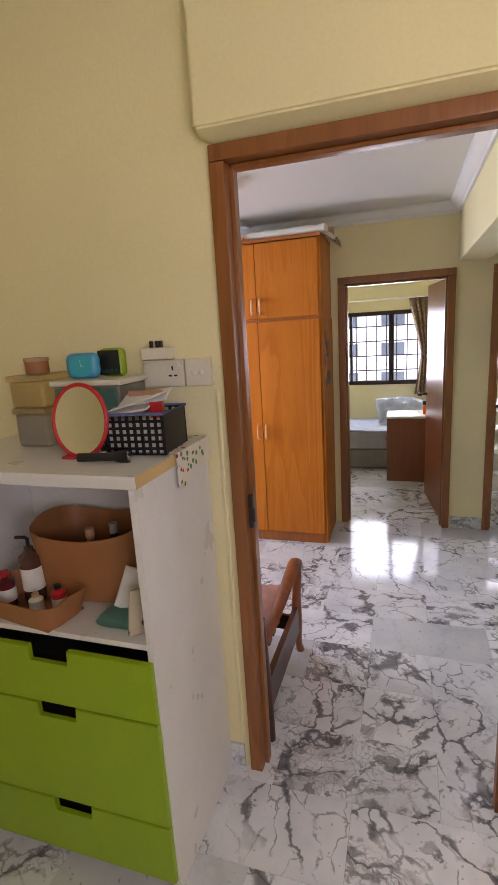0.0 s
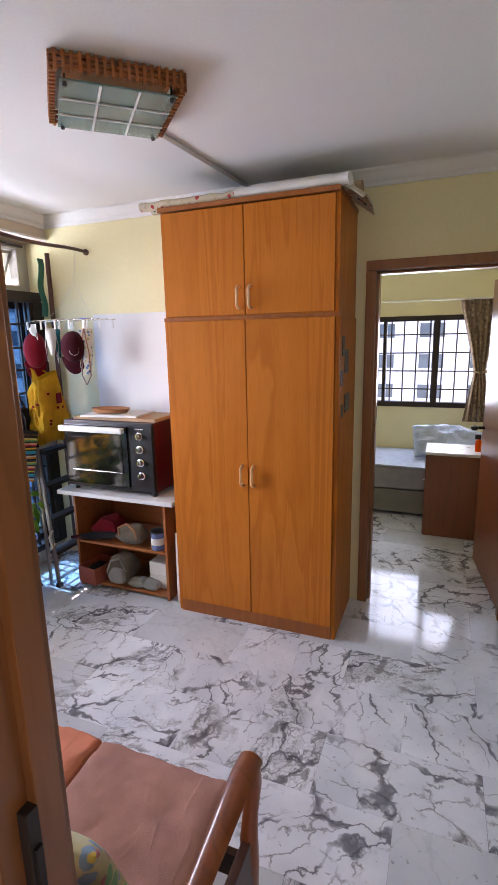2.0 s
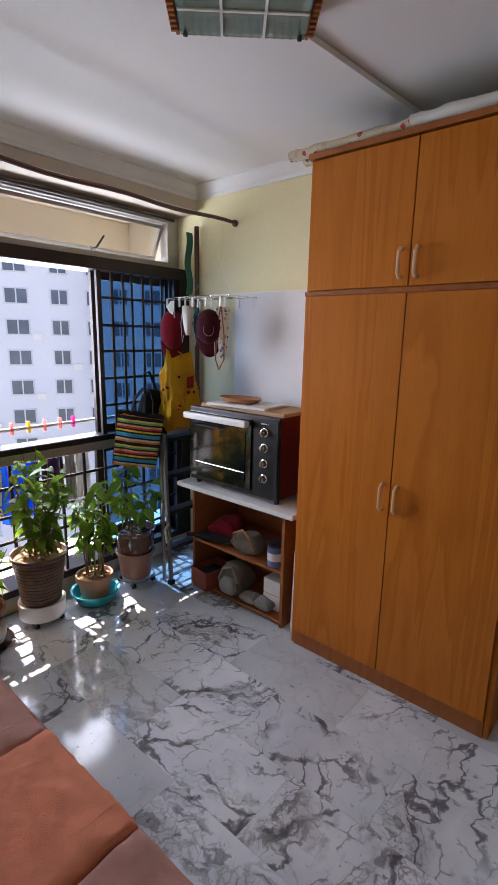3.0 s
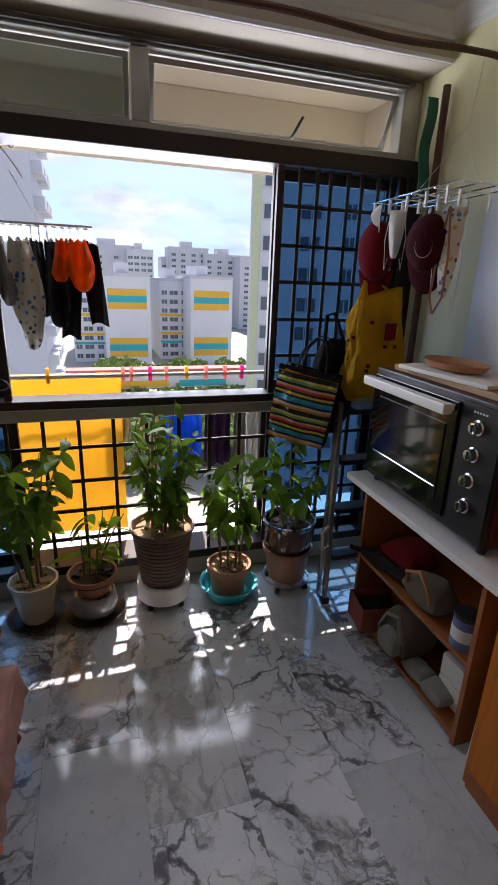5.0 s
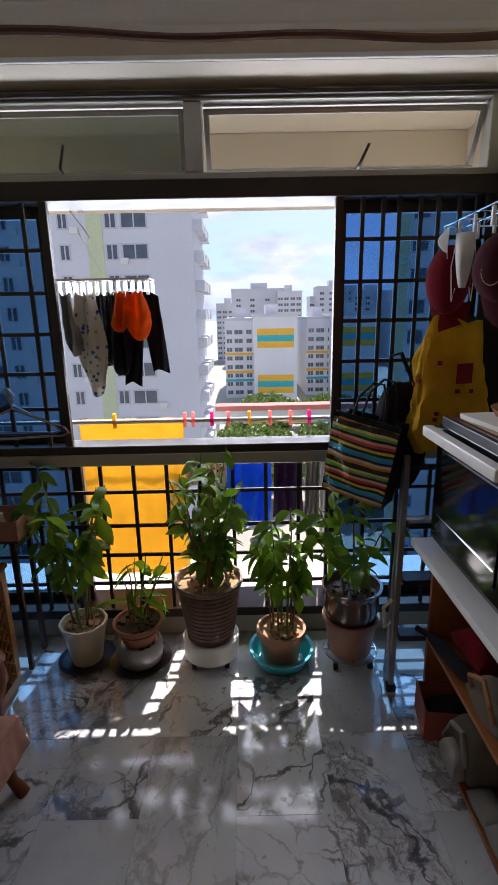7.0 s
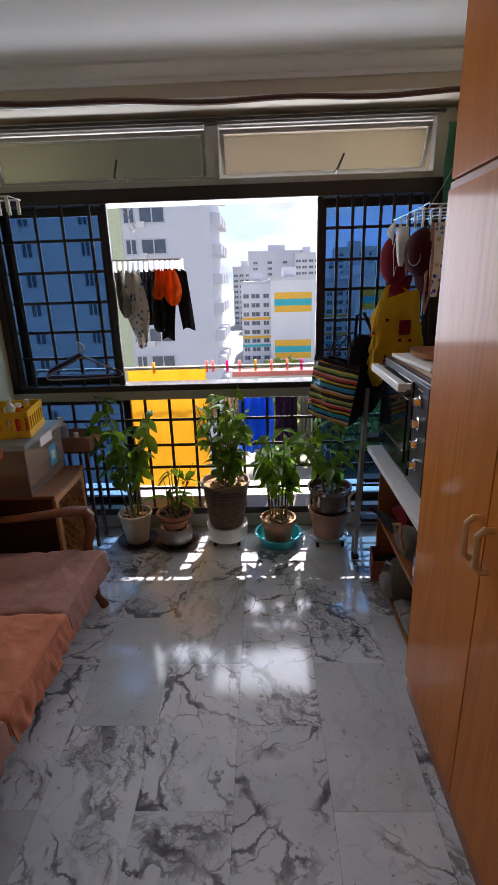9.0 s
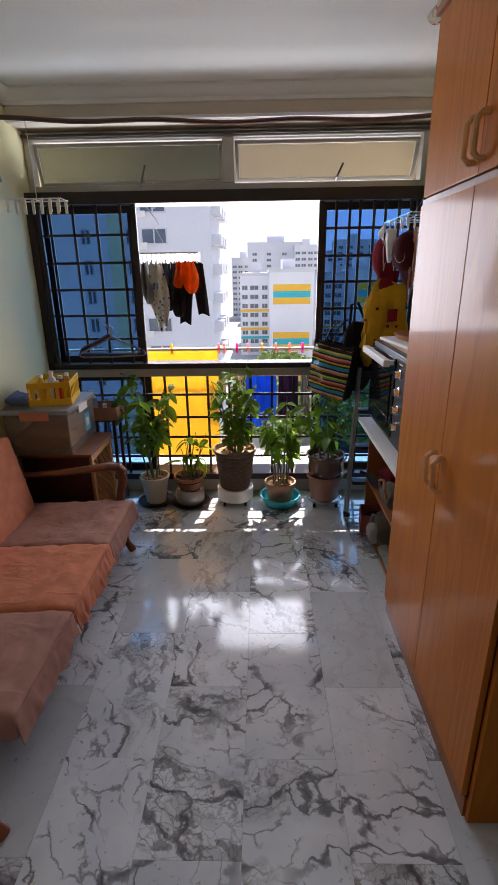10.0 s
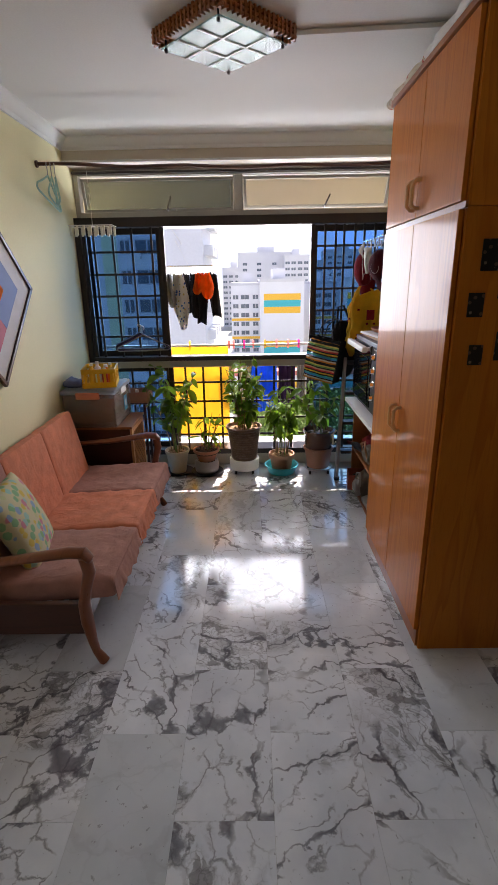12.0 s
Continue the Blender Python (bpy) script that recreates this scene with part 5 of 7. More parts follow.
pot("planter_base", (*P2, 0.009), [(0.075, 0), (0.095, 0.02), (0.102, 0.055), (0.096, 0.10), (0.086, 0.11), (0.08, 0.10)], M["silver_pot"], "rounded silvery planter holding a smaller pot", 0.078, 0.09, M["soil"])
pot("flower_pot", (*P2, 0.112), [(0.062, 0), (0.066, 0.003), (0.095, 0.075), (0.108, 0.082), (0.108, 0.102), (0.098, 0.102), (0.094, 0.08)], M["terracotta"], "small terracotta flower pot", 0.095, 0.085, M["soil"])
plant((*P2, 0.195), 6, 26, (3, 3, 2), "small plant with long drooping pale leaves", 22, 0.12, 0.10, 0.34, (0.0, 0.03), 1.0)
st = thing("plant_stand", (*P3, 0), "white round plant stand on castors", "plant stand")
part("drum", lathe(B(), [(0.112, 0.035), (0.12, 0.04), (0.124, 0.125), (0.118, 0.13), (0.112, 0.12), (0.001, 0.118)], 36), M["white_plastic"], st)
def castors(t, r):
    for k in range(4):
        a = math.pi / 4 + k * math.pi / 2
        x, y = r * math.cos(a), r * math.sin(a)
        w = part("castor", tube(B(), [(x, y - 0.009, 0.016), (x, y + 0.009, 0.016)], 0.016, 14), M["black"], t)
        part("fork", box(B(), x - 0.005, x + 0.005, y - 0.011, y + 0.011, 0.018, 0.042), M["steel"], w)
castors(st, 0.10)
bm = B()
prof = [(0.094, 0.0), (0.098, 0.004)]
for k in range(12):
    z = 0.012 + k * 0.0205
    r = 0.100 + 0.036 * z / 0.26
    prof += [(r + 0.0025, z), (r + 0.0025, z + 0.013), (r - 0.001, z + 0.0165)]
prof += [(0.142, 0.262), (0.147, 0.268), (0.147, 0.284), (0.137, 0.284), (0.130, 0.25)]
pot("flower_pot", (*P3, 0.119), prof, M["embossed"], "big ribbed brown pot with a pale rim", 0.131, 0.255, M["chips"])
plant((*P3, 0.37), 15, 175, (0, 1, 4, 2), "dense bushy green plant with upright stems", 23, 0.19, 0.10, 0.60, (0.02, 0.02), 0.92)
piece("basin", lathe(B(), [(0.10, 0), (0.105, 0.003), (0.132, 0.066), (0.142, 0.07), (0.142, 0.075), (0.128, 0.072), (0.10, 0.008), (0.001, 0.006)], 40), M["turquoise"], "turquoise plastic basin under a flower pot", "basin", at=(*P4, 0))
pot("flower_pot", (*P4, 0.007), [(0.072, 0), (0.076, 0.004), (0.096, 0.13), (0.107, 0.135), (0.107, 0.165), (0.096, 0.165), (0.09, 0.14)], M["terracotta_light"], "pale terracotta pot standing in a basin", 0.09, 0.145, M["chips"])
plant((*P4, 0.155), 7, 104, (2, 0, 2, 4), "light green plant with crinkled leaves", 24, 0.17, 0.22, 0.60, (0.0, 0.0), 0.98)
st = thing("plant_stand", (*P5, 0), "wire plant stand on castors", "plant stand")
bm = B()
tube(bm, [(0.115 * math.cos(6.2832 * k / 24), 0.115 * math.sin(6.2832 * k / 24), 0.046) for k in range(25)], 0.004, 6)
tube(bm, [(-0.115, 0, 0.046), (0.115, 0, 0.046)], 0.004, 6)
tube(bm, [(0, -0.115, 0.046), (0, 0.115, 0.046)], 0.004, 6)
part("ring", bm, M["steel"], st)
castors(st, 0.105)
pot("planter_base", (*P5, 0.05), [(0.088, 0), (0.092, 0.004), (0.112, 0.15), (0.124, 0.155), (0.124, 0.172), (0.112, 0.172), (0.105, 0.15)], M["rose_pot"], "rosy brown plastic planter holding another pot", 0.104, 0.13, M["soil"])
pot("flower_pot", (*P5, 0.182), [(0.085, 0), (0.102, 0.02), (0.118, 0.09), (0.115, 0.15), (0.126, 0.165), (0.130, 0.185), (0.118, 0.185), (0.106, 0.15)], M["brown_glaze"], "dark brown glazed flower pot", 0.106, 0.15, M["soil"])
plant((*P5, 0.33), 6, 62, (4, 1, 4, 2), "sparse plant with broad green leaves", 25, 0.22, 0.17, 0.46, (0.02, -0.05), 1.0)

# ---- sofa ----
SX0, SX1 = -1.80, -0.30
sofa = thing("sofa", (-1.05, 2.15, 0), "low dark wooden sofa with loose salmon and rose cushions", "sofa")
for x in (-0.765, 0.765):
    bm = B()
    tube(bm, [(x, 0.312, 0.505), (x, 0.322, 0.44), (x, 0.300, 0.36), (x, 0.285, 0.29), (x, 0.288, 0.20), (x, 0.298, 0.11), (x, 0.308, 0.055), (x, 0.326, 0.022), (x, 0.338, 0.0)],
         [0.026, 0.026, 0.022, 0.026, 0.027, 0.020, 0.017, 0.021, 0.022], 12)
    part("front_leg", bm, M["red_wood"], sofa, "turned cabriole front leg")
    bm = B()
    tube(bm, [(x, -0.30, 0.475), (x, -0.18, 0.478), (x, -0.02, 0.49), (x, 0.14, 0.512), (x, 0.25, 0.528), (x, 0.31, 0.525), (x, 0.33, 0.50), (x, 0.325, 0.48)],
         [0.022, 0.024, 0.027, 0.031, 0.034, 0.034, 0.028, 0.018], 12, 0.62)
    part("armrest", bm, M["red_wood"], sofa)
    part("back_leg", tube(B(), [(x, -0.27, 0.0), (x, -0.29, 0.28), (x, -0.325, 0.60)], [0.019, 0.022, 0.018], 10), M["dark_wood"], sofa)
    part("side_rail", box(B(), x - 0.014, x + 0.014, -0.28, 0.28, 0.15, 0.30, 0.006), M["dark_wood"], sofa)
part("front_rail", box(B(), -0.75, 0.75, 0.255, 0.280, 0.165, 0.245, 0.006), M["dark_wood"], sofa)
part("back_rail", box(B(), -0.75, 0.75, -0.325, -0.30, 0.22, 0.30, 0.006), M["dark_wood"], sofa)
part("top_rail", box(B(), -0.75, 0.75, -0.338, -0.312, 0.54, 0.60, 0.008), M["dark_wood"], sofa)
for i in range(7):
    part("seat_slat", box(B(), -0.69, 0.69, -0.27 + 0.075 * i, -0.225 + 0.075 * i, 0.222, 0.240, 0.003), M["dark_wood"], sofa)
for i, (x, mat) in enumerate(((-0.50, "mauve"), (-0.037, "salmon"), (0.44, "mauve"))):
    c = part("seat_cushion", cushion(B(), 0.472, 0.60, 0.115, 30, 8.0, 0.012, 30 + i), M[mat], sofa, "loose cloth-covered seat cushion", at=pose(x, 0.085, 0.228, 2.5, 0, 0))
    bm = B()
    amp = 0.016 if mat == "salmon" else 0.007
    sheet(bm, lambda u, v: ((u - 0.5) * 0.46, 0.300 + amp * noise.noise(Vector((u * 14, v * 1.5, i * 5.0))) * (0.3 + v) + 0.012 * v, 0.092 - (0.098 + 0.03 * noise.noise(Vector((u * 5, 3.0, i * 7.0)))) * v), 60, 8, 0.004)
    part("valance", bm, M[mat], c, "loose cloth hanging over the front")
for i, (x, mat) in enumerate(((-0.445, "salmon"), (0.025, "salmon"), (0.495, "mauve"))):
    part("back_cushion", cushion(B(), 0.467, 0.56, 0.085, 22, 10.0, 0.005, 40 + i), M[mat], sofa, "upright cloth-covered back cushion", at=pose(x, -0.166, 0.462, 101, 0, 0))
pil = piece("throw_pillow", cushion(B(), 0.40, 0.40, 0.13, 18, 2.6, 0.008, 50), M["floral"], "round-cornered pillow printed with pastel flowers", "pillow")
pil.matrix_basis = pose(-0.66, 2.11, 0.50, 112, 0, 12)

# ---- the corner behind the sofa ----
cb = thing("cane_cabinet", (-2.10, 2.065, 0), "small brown wooden cabinet with a cane lattice side", "cabinet")
cb.scale = (1, 0.82, 1)
part("body", box(B(), -0.20, 0.18, -0.24, 0.235, 0.03, 0.545, 0.004), M["dark_wood"], cb)
part("top", box(B(), -0.215, 0.20, -0.25, 0.262, 0.546, 0.565, 0.004), M["frame_wood"], cb)
fr = part("lattice_frame", box(B(), -0.20, 0.18, 0.236, 0.255, 0.510, 0.545, 0.002), M["cane"], cb)
part("rail", box(B(), -0.20, 0.18, 0.236, 0.255, 0.03, 0.07, 0.002), M["cane"], fr)
part("stile", box(B(), -0.20, -0.165, 0.236, 0.255, 0.07, 0.51, 0.002), M["cane"], fr)
part("stile", box(B(), 0.145, 0.18, 0.236, 0.255, 0.07, 0.51, 0.002), M["cane"], fr)
for k in range(-8, 9):
    for s in (-1, 1):
        pts = []
        for e in (-1, 1):
            x, z = k * 0.05 + e * s * 0.24, 0.2975 + e * 0.24
            pts.append(Vector((x, 0.246 + 0.003 * s, z)))
        a, c = pts
        d = c - a
        t0, t1 = 0.0, 1.0
        for p0, lo, hi, dv in ((a.x, -0.17, 0.15, d.x), (a.z, 0.06, 0.515, d.z)):
            ta, tb = sorted(((lo - p0) / dv, (hi - p0) / dv))
            t0, t1 = max(t0, ta), min(t1, tb)
        if t1 - t0 > 0.05:
            part("cane_strip", tube(B(), [a + d * t0, a + d * t1], 0.0075, 4, 0.35), M["cane"], fr)
for a in (-0.18, 0.16):
    for c in (-0.22, 0.21):
        part("foot", box(B(), a - 0.015, a + 0.015, c - 0.015, c + 0.015, 0, 0.03), M["dark_wood"], cb)
bx = thing("storage_box", (-2.10, 2.0, 0.566), "milky plastic storage box with a white lid", "storage box")
bx.scale = (1, 0.9, 1)
bm = B()
for a in ((-0.205, 0.205, 0.195, 0.199), (-0.205, 0.205, -0.199, -0.195), (-0.209, -0.205, -0.199, 0.199), (0.205, 0.209, -0.199, 0.199)):
    box(bm, *a, 0.0, 0.235)
box(bm, -0.205, 0.205, -0.195, 0.195, 0, 0.005)
part("tub", bm, M["milky_box"], bx)
part("lid", box(B(), -0.222, 0.222, -0.213, 0.213, 0.236, 0.266, 0.008), M["milky"], bx)
part("clip", box(B(), 0.209, 0.228, -0.09, 0.09, 0.205, 0.252, 0.005), M["salmon"], bx, "orange plastic clip")
part("clip", box(B(), -0.07, 0.07, 0.200, 0.218, 0.205, 0.252, 0.005), M["white_plastic"], bx)
part("sticker", box(B(), -0.12, -0.04, 0.1992, 0.2005, 0.06, 0.17), M["blue_plastic"], bx, "blue and white sticker")
part("sticker_mark", box(B(), -0.10, -0.06, 0.2006, 0.2014, 0.09, 0.14), M["paper"], bx)
piece("folded_cloth", cushion(B(), 0.37, 0.32, 0.12, 12, 4.0, 0.02, 60), M["tan_leather"], "brown cloth packed inside the storage box", "cloth", at=(-2.10, 2.0, 0.574))
yk = thing("yellow_basket", (-2.10, 2.04, 0.833), "yellow plastic basket full of small bottles", "basket", rz=10)
yk.scale = (1.3, 1.45, 1.05)
for a in ((-0.10, 0.10, 0.075, 0.079), (-0.10, 0.10, -0.079, -0.075), (-0.104, -0.10, -0.079, 0.079), (0.10, 0.104, -0.079, 0.079)):
    bm = B()
    box(bm, *a, 0.0, 0.035)
    box(bm, *a, 0.095, 0.125)
    vert = a[1] - a[0] > 0.1
    for k in range(7):
        t = -0.09 + 0.03 * k
        if vert:
            box(bm, t - 0.006, t + 0.006, a[2], a[3], 0.035, 0.095)
        elif abs(t) < 0.075:
            box(bm, a[0], a[1], t - 0.006, t + 0.006, 0.035, 0.095)
    part("side", bm, M["yellow"], yk)
part("bottom", box(B(), -0.10, 0.10, -0.075, 0.075, 0.0, 0.004), M["yellow"], yk)
for k, (x, y, r, h, mat) in enumerate(((-0.06, -0.03, 0.024, 0.15, "white_plastic"), (0.0, 0.03, 0.026, 0.14, "orange_cloth"), (0.05, -0.03, 0.022, 0.16, "yellow"), (0.07, 0.04, 0.02, 0.13, "red"), (-0.05, 0.04, 0.022, 0.145, "yellow"))):
    bt = thing("bottle", (-2.10 + x * 1.25, 2.04 + y * 1.4, 0.838), "small plastic bottle standing in the yellow basket", "bottle", "bottles in the basket")
    part("flask", lathe(B(), [(r, 0), (r, h * 0.7), (r * 0.45, h * 0.82), (r * 0.45, h * 0.88)], 14), M[mat], bt)
    part("cap", lathe(B(), [(r * 0.55, h * 0.88), (r * 0.55, h), (0.001, h)], 12), M["white_plastic"], bt)
piece("tool_pouch", cushion(B(), 0.12, 0.13, 0.06, 12, 3.5, 0.018, 61), M["art_blue"], "dark blue pouch lying beside the yellow basket", "pouch", at=(-2.02, 1.875, 0.833))
sd = thing("side_stand", (-2.47, 2.19, 0), "narrow dark stand carrying a tray", "stand")
sd.scale = (1, 1, 0.87)
for a in (-0.07, 0.07):
    for c in (-0.08, 0.08):
        part("leg", box(B(), a - 0.01, a + 0.01, c - 0.01, c + 0.01, 0, 0.70, 0.002, 1), M["dark_wood"], sd)
part("top", box(B(), -0.09, 0.09, -0.11, 0.11, 0.70, 0.715, 0.003), M["dark_wood"], sd)
bm = B()
box(bm, -0.09, 0.09, -0.115, 0.115, 0, 0.005)
for a in ((-0.09, 0.09, 0.111, 0.115), (-0.09, 0.09, -0.115, -0.111), (-0.094, -0.09, -0.115, 0.115), (0.09, 0.094, -0.115, 0.115)):
    box(bm, *a, 0.0, 0.085, 0.001, 1)
piece("plastic_tray", bm, M["rose_pot"], "deep brown plastic tray on a narrow stand", "tray", at=(-2.47, 2.19, 0.623))
jar = thing("small_bottle", (-2.44, 2.21, 0.629), "small white bottle standing in the tray", "bottle")
part("flask", lathe(B(), [(0.02, 0), (0.022, 0.05), (0.012, 0.07)], 14), M["ivory"], jar)
part("cap", lathe(B(), [(0.012, 0.07), (0.014, 0.072), (0.014, 0.09), (0.001, 0.09)], 12), M["white_plastic"], jar)
jar = thing("lotion_bottle", (-2.49, 2.11, 0.629), "pale lilac bottle standing in the tray", "bottle")
part("flask", lathe(B(), [(0.03, 0), (0.034, 0.01), (0.034, 0.12), (0.014, 0.14)], 16), M["pale_blue"], jar)
part("cap", lathe(B(), [(0.014, 0.14), (0.016, 0.142), (0.016, 0.17), (0.001, 0.17)], 12), M["white_plastic"], jar)

# framed picture hung cornerwise on the wall
pic = new("framed_picture")
tagged(pic, "square framed abstract print hung on its corner", "picture")
pic.matrix_basis = pose(-1.175, SOUTH + 0.003, 1.505, 0, 45, 0)
for k in range(4):
    part("frame_side", box(B(), -0.35, 0.35, 0, 0.022, 0.328, 0.35, 0.003), M["dark_wood"], pic, at=pose(0, 0, 0, 0, 90 * k, 0))
part("mount", box(B(), -0.328, 0.328, 0.002, 0.010, -0.328, 0.328), M["art_mat"], pic)
part("print", box(B(), -0.22, 0.22, 0.0105, 0.012, -0.22, 0.22), M["art_red"], pic)
part("print_shape", box(B(), -0.22, 0.06, 0.0122, 0.0135, -0.22, 0.02), M["art_blue"], pic)
g_ = part("print_shape", box(B(), -0.10, 0.18, 0.0137, 0.015, -0.10, 0.12), M["orange_cloth"], pic)

# hangers
def coat_hanger(at, mat, label, rx, ry, rz, s=1.0, group="hangers at the grille"):
    h = tagged(new("coat_hanger"), label, "coat hanger", group)
    h.matrix_basis = pose(*at, rx, ry, rz)
    bm = B()
    hook = [(0.016 * math.cos(a), 0, 0.016 * math.sin(a)) for a in (2.9, 2.3, 1.57, 0.8, 0, -0.8, -1.4)]
    tube(bm, [Vector(p) * s for p in hook] + [Vector((0, 0, -0.05)) * s], 0.0028, 6)
    part("hook", bm, M["steel"], h)
    pts = [(0, 0, -0.05), (0.10, 0, -0.10), (0.20, 0, -0.145), (0.212, 0, -0.165), (0.19, 0, -0.175), (0, 0, -0.178), (-0.19, 0, -0.175), (-0.212, 0, -0.165), (-0.20, 0, -0.145), (-0.10, 0, -0.10), (0, 0, -0.05)]
    part("shoulder", tube(B(), [Vector(p) * s for p in pts], 0.0055, 6), mat, h)
for k, mat in enumerate(("art_blue", "black", "purple_cloth", "grey_cloth")):
    coat_hanger((-2.60 + 0.018 * k, 2.235 + 0.012 * k, 1.20 - 0.004 * k), M[mat], "plastic coat hanger hooked on the window grille", 0, 0, 90 + 6 * k - 8)
for k in range(3):
    coat_hanger((-2.04, 1.87 + 0.022 * k, 2.236 - 0.004 * k), M["pale_green"], "pale green wire coat hanger on the curtain rod", 0, 6 * k - 8, 6 + 8 * k, 1.2, "hangers on the rod")
ph = thing("peg_hanger", (-2.075, 2.105, 1.887), "small white hanger with a row of pegs", "clothes hanger")
bm = B()
tube(bm, [(-0.05, -0.14, 0), (-0.05, 0.14, 0), (0.05, 0.14, 0), (0.05, -0.14, 0), (-0.05, -0.14, 0)], 0.004, 6)
tube(bm, [(0, 0, 0.0), (0, 0.0, 0.12), (0.01, 0.0, 0.33), (0.02, 0.0, 0.358)], 0.002, 5)
tube(bm, [(-0.05, 0, 0), (0.05, 0, 0)], 0.003, 5)
part("wire_frame", bm, M["white_plastic"], ph)
for k in range(7):
    for s in (-1, 1):
        y = -0.13 + 0.043 * k
        part("peg", box(B(), s * 0.05 - 0.004, s * 0.05 + 0.004, y - 0.007, y + 0.007, -0.06, 0.0, 0.001, 1), M["ivory"], ph)

# ---- laundry outside the window ----
lp = thing("laundry_pole", (-2.87, 2.9, 1.005), "white clothes pole with bright pegs outside the window", "clothes pole")
part("pole", tube(B(), [(0, -1.1, 0), (0, 1.4, 0.0)], 0.011, 10), M["white_plastic"], lp)
for k, y in enumerate((-0.30, 0.04, 0.08, 0.17, 0.25, 0.35, 0.45, 0.55, 0.64)):
    part("peg", box(B(), -0.014, 0.014, y - 0.008, y + 0.008, -0.03, 0.04, 0.002, 1), (M["yellow_cloth"], M["pink_peg"], M["pink_peg"], M["magenta_peg"], M["pink_peg"])[k % 5], lp, "coloured clothes peg")
for y in (-1.08, 1.38):
    part("bracket", box(B(), -0.02, 0.10, y - 0.02, y + 0.02, -0.03, 0.0, 0.002, 1), M["steel"], lp)

def hung(name, y0, y1, z0, z1, x, mat, label, folds=5.0, amp=0.009, cut=None, seed=0, category="laundry"):
    """A piece of washing that hangs in soft folds, with an uneven hem."""
    bm = B()
    def f(u, v):
        k = noise.noise(Vector((u * 3 + seed, v * 2, seed)))
        hem = 0.006 * math.sin(5 * u + seed) + 0.01 * k
        z = z1 + (z0 + hem * 1.2 - z1) * v
        if cut:
            z += cut * (z1 - z0) * max(0, 1 - abs(u - 0.5) * 5) * max(0, v - 0.3)
        w = 1 - 0.12 * math.sin(math.pi * v) * math.sin(seed + 2)
        return (x + 0.014 * noise.noise(Vector((u * 6, v * 5, seed * 1.7))) + amp * math.sin(folds * 6.283 * u + 1.3 * seed + v) * (0.4 + 0.6 * v), (y0 + y1) / 2 + (u - 0.5) * (y1 - y0) * w, z)
    sheet(bm, f, 26, 14, 0.004)
    return piece(name, bm, mat, label, category, "washing outside the window")
hung("yellow_towel", 2.42, 2.93, 0.18, 1.015, -2.89, M["yellow_cloth"], "large bright yellow cloth pegged over the pole", 3.0, 0.010, seed=1)
hung("grey_shirt", 2.86, 2.97, 0.62, 0.86, -3.02, M["grey_cloth"], "grey shirt hanging below the window", 3, seed=2)
hung("blue_shirt", 3.12, 3.35, 0.38, 0.86, -3.02, M["blue_cloth"], "bright blue shirt hanging below the window", 4, 0.02, seed=3)
hung("print_blouse", 3.02, 3.13, 0.42, 0.86, -3.02, M["print_cloth"], "white and blue printed blouse on the line", 3, seed=4)
hung("purple_shirt", 3.37, 3.53, 0.44, 0.86, -3.02, M["purple_cloth"], "dark purple shirt hanging below the window", 3, 0.02, seed=5)
hung("grey_shirt", 3.54, 3.62, 0.42, 0.86, -3.02, M["grey_cloth"], "grey shirt hanging below the window", 3, seed=6)
hung("white_shirt", 3.625, 3.72, 0.30, 0.86, -3.02, M["white_cloth"], "white shirt hanging below the window", 3, seed=16)
lp2 = thing("laundry_pole", (-3.02, 2.9, 0.865), "lower clothes pole outside the window", "clothes pole")
part("pole", tube(B(), [(0, -1.1, 0), (0, 1.4, 0.0)], 0.010, 10), M["steel"], lp2)
part("bracket", box(B(), -0.02, 0.19, 1.34, 1.38, -0.03, -0.011, 0.002, 1), M["steel"], lp2)
part("bracket", box(B(), -0.02, 0.19, -1.08, -1.04, -0.03, -0.011, 0.002, 1), M["steel"], lp2)
# clip hanger with small garments in the open sash
rk2 = thing("peg_hanger", (-2.80, 2.645, 1.65), "clip hanger full of drying clothes in the open window", "clothes hanger")
bm = B()
for s in (-0.06, 0.06):
    tube(bm, [(s, -0.20, 0), (s, 0.19, 0)], 0.005, 6)
for k in range(5):
    tube(bm, [(-0.06, -0.2 + 0.0975 * k, 0), (0.06, -0.2 + 0.0975 * k, 0)], 0.003, 6)
tube(bm, [(0, -0.19, 0.40), (0, -0.15, 0.30), (0, -0.09, 0.22), (0, -0.06, 0.17), (0, -0.085, 0.15), (0, -0.105, 0.19)], 0.003, 6)
tube(bm, [(0, -0.08, 0.42), (0, -0.085, 0.33), (0, -0.06, 0.30), (0, -0.09, 0.27), (0, -0.12, 0.30), (0, -0.10, 0.33)], 0.003, 6)
tube(bm, [(0, -0.085, 0.15), (0, -0.01, 0.0)], 0.001, 5)
part("wire_frame", bm, M["white_plastic"], rk2)
for k in range(13):
    for s in (-0.06, 0.06):
        y = -0.19 + 0.031 * k
        part("peg", box(B(), s - 0.004, s + 0.004, y - 0.007, y + 0.007, -0.065, -0.002, 0.001, 1), M["milky"], rk2, "clear plastic peg")
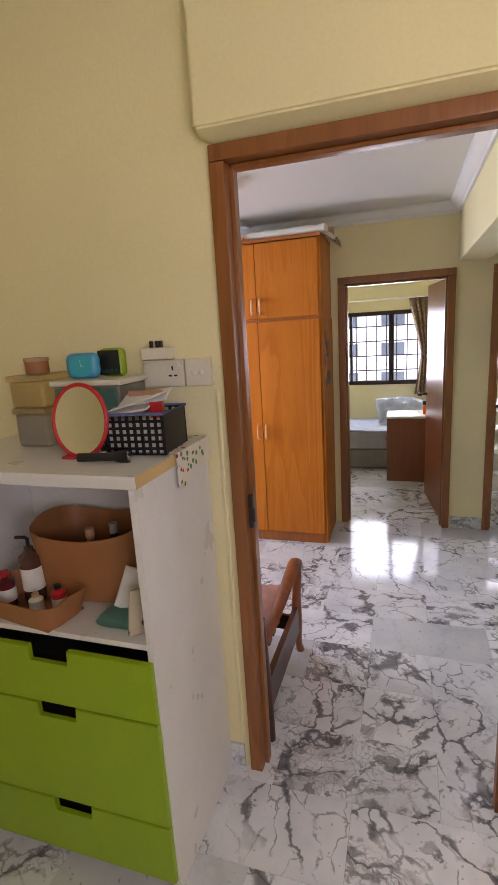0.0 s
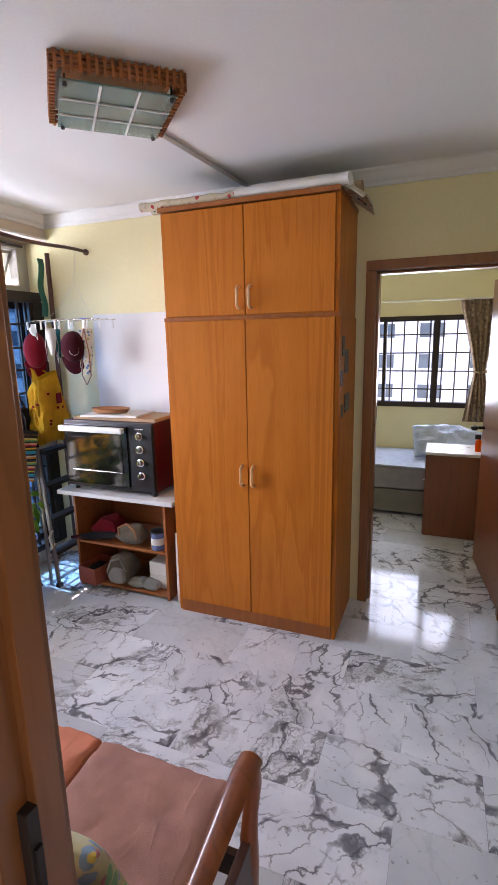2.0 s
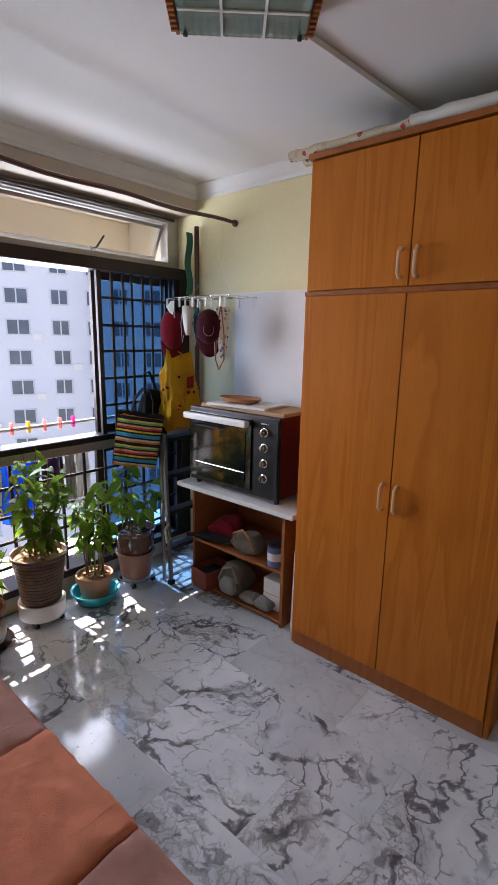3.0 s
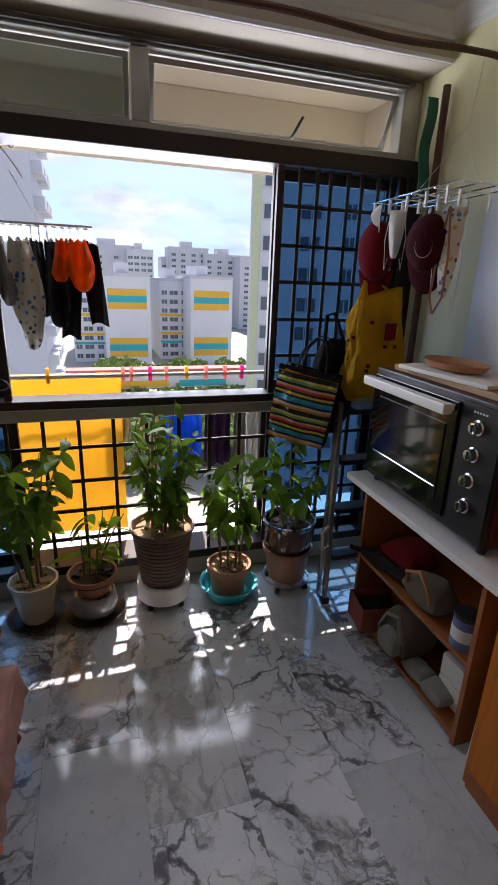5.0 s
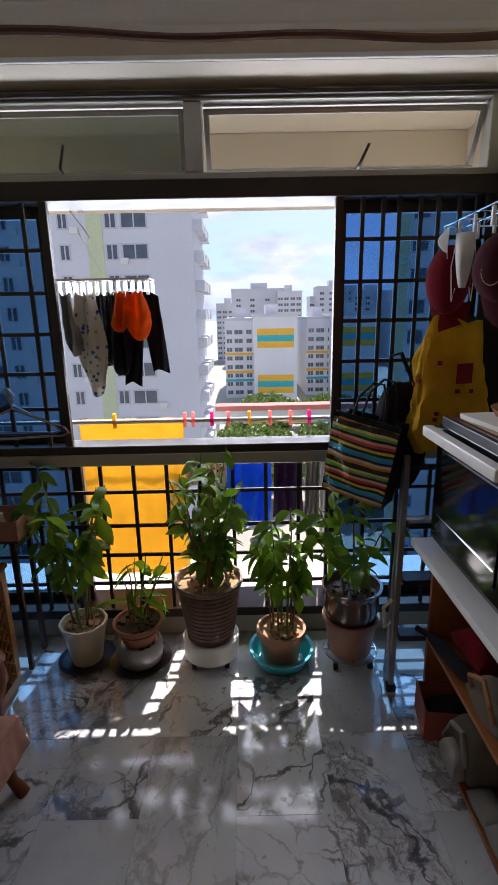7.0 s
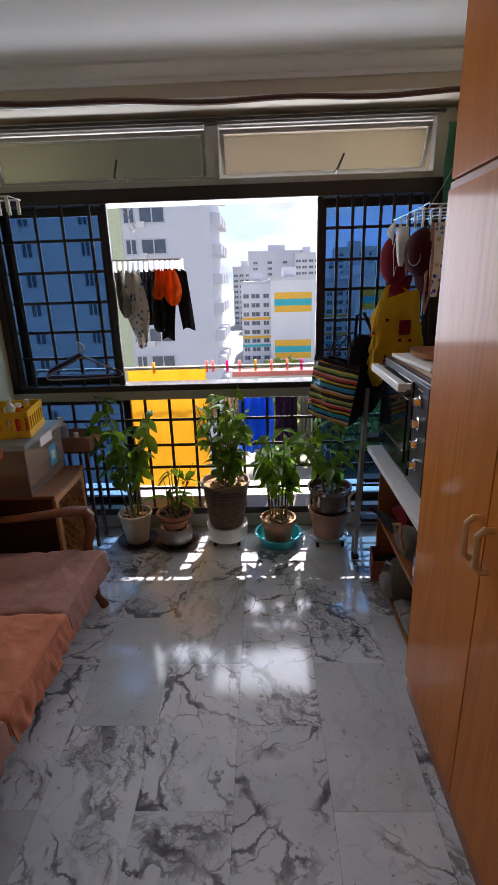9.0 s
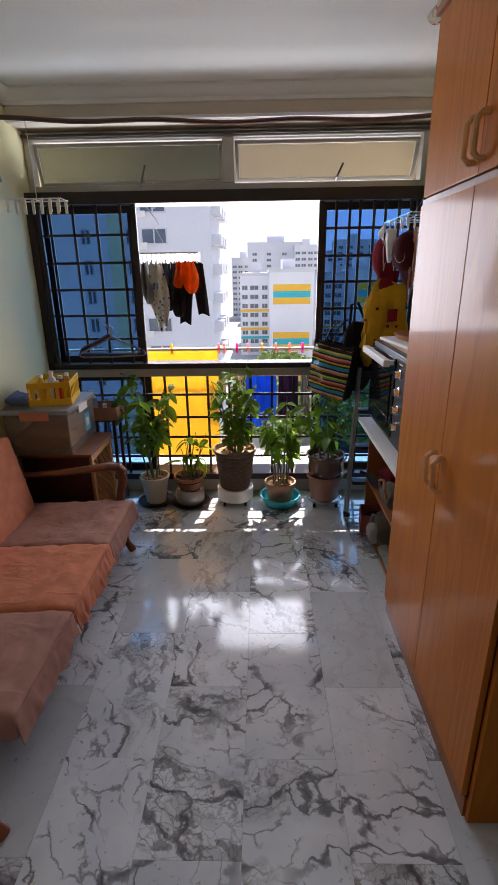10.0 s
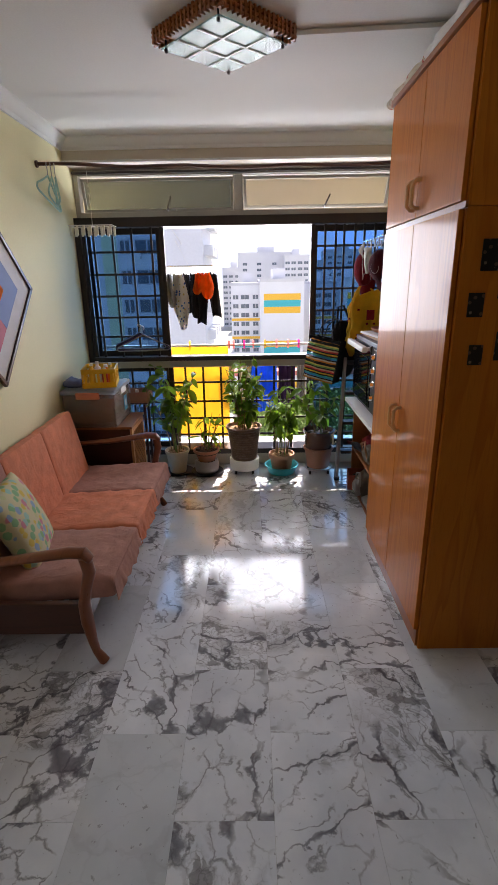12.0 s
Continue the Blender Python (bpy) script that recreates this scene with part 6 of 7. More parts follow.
def garment(name, y0, y1, z0, z1, x, mat, label, seed, shape, group="washing outside the window"):
    """A small garment clipped along its top; shape(u, v) gives its half-width and shift at a height, folds run down it."""
    bm = B()
    yc, w = (y0 + y1) / 2, y1 - y0
    def f(u, v):
        k, dy = shape(v)
        fold = 0.016 * math.sin(9 * u + seed + 2 * v) + 0.012 * noise.noise(Vector((u * 5, v * 6, seed)))
        sag = 0.016 * math.sin(math.pi * 2 * u) ** 2 * (1 - v)
        return (x + fold, yc + dy + (u - 0.5) * w * k, z1 - sag + (z0 - z1) * v * (1 - 0.22 * abs(2 * u - 1) ** 3 * v))
    sheet(bm, f, 22, 20, 0.005)
    return piece(name, bm, mat, label, "laundry", group)
garment("grey_sock", 2.445, 2.50, 1.33, 1.60, -2.74, M["grey_cloth"], "pale grey garment clipped to the hanger", 7, lambda v: (0.7 + 0.5 * v, 0.02 * v))
garment("print_shorts", 2.49, 2.61, 1.15, 1.60, -2.75, M["print_cloth"], "long printed white garment clipped to the hanger", 8, lambda v: (0.55 + 0.55 * math.sin(math.pi * min(1, v * 0.9)), 0.02 * v))
garment("black_shorts", 2.575, 2.645, 1.28, 1.60, -2.80, M["black_cloth"], "black garment clipped to the hanger", 9, lambda v: (0.6 + 0.5 * v, 0.01 * v))
garment("dark_shirt", 2.63, 2.715, 1.24, 1.60, -2.77, M["black_cloth"], "dark garment clipped to the hanger", 10, lambda v: (0.65 + 0.45 * v, 0.012 * v))
garment("orange_shorts", 2.685, 2.745, 1.43, 1.60, -2.71, M["orange_cloth"], "bright orange garment clipped to the hanger", 11, lambda v: (0.7 + 0.45 * v, -0.012 * v))
garment("orange_shorts", 2.735, 2.82, 1.395, 1.60, -2.70, M["orange_cloth"], "bright orange garment clipped to the hanger", 13, lambda v: (0.65 + 0.6 * math.sin(math.pi * v * 0.8), 0.01 * v))
tr_ = thing("black_trousers", (-2.82, 2.785, 1.59), "black trousers clipped to the hanger", "laundry", "washing outside the window")
for s in (-1, 1):
    bm = B()
    sheet(bm, lambda u, v: (0.012 * math.sin(7 * u + 3 * v + s), s * (0.030 + 0.035 * v) + (u - 0.5) * (0.085 - 0.01 * v), -0.40 * v * (1.0 if s < 0 else 0.86) + 0.012 * math.sin(4 * u)), 10, 14, 0.006)
    part("trouser_leg", bm, M["black_cloth"], tr_)

# ---- the first room: drawer unit and what stands on it ----
DX0, DX1, DY0, DY1, DZ = -1.20, -0.405, 1.245, 1.722, 1.345
dz = thing("drawer_cabinet", (-0.80, 1.485, 0), "white laminate cabinet with lime green drawers and an open shelf", "cabinet")
w, d = 0.395, 0.238
for s in (-1, 1):
    xs = sorted((s * w, s * (w - 0.02)))
    part("side_panel", box(B(), *xs, -d, d, 0.0, DZ - 0.036, 0.001), M["white_lam"], dz)
part("top_panel", box(B(), -w - 0.004, w + 0.004, -d - 0.004, d, DZ - 0.035, DZ, 0.002), M["white_lam"], dz)
part("back_panel", box(B(), -w + 0.021, w - 0.021, d - 0.008, d, 0.05, DZ - 0.037), M["white_lam"], dz)
part("shelf_board", box(B(), -w + 0.021, w - 0.021, -d + 0.004, d - 0.009, 0.845, 0.862, 0.001), M["white_lam"], dz)
part("plinth", box(B(), -w + 0.021, w - 0.021, -d + 0.03, -d + 0.045, 0, 0.05), M["white_lam"], dz)
for z0, z1 in ((0.055, 0.262), (0.268, 0.622), (0.628, 0.815)):
    bm = B()
    x0, x1, n0, n1, nz = -w + 0.004, w - 0.004, -0.018, 0.118, 0.048
    outline = [(x0, z0), (x1, z0), (x1, z1), (n1, z1), (n1, z1 - nz), (n0, z1 - nz), (n0, z1), (x0, z1)]
    rows = [[bm.verts.new((x, y, z)) for x, z in outline] for y in (-d - 0.018, -d - 0.001)]
    bm.faces.new(rows[0])
    bm.faces.new(rows[1][::-1])
    for k in range(8):
        bm.faces.new((rows[0][k], rows[1][k], rows[1][(k + 1) % 8], rows[0][(k + 1) % 8]))
    bmesh.ops.bevel(bm, geom=[e for e in bm.edges if all(v.co.y < -d - 0.01 for v in e.verts)], offset=0.002, segments=2, affect="EDGES")
    part("drawer", bm, M["lime"], dz, "lime green drawer front with a cut-out grip")
    part("drawer_box", box(B(), x0 + 0.03, x1 - 0.03, -d + 0.004, d - 0.03, z0 + 0.01, z1 - 0.06), M["black"], dz)
part("edge_tape", box(B(), w + 0.0045, w + 0.006, -d + 0.0, -d + 0.26, DZ - 0.034, DZ - 0.001), M["tape"], dz, "strip of brown tape")
TOP = DZ + 0.001
# oilcloth that hangs over the flank
bm = B()
sheet(bm, lambda u, v: (-0.62 + (0.222 if v > 0.62 else 0.36 * v) + 0.004, 1.47 + 0.245 * u, TOP + 0.002 - (0.0 if v <= 0.62 else 0.27 * (v - 0.62) * (1 - 0.35 * u + 0.15 * math.sin(9 * u)))), 10, 24, 0.003)
piece("oilcloth", bm, M["lily"], "floral plastic cover hanging over the cabinet corner", "table cover")
mi = thing("table_mirror", (-0.665, 1.40, TOP), "round table mirror in a red plastic rim", "mirror", rz=6)
bm = B()
tube(bm, [(0.085 * math.cos(6.2832 * k / 36), 0.0, 0.11 + 0.105 * math.sin(6.2832 * k / 36)) for k in range(37)], 0.0065, 8, cap=False)
part("rim", bm, M["red"], mi, at=pose(0, 0, 0.0, -8, 0, 0))
bm = B()
lathe(bm, [(0.001, -0.002), (0.1, -0.002), (0.1, 0.002), (0.001, 0.002)], 36)
for v in bm.verts:
    v.co.x *= 0.83
part("glass", bm, M["mirror"], mi, at=pose(0, 0, 0, -8, 0, 0) @ pose(0, 0, 0.11, 90, 0, 0))
part("foot", box(B(), -0.06, 0.06, -0.012, 0.05, 0.0, 0.008, 0.003), M["red"], mi)
to = thing("torch", (-0.55, 1.36, TOP + 0.018), "black rubber torch lying on the cabinet", "torch", rz=12)
part("barrel", tube(B(), [(-0.085, 0, 0), (0.02, 0, 0)], 0.0125, 14), M["black"], to)
part("head", tube(B(), [(0.018, 0, 0), (0.035, 0, 0), (0.062, 0, 0)], [0.0125, 0.018, 0.019], 16), M["black"], to)
part("lens", tube(B(), [(0.0615, 0, 0), (0.0635, 0, 0)], 0.014, 16), M["chrome"], to)
part("switch", box(B(), -0.02, 0.0, -0.005, 0.005, 0.011, 0.015, 0.002, 1), M["grey_cloth"], to)
bk = thing("black_basket", (-0.525, 1.53, TOP), "black perforated plastic basket holding papers", "basket", rz=4)
def holed(bm, width, h, n, m, y, t=0.003, flip=False):
    """A basket side with rows of square holes."""
    cw, chh = width / n, h / m
    for i in range(n + 1):
        x = -width / 2 + i * cw
        a = (x - cw * 0.22, x + cw * 0.22)
        box(bm, *((y, y + t, *a) if flip else (*a, y, y + t)), 0, h)
    for j in range(m + 1):
        z = j * chh
        a = (-width / 2, width / 2)
        box(bm, *((y, y + t, *a) if flip else (*a, y, y + t)), max(0, z - chh * 0.2), min(h, z + chh * 0.2))
    return bm
part("side", holed(B(), 0.20, 0.12, 9, 6, -0.085), M["black"], bk)
part("side", holed(B(), 0.20, 0.12, 9, 6, 0.082), M["black"], bk)
part("side", holed(B(), 0.17, 0.12, 8, 6, -0.10, flip=True), M["black"], bk)
part("side", box(B(), 0.098, 0.103, -0.085, 0.085, 0.0, 0.12), M["black"], bk)
part("bottom", box(B(), -0.10, 0.10, -0.085, 0.085, 0, 0.003), M["black"], bk)
bm = B()
tube(bm, [(-0.105, -0.09, 0.122), (0.105, -0.09, 0.122), (0.105, 0.088, 0.122), (-0.105, 0.088, 0.122), (-0.105, -0.09, 0.122)], 0.005, 6)
part("rim", bm, M["art_blue"], bk, "blue handle rim")
for k, (x, y, z, rx, ry, rz, sw, shh, mat) in enumerate(((-0.03, -0.02, 0.13, 12, -10, 4, 0.16, 0.10, "paper"), (-0.02, 0.0, 0.145, 6, -14, -8, 0.17, 0.11, "paper"), (0.0, 0.03, 0.155, 14, -6, 12, 0.15, 0.10, "paper"), (-0.03, -0.04, 0.118, 4, -4, 2, 0.10, 0.07, "newspaper"))):
    p_ = piece("envelope", box(B(), -sw / 2, sw / 2, -shh / 2, shh / 2, -0.002, 0.003, 0.001, 1), M[mat], "loose white envelope sticking out of the basket", "envelope", "papers in the basket")
    p_.matrix_basis = pose(-0.525 + x, 1.53 + y, TOP + z, rx, ry, rz)
piece("paper_sheaf", box(B(), -0.085, 0.085, -0.07, 0.07, 0.0, 0.10, 0.003), M["paper"], "stack of white papers inside the basket", "paper stack", at=(-0.525, 1.53, TOP + 0.004), rz=4)
piece("red_card", box(B(), -0.02, 0.02, -0.002, 0.002, 0, 0.09), M["red"], "red card standing in the basket", "card", at=(-0.455, 1.49, TOP + 0.06))
piece("pink_card", box(B(), -0.06, 0.06, -0.002, 0.002, 0, 0.10), M["terracotta_light"], "pink paper standing in the basket", "card", at=(-0.53, 1.57, TOP + 0.075))
# plastic boxes and clocks
tb = thing("small_drawer_box", (-0.735, 1.625, TOP), "teal translucent box of small drawers with a cream lid", "drawer box")
part("case", box(B(), -0.115, 0.13, -0.08, 0.08, 0.0, 0.195, 0.005), M["milky"], tb)
part("front_drawer", box(B(), -0.105, 0.12, -0.089, -0.081, 0.085, 0.19, 0.004), M["teal"], tb, "teal translucent drawer")
part("front_drawer", box(B(), -0.105, 0.12, -0.089, -0.081, 0.006, 0.08, 0.004), M["milky"], tb)
part("lid", box(B(), -0.125, 0.14, -0.09, 0.09, 0.196, 0.215, 0.006), M["ivory"], tb)
part("knob", lathe(B(), [(0.010, 0), (0.012, 0.01), (0.001, 0.014)], 12), M["chrome"], tb, at=pose(0.0, -0.089, 0.13, 90, 0, 0))
ck = thing("alarm_clock", (-0.765, 1.60, TOP + 0.216), "pale blue plastic alarm clock", "clock", rz=14)
part("case", box(B(), -0.055, 0.055, -0.02, 0.022, 0, 0.082, 0.022, 4), M["blue_plastic"], ck)
part("dial", lathe(B(), [(0.001, 0), (0.034, 0.0), (0.034, 0.002), (0.001, 0.002)], 24), M["turquoise"], ck, at=pose(0, -0.0205, 0.041, 90, 0, 0))
part("clock_hand", box(B(), -0.0007, 0.0007, -0.0245, -0.0235, 0.041, 0.06), M["paper"], ck)
part("clock_hand", box(B(), 0.0, 0.012, -0.0245, -0.0235, 0.0405, 0.0418), M["paper"], ck)
kc = thing("kitchen_timer", (-0.685, 1.65, TOP + 0.216), "dark green and lime digital timer", "clock", rz=-10)
part("case", box(B(), -0.055, 0.045, -0.012, 0.025, 0, 0.092, 0.016, 3), M["lime"], kc)
part("face", box(B(), -0.05, 0.04, -0.0165, -0.0125, 0.006, 0.086, 0.003), M["black"], kc)
for k in range(4):
    part("button", lathe(B(), [(0.006, 0), (0.006, 0.002), (0.001, 0.0022)], 10), M["green_cloth"], kc, at=pose(-0.032 + 0.02 * k, -0.0166, 0.02, 90, 0, 0))
for k, (x, y, ww_, hh, mat, lab) in enumerate(((-0.945, 1.60, 0.125, 0.11, "milky", "milky plastic food box stacked on the cabinet"), (-0.945, 1.60, 0.135, 0.085, "amber", "amber plastic box stacked on another"))):
    zb = TOP + (0 if k == 0 else 0.132)
    t_ = thing("plastic_box", (x, y, zb), lab, "plastic box", "stacked plastic boxes")
    part("tub", box(B(), -ww_ / 2, ww_ / 2, -0.075, 0.075, 0, hh, 0.012, 3), M[mat], t_)
    part("lid", box(B(), -ww_ / 2 - 0.006, ww_ / 2 + 0.006, -0.081, 0.081, hh + 0.001, hh + 0.02, 0.005), M["amber"], t_)
cj = thing("small_jar", (-0.94, 1.59, TOP + 0.239), "small brown lidded jar on the plastic boxes", "jar")
part("jar", lathe(B(), [(0.036, 0), (0.038, 0.004), (0.038, 0.04)], 18), M["tan_leather"], cj)
part("lid", lathe(B(), [(0.04, 0.04), (0.04, 0.052), (0.001, 0.054)], 18), M["tan_carton"], cj)
# the open shelf: leather baskets with bottles
SHZ = 0.863
def leather_tray(at, sx, sy, h, label, rz):
    t_ = thing("leather_basket", at, label, "basket", "leather baskets", rz)
    def wall(u, v):
        a = 2 * math.pi * u
        k = abs(math.cos(a)) ** 5 + abs(math.sin(a)) ** 5
        r = 1 / k ** 0.2
        f = 0.86 + 0.14 * v
        return (sx * r * f * math.cos(a), sy * r * f * math.sin(a), 0.004 + h * v * (1 + 0.10 * math.cos(2 * a)))
    part("wall", sheet(B(), wall, 40, 5, 0.005), M["tan_leather"], t_)
    part("bottom", box(B(), -sx * 0.82, sx * 0.82, -sy * 0.82, sy * 0.82, 0, 0.004), M["tan_leather"], t_)
    return t_
leather_tray((-0.745, 1.53, SHZ), 0.185, 0.14, 0.235, "tall brown leather basket full of odds and ends", 8)
leather_tray((-0.865, 1.33, SHZ), 0.17, 0.085, 0.075, "low brown leather tray holding toiletries", -10)
def bottle(at, r, h, mat, label, name="pump_bottle", pump=True, capm="black"):
    t_ = thing(name, at, label, "bottle", "toiletries")
    part("flask", lathe(B(), [(r * 0.9, 0), (r, 0.006), (r, h * 0.72), (r * 0.4, h * 0.8), (r * 0.4, h * 0.86)], 18), M[mat], t_)
    part("label", lathe(B(), [(r * 1.01, h * 0.2), (r * 1.01, h * 0.55)], 18), M["paper"], t_)
    if pump:
        part("pump", tube(B(), [(0, 0, h * 0.86), (0, 0, h * 0.98), (-0.01, 0, h), (-0.045, 0, h * 0.985)], 0.006, 8), M[capm], t_)
    else:
        part("cap", lathe(B(), [(r * 0.5, h * 0.86), (r * 0.5, h), (0.001, h)], 14), M[capm], t_)
bottle((-0.905, 1.385, SHZ + 0.006), 0.034, 0.215, "brown_glaze", "dark pump bottle with a white label")
bottle((-0.965, 1.33, SHZ + 0.006), 0.028, 0.12, "oven_red", "dark red bottle in the leather tray", "small_bottle", False, "red")
bottle((-0.775, 1.34, SHZ + 0.006), 0.022, 0.09, "red", "small crimson bottle in the leather tray", "small_bottle", False, "black")
bottle((-0.835, 1.31, SHZ + 0.006), 0.022, 0.07, "ivory", "small cream jar in the leather tray", "small_bottle", False, "tan_carton")
bottle((-0.73, 1.47, SHZ + 0.01), 0.03, 0.22, "terracotta_light", "pink bottle standing in the leather basket", "small_bottle", False, "terracotta_light")
bottle((-0.66, 1.50, SHZ + 0.01), 0.028, 0.23, "black", "black tube standing in the leather basket", "small_bottle", False, "grey_cloth")
piece("tissue_pack", cushion(B(), 0.14, 0.09, 0.04, 8, 3.5, 0.008, 71), M["teal"], "teal packet of tissues on the shelf", "tissue pack", at=(-0.545, 1.335, SHZ))
p_ = piece("paper_packet", cushion(B(), 0.10, 0.12, 0.03, 8, 3.0, 0.012, 72), M["paper"], "crumpled white paper packet standing on the shelf", "paper")
p_.matrix_basis = pose(-0.535, 1.40, SHZ + 0.075, 65, 20, 20)
p_ = piece("paper_packet", box(B(), -0.04, 0.04, -0.004, 0.004, 0, 0.13, 0.001, 1), M["newspaper"], "printed card leaning on the shelf side", "card")
p_.matrix_basis = pose(-0.47, 1.30, SHZ, -4, 10, 60)

# switches and socket on the wall, with an adaptor
def wall_plate(x0, x1, z0, z1, label, name):
    t_ = thing(name, ((x0 + x1) / 2, KITCHEN_FACE, (z0 + z1) / 2), label, "wall switch")
    hw, hh = (x1 - x0) / 2, (z1 - z0) / 2
    part("plate", box(B(), -hw, hw, -0.026, -0.001, -hh, hh, 0.004), M["ivory"], t_)
    return t_
sw = wall_plate(-0.455, -0.365, 1.515, 1.605, "ivory double rocker light switch", "light_switch")
for x in (-0.013, 0.013):
    part("rocker", lathe(B(), [(0.0085, 0), (0.0085, 0.006), (0.006, 0.008), (0.001, 0.0085)], 14), M["white_plastic"], sw, at=pose(x, -0.026, 0, 90, 0, 0))
so = wall_plate(-0.61, -0.46, 1.515, 1.605, "ivory double wall socket", "wall_socket")
for x in (0.035,):
    for a, c, ww_, hh in ((0, 0.016, 0.003, 0.007), (-0.010, -0.008, 0.006, 0.003), (0.010, -0.008, 0.006, 0.003)):
        part("socket_hole", box(B(), x + a - ww_, x + a + ww_, -0.0268, -0.0255, c - hh, c + hh), M["black"], so)
for x in (-0.06, 0.06):
    part("rocker", lathe(B(), [(0.0085, 0), (0.0085, 0.006), (0.001, 0.0075)], 12), M["white_plastic"], so, at=pose(x, -0.026, 0.028, 90, 0, 0))
ad = thing("plug_adaptor", (-0.545, KITCHEN_FACE - 0.027, 1.62), "ivory travel adaptor standing on the socket", "adaptor")
part("body", box(B(), -0.05, 0.05, -0.03, 0.02, -0.012, 0.026, 0.004), M["ivory"], ad)
for x in (-0.022, 0.0, 0.014):
    part("prong", box(B(), x - 0.0035, x + 0.0035, -0.012, 0.004, 0.026, 0.048, 0.001, 1), M["black"], ad)
bm = B()
tube(bm, [(-0.352, KITCHEN_FACE - 0.008, 0.12), (-0.352, KITCHEN_FACE - 0.008, 1.50)], 0.007, 6)
piece("cable_trunking", bm, M["cream"], "cream cable trunking beside the door frame", "cable trunking")

# ---- bedroom ----
def small_window(name, x0, x1, z0, z1, y, mull):
    t_ = tagged(new(name), "brown window with a white-lit bar grille", kind="structure")
    t_.matrix_basis = pose(0, y, 0)
    for nm, a in (("frame_rail", (x0, x1, z0, z0 + 0.05)), ("frame_rail", (x0, x1, z1 - 0.05, z1)), ("frame_stile", (x0, x0 + 0.045, z0 + 0.05, z1 - 0.05)), ("frame_stile", (x1 - 0.045, x1, z0 + 0.05, z1 - 0.05)),
                  ("mullion", (mull - 0.03, mull + 0.03, z0 + 0.05, z1 - 0.05)), ("mullion", (x0 + 0.17, x0 + 0.20, z0 + 0.05, z1 - 0.05))):
        part(nm, box(B(), a[0], a[1], -0.01, 0.07, a[2], a[3], 0.002, 1), M["brown_alu"], t_)
    n = int((x1 - x0) / 0.12)
    for i in range(1, n):
        x = x0 + (x1 - x0) * i / n
        part("upright_bar", box(B(), x - 0.006, x + 0.006, 0.01, 0.022, z0 + 0.05, z1 - 0.05), M["brown_alu"], t_)
    for j in range(1, 5):
        z = z0 + (z1 - z0) * j / 5
        part("cross_bar", box(B(), x0 + 0.045, x1 - 0.045, 0.022, 0.032, z - 0.006, z + 0.006), M["brown_alu"], t_)
small_window("window_2", -0.62, 0.62, 0.92, 1.83, BED_FAR, 0.06)
small_window("window_3", 1.2, 2.4, 0.95, 1.83, BED_FAR, 1.8)
bed = thing("bed", (-0.35, 6.30, 0), "single bed with a grey base and pale mattress", "bed")
part("base", box(B(), -1.0, 0.92, -0.36, 0.38, 0.03, 0.25, 0.015), M["bed_base"], bed)
part("mattress", box(B(), -1.0, 0.93, -0.37, 0.385, 0.252, 0.47, 0.03, 3), M["bed_grey"], bed)
bm = B()
sheet(bm, lambda u, v: (-1.0 + 1.94 * u, 0.38 - 0.757 * v, 0.478 + 0.006 * math.sin(9 * u + 5 * v)), 20, 8, 0.012)
part("sheet", bm, M["pale_blue"], bed)
for a in (-0.9, 0.85):
    for c in (-0.3, 0.3):
        part("foot", box(B(), a - 0.03, a + 0.03, c - 0.03, c + 0.03, 0, 0.03), M["black"], bed)
for k, (x, y, z, rx, ry, rz) in enumerate(((0.12, 6.42, 0.60, 55, 0, 14), (0.38, 6.38, 0.585, 48, 10, -16))):
    p_ = piece("bed_pillow", cushion(B(), 0.46, 0.32, 0.14, 16, 2.8, 0.030, 80 + k), M["pale_blue"], "plump pale blue pillow leaning at the bed head", "pillow", "bed pillows")
    p_.matrix_basis = pose(x, y, z, rx, ry, rz)
dk = thing("bedside_desk", (0.30, 5.72, 0), "brown wooden desk with a pale top", "desk")
part("carcass", box(B(), -0.25, 0.25, -0.185, 0.185, 0.0, 0.69, 0.003), M["desk_wood"], dk)
part("top", box(B(), -0.255, 0.255, -0.19, 0.19, 0.691, 0.715, 0.003), M["white_lam"], dk)
part("side_knob", lathe(B(), [(0.008, 0), (0.01, 0.012), (0.001, 0.015)], 10), M["chrome"], dk, at=pose(-0.252, -0.1, 0.45, 0, -90, 0))
sp = thing("spray_bottle", (0.44, 5.66, 0.716), "orange bottle with a black top on the desk", "bottle")
part("flask", lathe(B(), [(0.022, 0), (0.025, 0.01), (0.025, 0.08), (0.01, 0.10)], 14), M["orange_cloth"], sp)
part("trigger", box(B(), -0.03, 0.015, -0.01, 0.01, 0.10, 0.14, 0.004), M["black"], sp)
cu = thing("curtain", (0.47, BED_FAR - 0.06, 0.80), "brown patterned curtain tied in the middle", "curtain")
def drape(u, v):
    z = 1.16 * v
    w = 0.30 if v > 0.95 else 0.09 + 0.21 * abs(v - 0.42) ** 0.9 / 0.58
    cx = 0.02 * math.sin(3 * v) - 0.06 * v
    return (cx + (u - 0.5) * w, -0.03 + 0.02 * math.sin(u * 31 + 2 * v), z)
part("drop", sheet(B(), drape, 36, 20, 0.006), M["curtain"], cu)
part("tie", tube(B(), [(-0.06, -0.05, 0.49), (0.0, -0.062, 0.48), (0.06, -0.05, 0.49), (0.06, 0.0, 0.49)], 0.012, 6), M["curtain"], cu)
part("rod", tube(B(), [(-0.95, 0, 1.17), (0.16, 0, 1.17)], 0.007, 8), M["white_plastic"], cu)
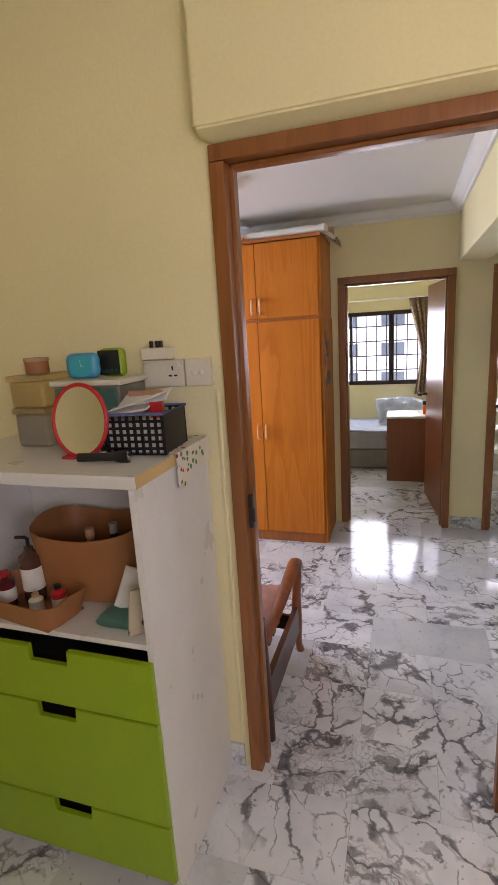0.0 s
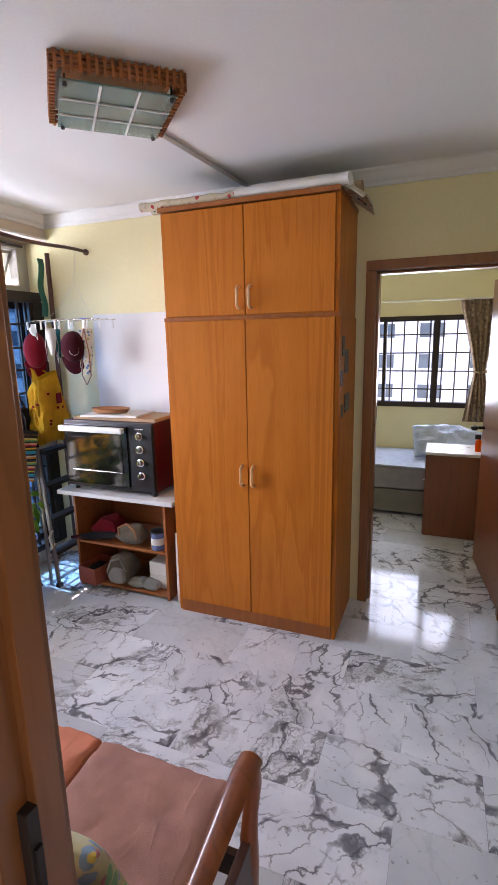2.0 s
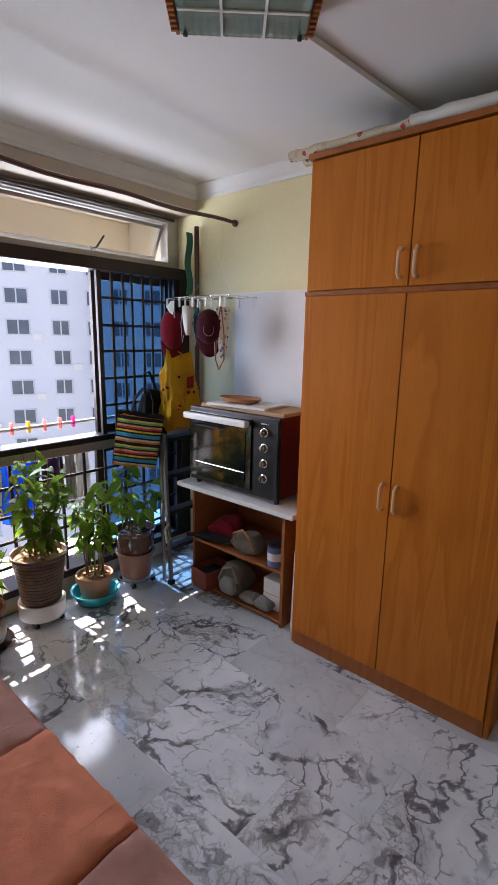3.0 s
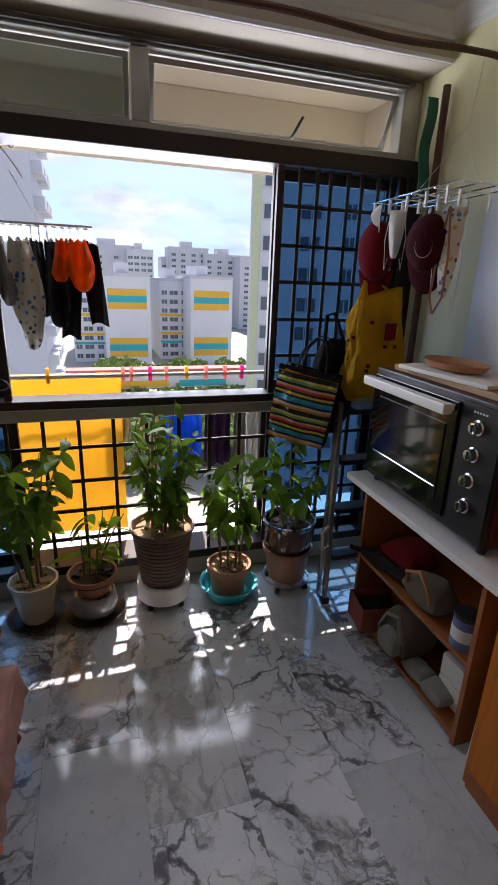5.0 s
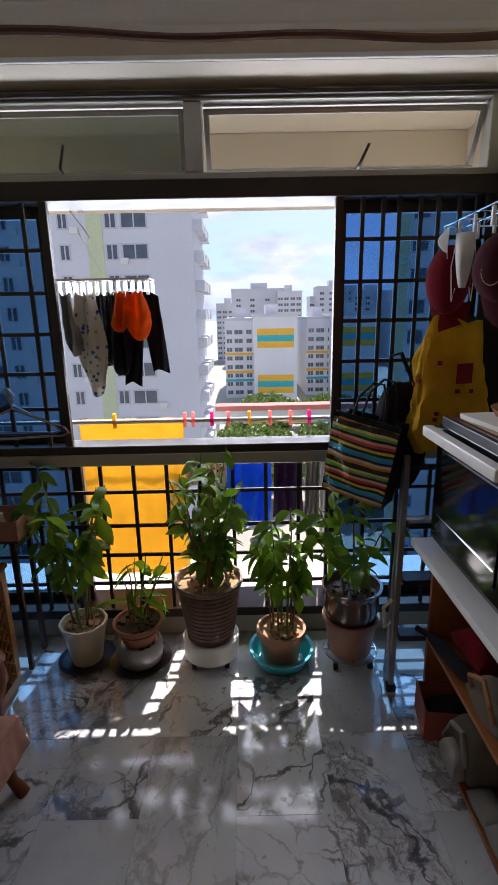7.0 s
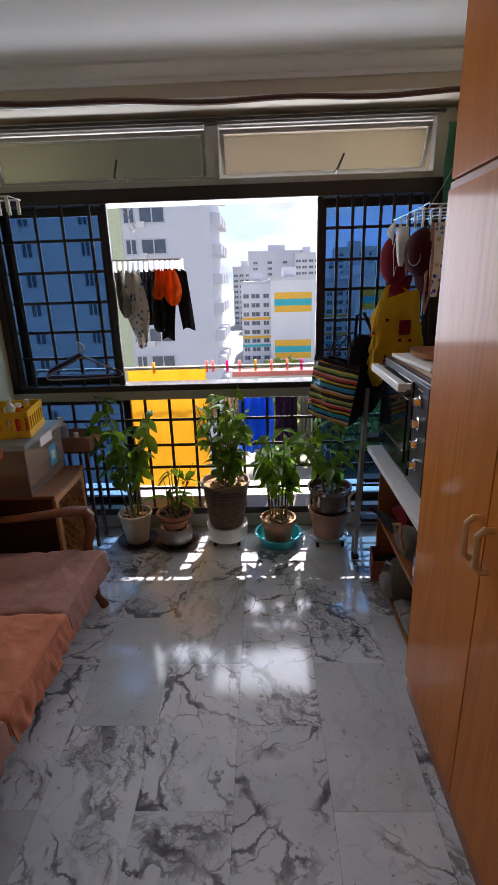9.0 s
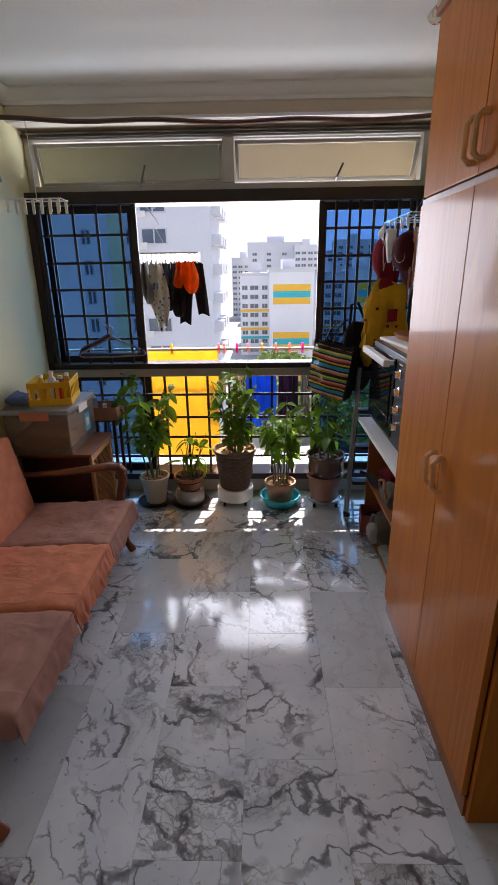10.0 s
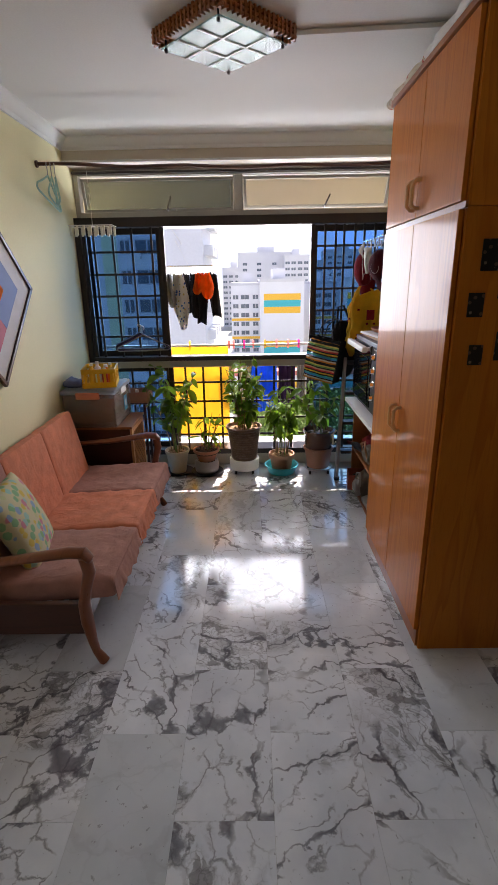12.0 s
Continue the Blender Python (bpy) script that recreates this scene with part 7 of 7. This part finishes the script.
# the far room
tw = thing("drawer_tower", (1.13, 5.32, 0), "black-framed plastic drawer tower on castors", "drawer unit")
for a in (-0.13, 0.13):
    for c in (-0.16, 0.16):
        part("post", box(B(), a - 0.012, a + 0.012, c - 0.012, c + 0.012, 0.0, 0.86, 0.002, 1), M["black"], tw)
for k in range(4):
    part("drawer", box(B(), -0.115, 0.115, -0.16, 0.16, 0.05 + 0.2 * k, 0.225 + 0.2 * k, 0.01), M["milky"], tw)
part("top", box(B(), -0.145, 0.145, -0.175, 0.175, 0.861, 0.89, 0.006), M["black"], tw)
tbx = thing("white_table", (1.62, 5.75, 0), "white-topped table with dark red legs", "table")
part("tabletop", box(B(), -0.42, 0.45, -0.32, 0.32, 0.70, 0.73, 0.004), M["white_lam"], tbx)
part("apron", box(B(), -0.40, 0.43, -0.30, 0.30, 0.64, 0.699, 0.002), M["desk_wood"], tbx)
for a in (-0.37, 0.40):
    for c in (-0.27, 0.27):
        part("leg", box(B(), a - 0.025, a + 0.025, c - 0.025, c + 0.025, 0, 0.639, 0.003), M["desk_wood"], tbx)

# ---- outdoors, seen from the ninth storey ----
GZ = -25.0
b = B()
b.faces.new([b.verts.new(v) for v in ((-3000, -3000, GZ), (3000, -3000, GZ), (3000, 3000, GZ), (-3000, 3000, GZ))])
fabric("ground", b, M["grass"], "green ground between the housing blocks")


def slab_block(label, at, rz, w, d, h, bays, storey=2.8, facade="facade", bands=(), skip_top=0, ww=1.5, wh=1.25, cond=False, group="housing blocks"):
    """A housing block: front at local y = 0 facing -y, w wide, h high from the ground, with rows of windows."""
    t = thing("apartment_block", (at[0], at[1], GZ), label, "building", group, rz)
    part("wall", box(B(), -w / 2, w / 2, 0, d, 0, h), M[facade], t)
    bm = B()
    box(bm, -w / 2 - 0.15, w / 2 + 0.15, -0.15, d + 0.15, h, h + 0.9)
    box(bm, -w / 6, w / 8, d * 0.3, d * 0.7, h + 0.9, h + 4.0)
    part("roof", bm, M["facade_grey"], t)
    for z0, z1, x0, x1, mat in bands:
        part("painted_band", box(B(), x0, x1, -0.06, 0.0, z0, z1), M[mat], t)
    glassb, frameb, acb = B(), B(), B()
    made = 0
    for s in range(int((h - 1.5) / storey)):
        z = 1.2 + s * storey
        for bx in bays:
            x, k = (bx, 1.0) if not isinstance(bx, tuple) else bx
            wd = ww * k
            box(frameb, x - wd / 2 - 0.12, x + wd / 2 + 0.12, -0.10, 0.0, z - 0.12, z)
            box(frameb, x - wd / 2 - 0.12, x + wd / 2 + 0.12, -0.10, 0.0, z + wh, z + wh + 0.12)
            for q in range(3):
                xq = x - wd / 2 + wd * q / 2
                box(frameb, xq - 0.06, xq + 0.06, -0.09, 0.0, z, z + wh)
            box(glassb, x - wd / 2, x + wd / 2, -0.035, 0.02, z, z + wh)
            if cond and rnd.random() < 0.45:
                box(acb, x + wd / 2 + 0.25, x + wd / 2 + 1.0, -0.45, 0, z - 0.5, z + 0.05)
    tagged(part("window_pane", glassb, M["win_dark"], t, "rows of dark windows"), kind="stuff")
    tagged(part("window_frame", frameb, M["facade_grey"], t), kind="stuff")
    if cond:
        tagged(part("air_conditioner", acb, M["white_plastic"], t, "white outdoor units"), kind="stuff")
    return t

def spot(phi, dist):
    """A place seen under phi degrees to the north of due west."""
    return (-0.6 - dist * math.cos(radians(phi)), 3.1 + dist * math.sin(radians(phi)))

# the near white block whose flank carries balconies
x, y = spot(-5.3, 48)
near = slab_block("tall white housing block with dark windows", (x - 2.0, y - 13.2), 90, 26, 12, 62, [-11, (-7.6, 1.7), (-5, 0.7), (0.8, 0.6), (5.3, 0.7), (7.5, 1.6)], bands=[(0, 62, 3.0, 4.5, "facade_lime"), (0, 62, -10, -9, "facade_lime")], cond=True)
for s in range(21):
    for k in range(3):
        bm = B()
        box(bm, 13.0, 13.9, 1.2 + k * 3.6, 3.6 + k * 3.6, 1.0 + s * 2.8, 2.0 + s * 2.8)
        part("balcony", bm, M["facade"], near)
# the white block to the north-west
x, y = spot(27, 50)
slab_block("white housing block with rows of windows", (x, y), 62, 18, 12, 40, [-7, (-3.2, 1.3), 0.5, (4, 1.4), 7.2], bands=[(0, 40, -8.8, -8.0, "facade_lime")], cond=True)
x, y = spot(40, 46)
slab_block("white housing block with rows of windows", (x, y), 50, 14, 12, 36, [-5, -2, (1.5, 1.4), 5], cond=True)
slab_block("white housing block behind the bedrooms", (2, 50), 0, 60, 12, 44, [-24, -20, (-16, 1.5), -11, -7, (-3, 1.5), 1, 5, (9, 1.5), 13, 17, (21, 1.5)], cond=True)
# banded low blocks in the middle distance
yb = [("band_yellow", 0), ("band_teal", 1), ("band_yellow", 2)]
for phi, dist, rz in ((3.6, 150, 90), (12.9, 155, 90)):
    x, y = spot(phi, dist)
    bands = [(h0 + k * 1.9, h0 + k * 1.9 + 1.85, -5.5, 5.5, mat) for h0 in (3.2, 17.0) for mat, k in yb]
    slab_block("white block with yellow and teal bands on its gable", (x, y), rz, 13, 45, 26, [], bands=bands)
    x2, y2 = spot(phi - 3.9, dist + 12)
    slab_block("low white housing block with open corridors", (x2, y2), rz, 11, 40, 25, [(-4, 1.2), (-1, 1.8), (2.4, 1.2)], storey=2.8, bands=[(8.2, 9.0, -5.4, 5.4, "band_yellow"), (5.4, 6.2, -5.4, 5.4, "band_teal"), (14.0, 14.8, -5.4, 5.4, "band_yellow")])
# tall towers behind
for phi, dist, w, h in ((-1.8, 300, 14, 33), (1.9, 280, 32, 40), (5.2, 270, 13, 38), (8.4, 300, 10, 36), (10.4, 290, 22, 41), (14.4, 290, 24, 38), (19, 280, 30, 37), (-12, 320, 40, 36)):
    x, y = spot(phi, dist)
    slab_block("distant pale residential tower", (x, y), 90, w, 16, h, [w * q for q in (-0.38, -0.14, 0.12, 0.36)], storey=3.0, facade="facade_grey", ww=2.4, wh=1.3, group="distant towers")
# covered walkway with a red roof
x, y = spot(9, 92)
lk = thing("covered_walkway", (x, y, GZ), "long low walkway with a dull red roof", "walkway")
part("roof", box(B(), -1.6, 1.6, -22, 26, 9.4, 10.3), M["roof_red"], lk)
part("wall", box(B(), -1.2, 1.2, -21.5, 25.5, 6.8, 9.4), M["facade"], lk)
part("painted_panel", box(B(), 1.2, 1.26, -14, -2, 7.0, 8.2), M["band_yellow"], lk)
part("painted_panel", box(B(), 1.2, 1.26, 0, 9, 7.0, 8.2), M["band_teal"], lk)
for q in range(8):
    part("pillar", box(B(), -0.3, 0.3, -20 + 6 * q, -19.4 + 6 * q, 0, 6.8), M["facade_grey"], lk)


def tree(at, h, r, seed):
    q = random.Random(seed)
    t = thing("tree", at, "broad-crowned green street tree", "tree", "trees below the window")
    bm = B()
    tube(bm, [(0, 0, 0), (0.1, 0.05, h * 0.4), (0.0, 0.1, h * 0.7)], [0.32, 0.24, 0.16], 8)
    for k in range(5):
        a = 2 * math.pi * k / 5 + q.random()
        tube(bm, [(0, 0, h * 0.5), (math.cos(a) * r * 0.35, math.sin(a) * r * 0.35, h * 0.72), (math.cos(a) * r * 0.7, math.sin(a) * r * 0.7, h * 0.85)], [0.14, 0.1, 0.04], 6)
    part("trunk", bm, M["trunk"], t)
    verts, faces = [], []
    for k in range(900):
        a, e, rr = q.random() * 6.283, q.random() ** 0.8, (0.55 + 0.45 * q.random() ** 0.4)
        lump = 0.8 + 0.25 * math.sin(a * 3 + seed) + 0.15 * math.sin(a * 7 + e * 6)
        c = Vector((math.cos(a) * r * rr * lump * math.sqrt(1 - (e * 0.92) ** 2), math.sin(a) * r * rr * lump * math.sqrt(1 - (e * 0.92) ** 2), h * 0.62 + e * h * 0.42 * rr * lump))
        s = 0.28 + 0.3 * q.random()
        m = Euler((q.random() * 6, q.random() * 6, q.random() * 6)).to_matrix()
        i = len(verts)
        for v in ((-s, -s * 0.6, 0), (s, -s * 0.6, 0.1), (s * 0.7, s * 0.6, 0), (-s * 0.7, s * 0.6, 0.12), (0, 0, s * 0.35)):
            verts.append(c + m @ Vector(v))
        faces += [(i, i + 1, i + 4), (i + 1, i + 2, i + 4), (i + 2, i + 3, i + 4), (i + 3, i, i + 4)]
    me = bpy.data.meshes.new("crown")
    me.from_pydata(verts, [], faces)
    me.materials.append(M["canopy"])
    c = new("crown", me)
    c.parent = t
    tagged(c, "uneven crown of small leaf clumps")
    return t

protos = [tree((*spot(3, 80), GZ), 7.0, 5.0, 1), tree((*spot(9, 78), GZ), 6.4, 4.6, 2), tree((*spot(14.5, 82), GZ), 7.6, 5.4, 3)]
q = random.Random(9)
for k in range(46):
    phi, dist = (-3 + 26 * q.random(), 66 + 60 * q.random())
    x, y = spot(phi, dist)
    copy_thing(protos[k % 3], pose(x, y, GZ, 0, 0, q.random() * 360))

# ---- floor slabs, laid in courses along x, each second course shifted by half a slab ----
floor_ob = bpy.data.objects["floor"]
SL, SW_ = 0.598, 0.3015
bm = B()
box(bm, 0, SL - 0.0007, 0, SW_ - 0.0007, -0.012, 0.0)
es = [e for e in bm.edges if all(v.co.z > -0.001 for v in e.verts)]
bmesh.ops.bevel(bm, geom=es, offset=0.0004, segments=1, affect="EDGES")
slab_mesh = link("slab", bm, M["marble"], False)
slab_me = slab_mesh.data
bpy.data.objects.remove(slab_mesh)
row = 0
y = 2.880 - SW_ * 15
spots = []
while y < BED_FAR - 0.05:
    x = 0.072 - 0.299 * (row % 2) - SL * 5
    while x < EAST - 0.1:
        inside = (SOUTH - 0.3 < y < NORTH and x > WEST - 0.25 and x < 2.4) or (-0.4 < y <= SOUTH - 0.3 and -1.7 < x < 1.2) or (y >= NORTH and -1.2 < x < 1.9)
        if inside:
            spots.append((x, y))
        x += SL
    y += SW_
    row += 1
for x, y in spots[:340]:
    t = new("slab", slab_me)
    t.parent = floor_ob
    t.matrix_basis = pose(x, y, 0.0)
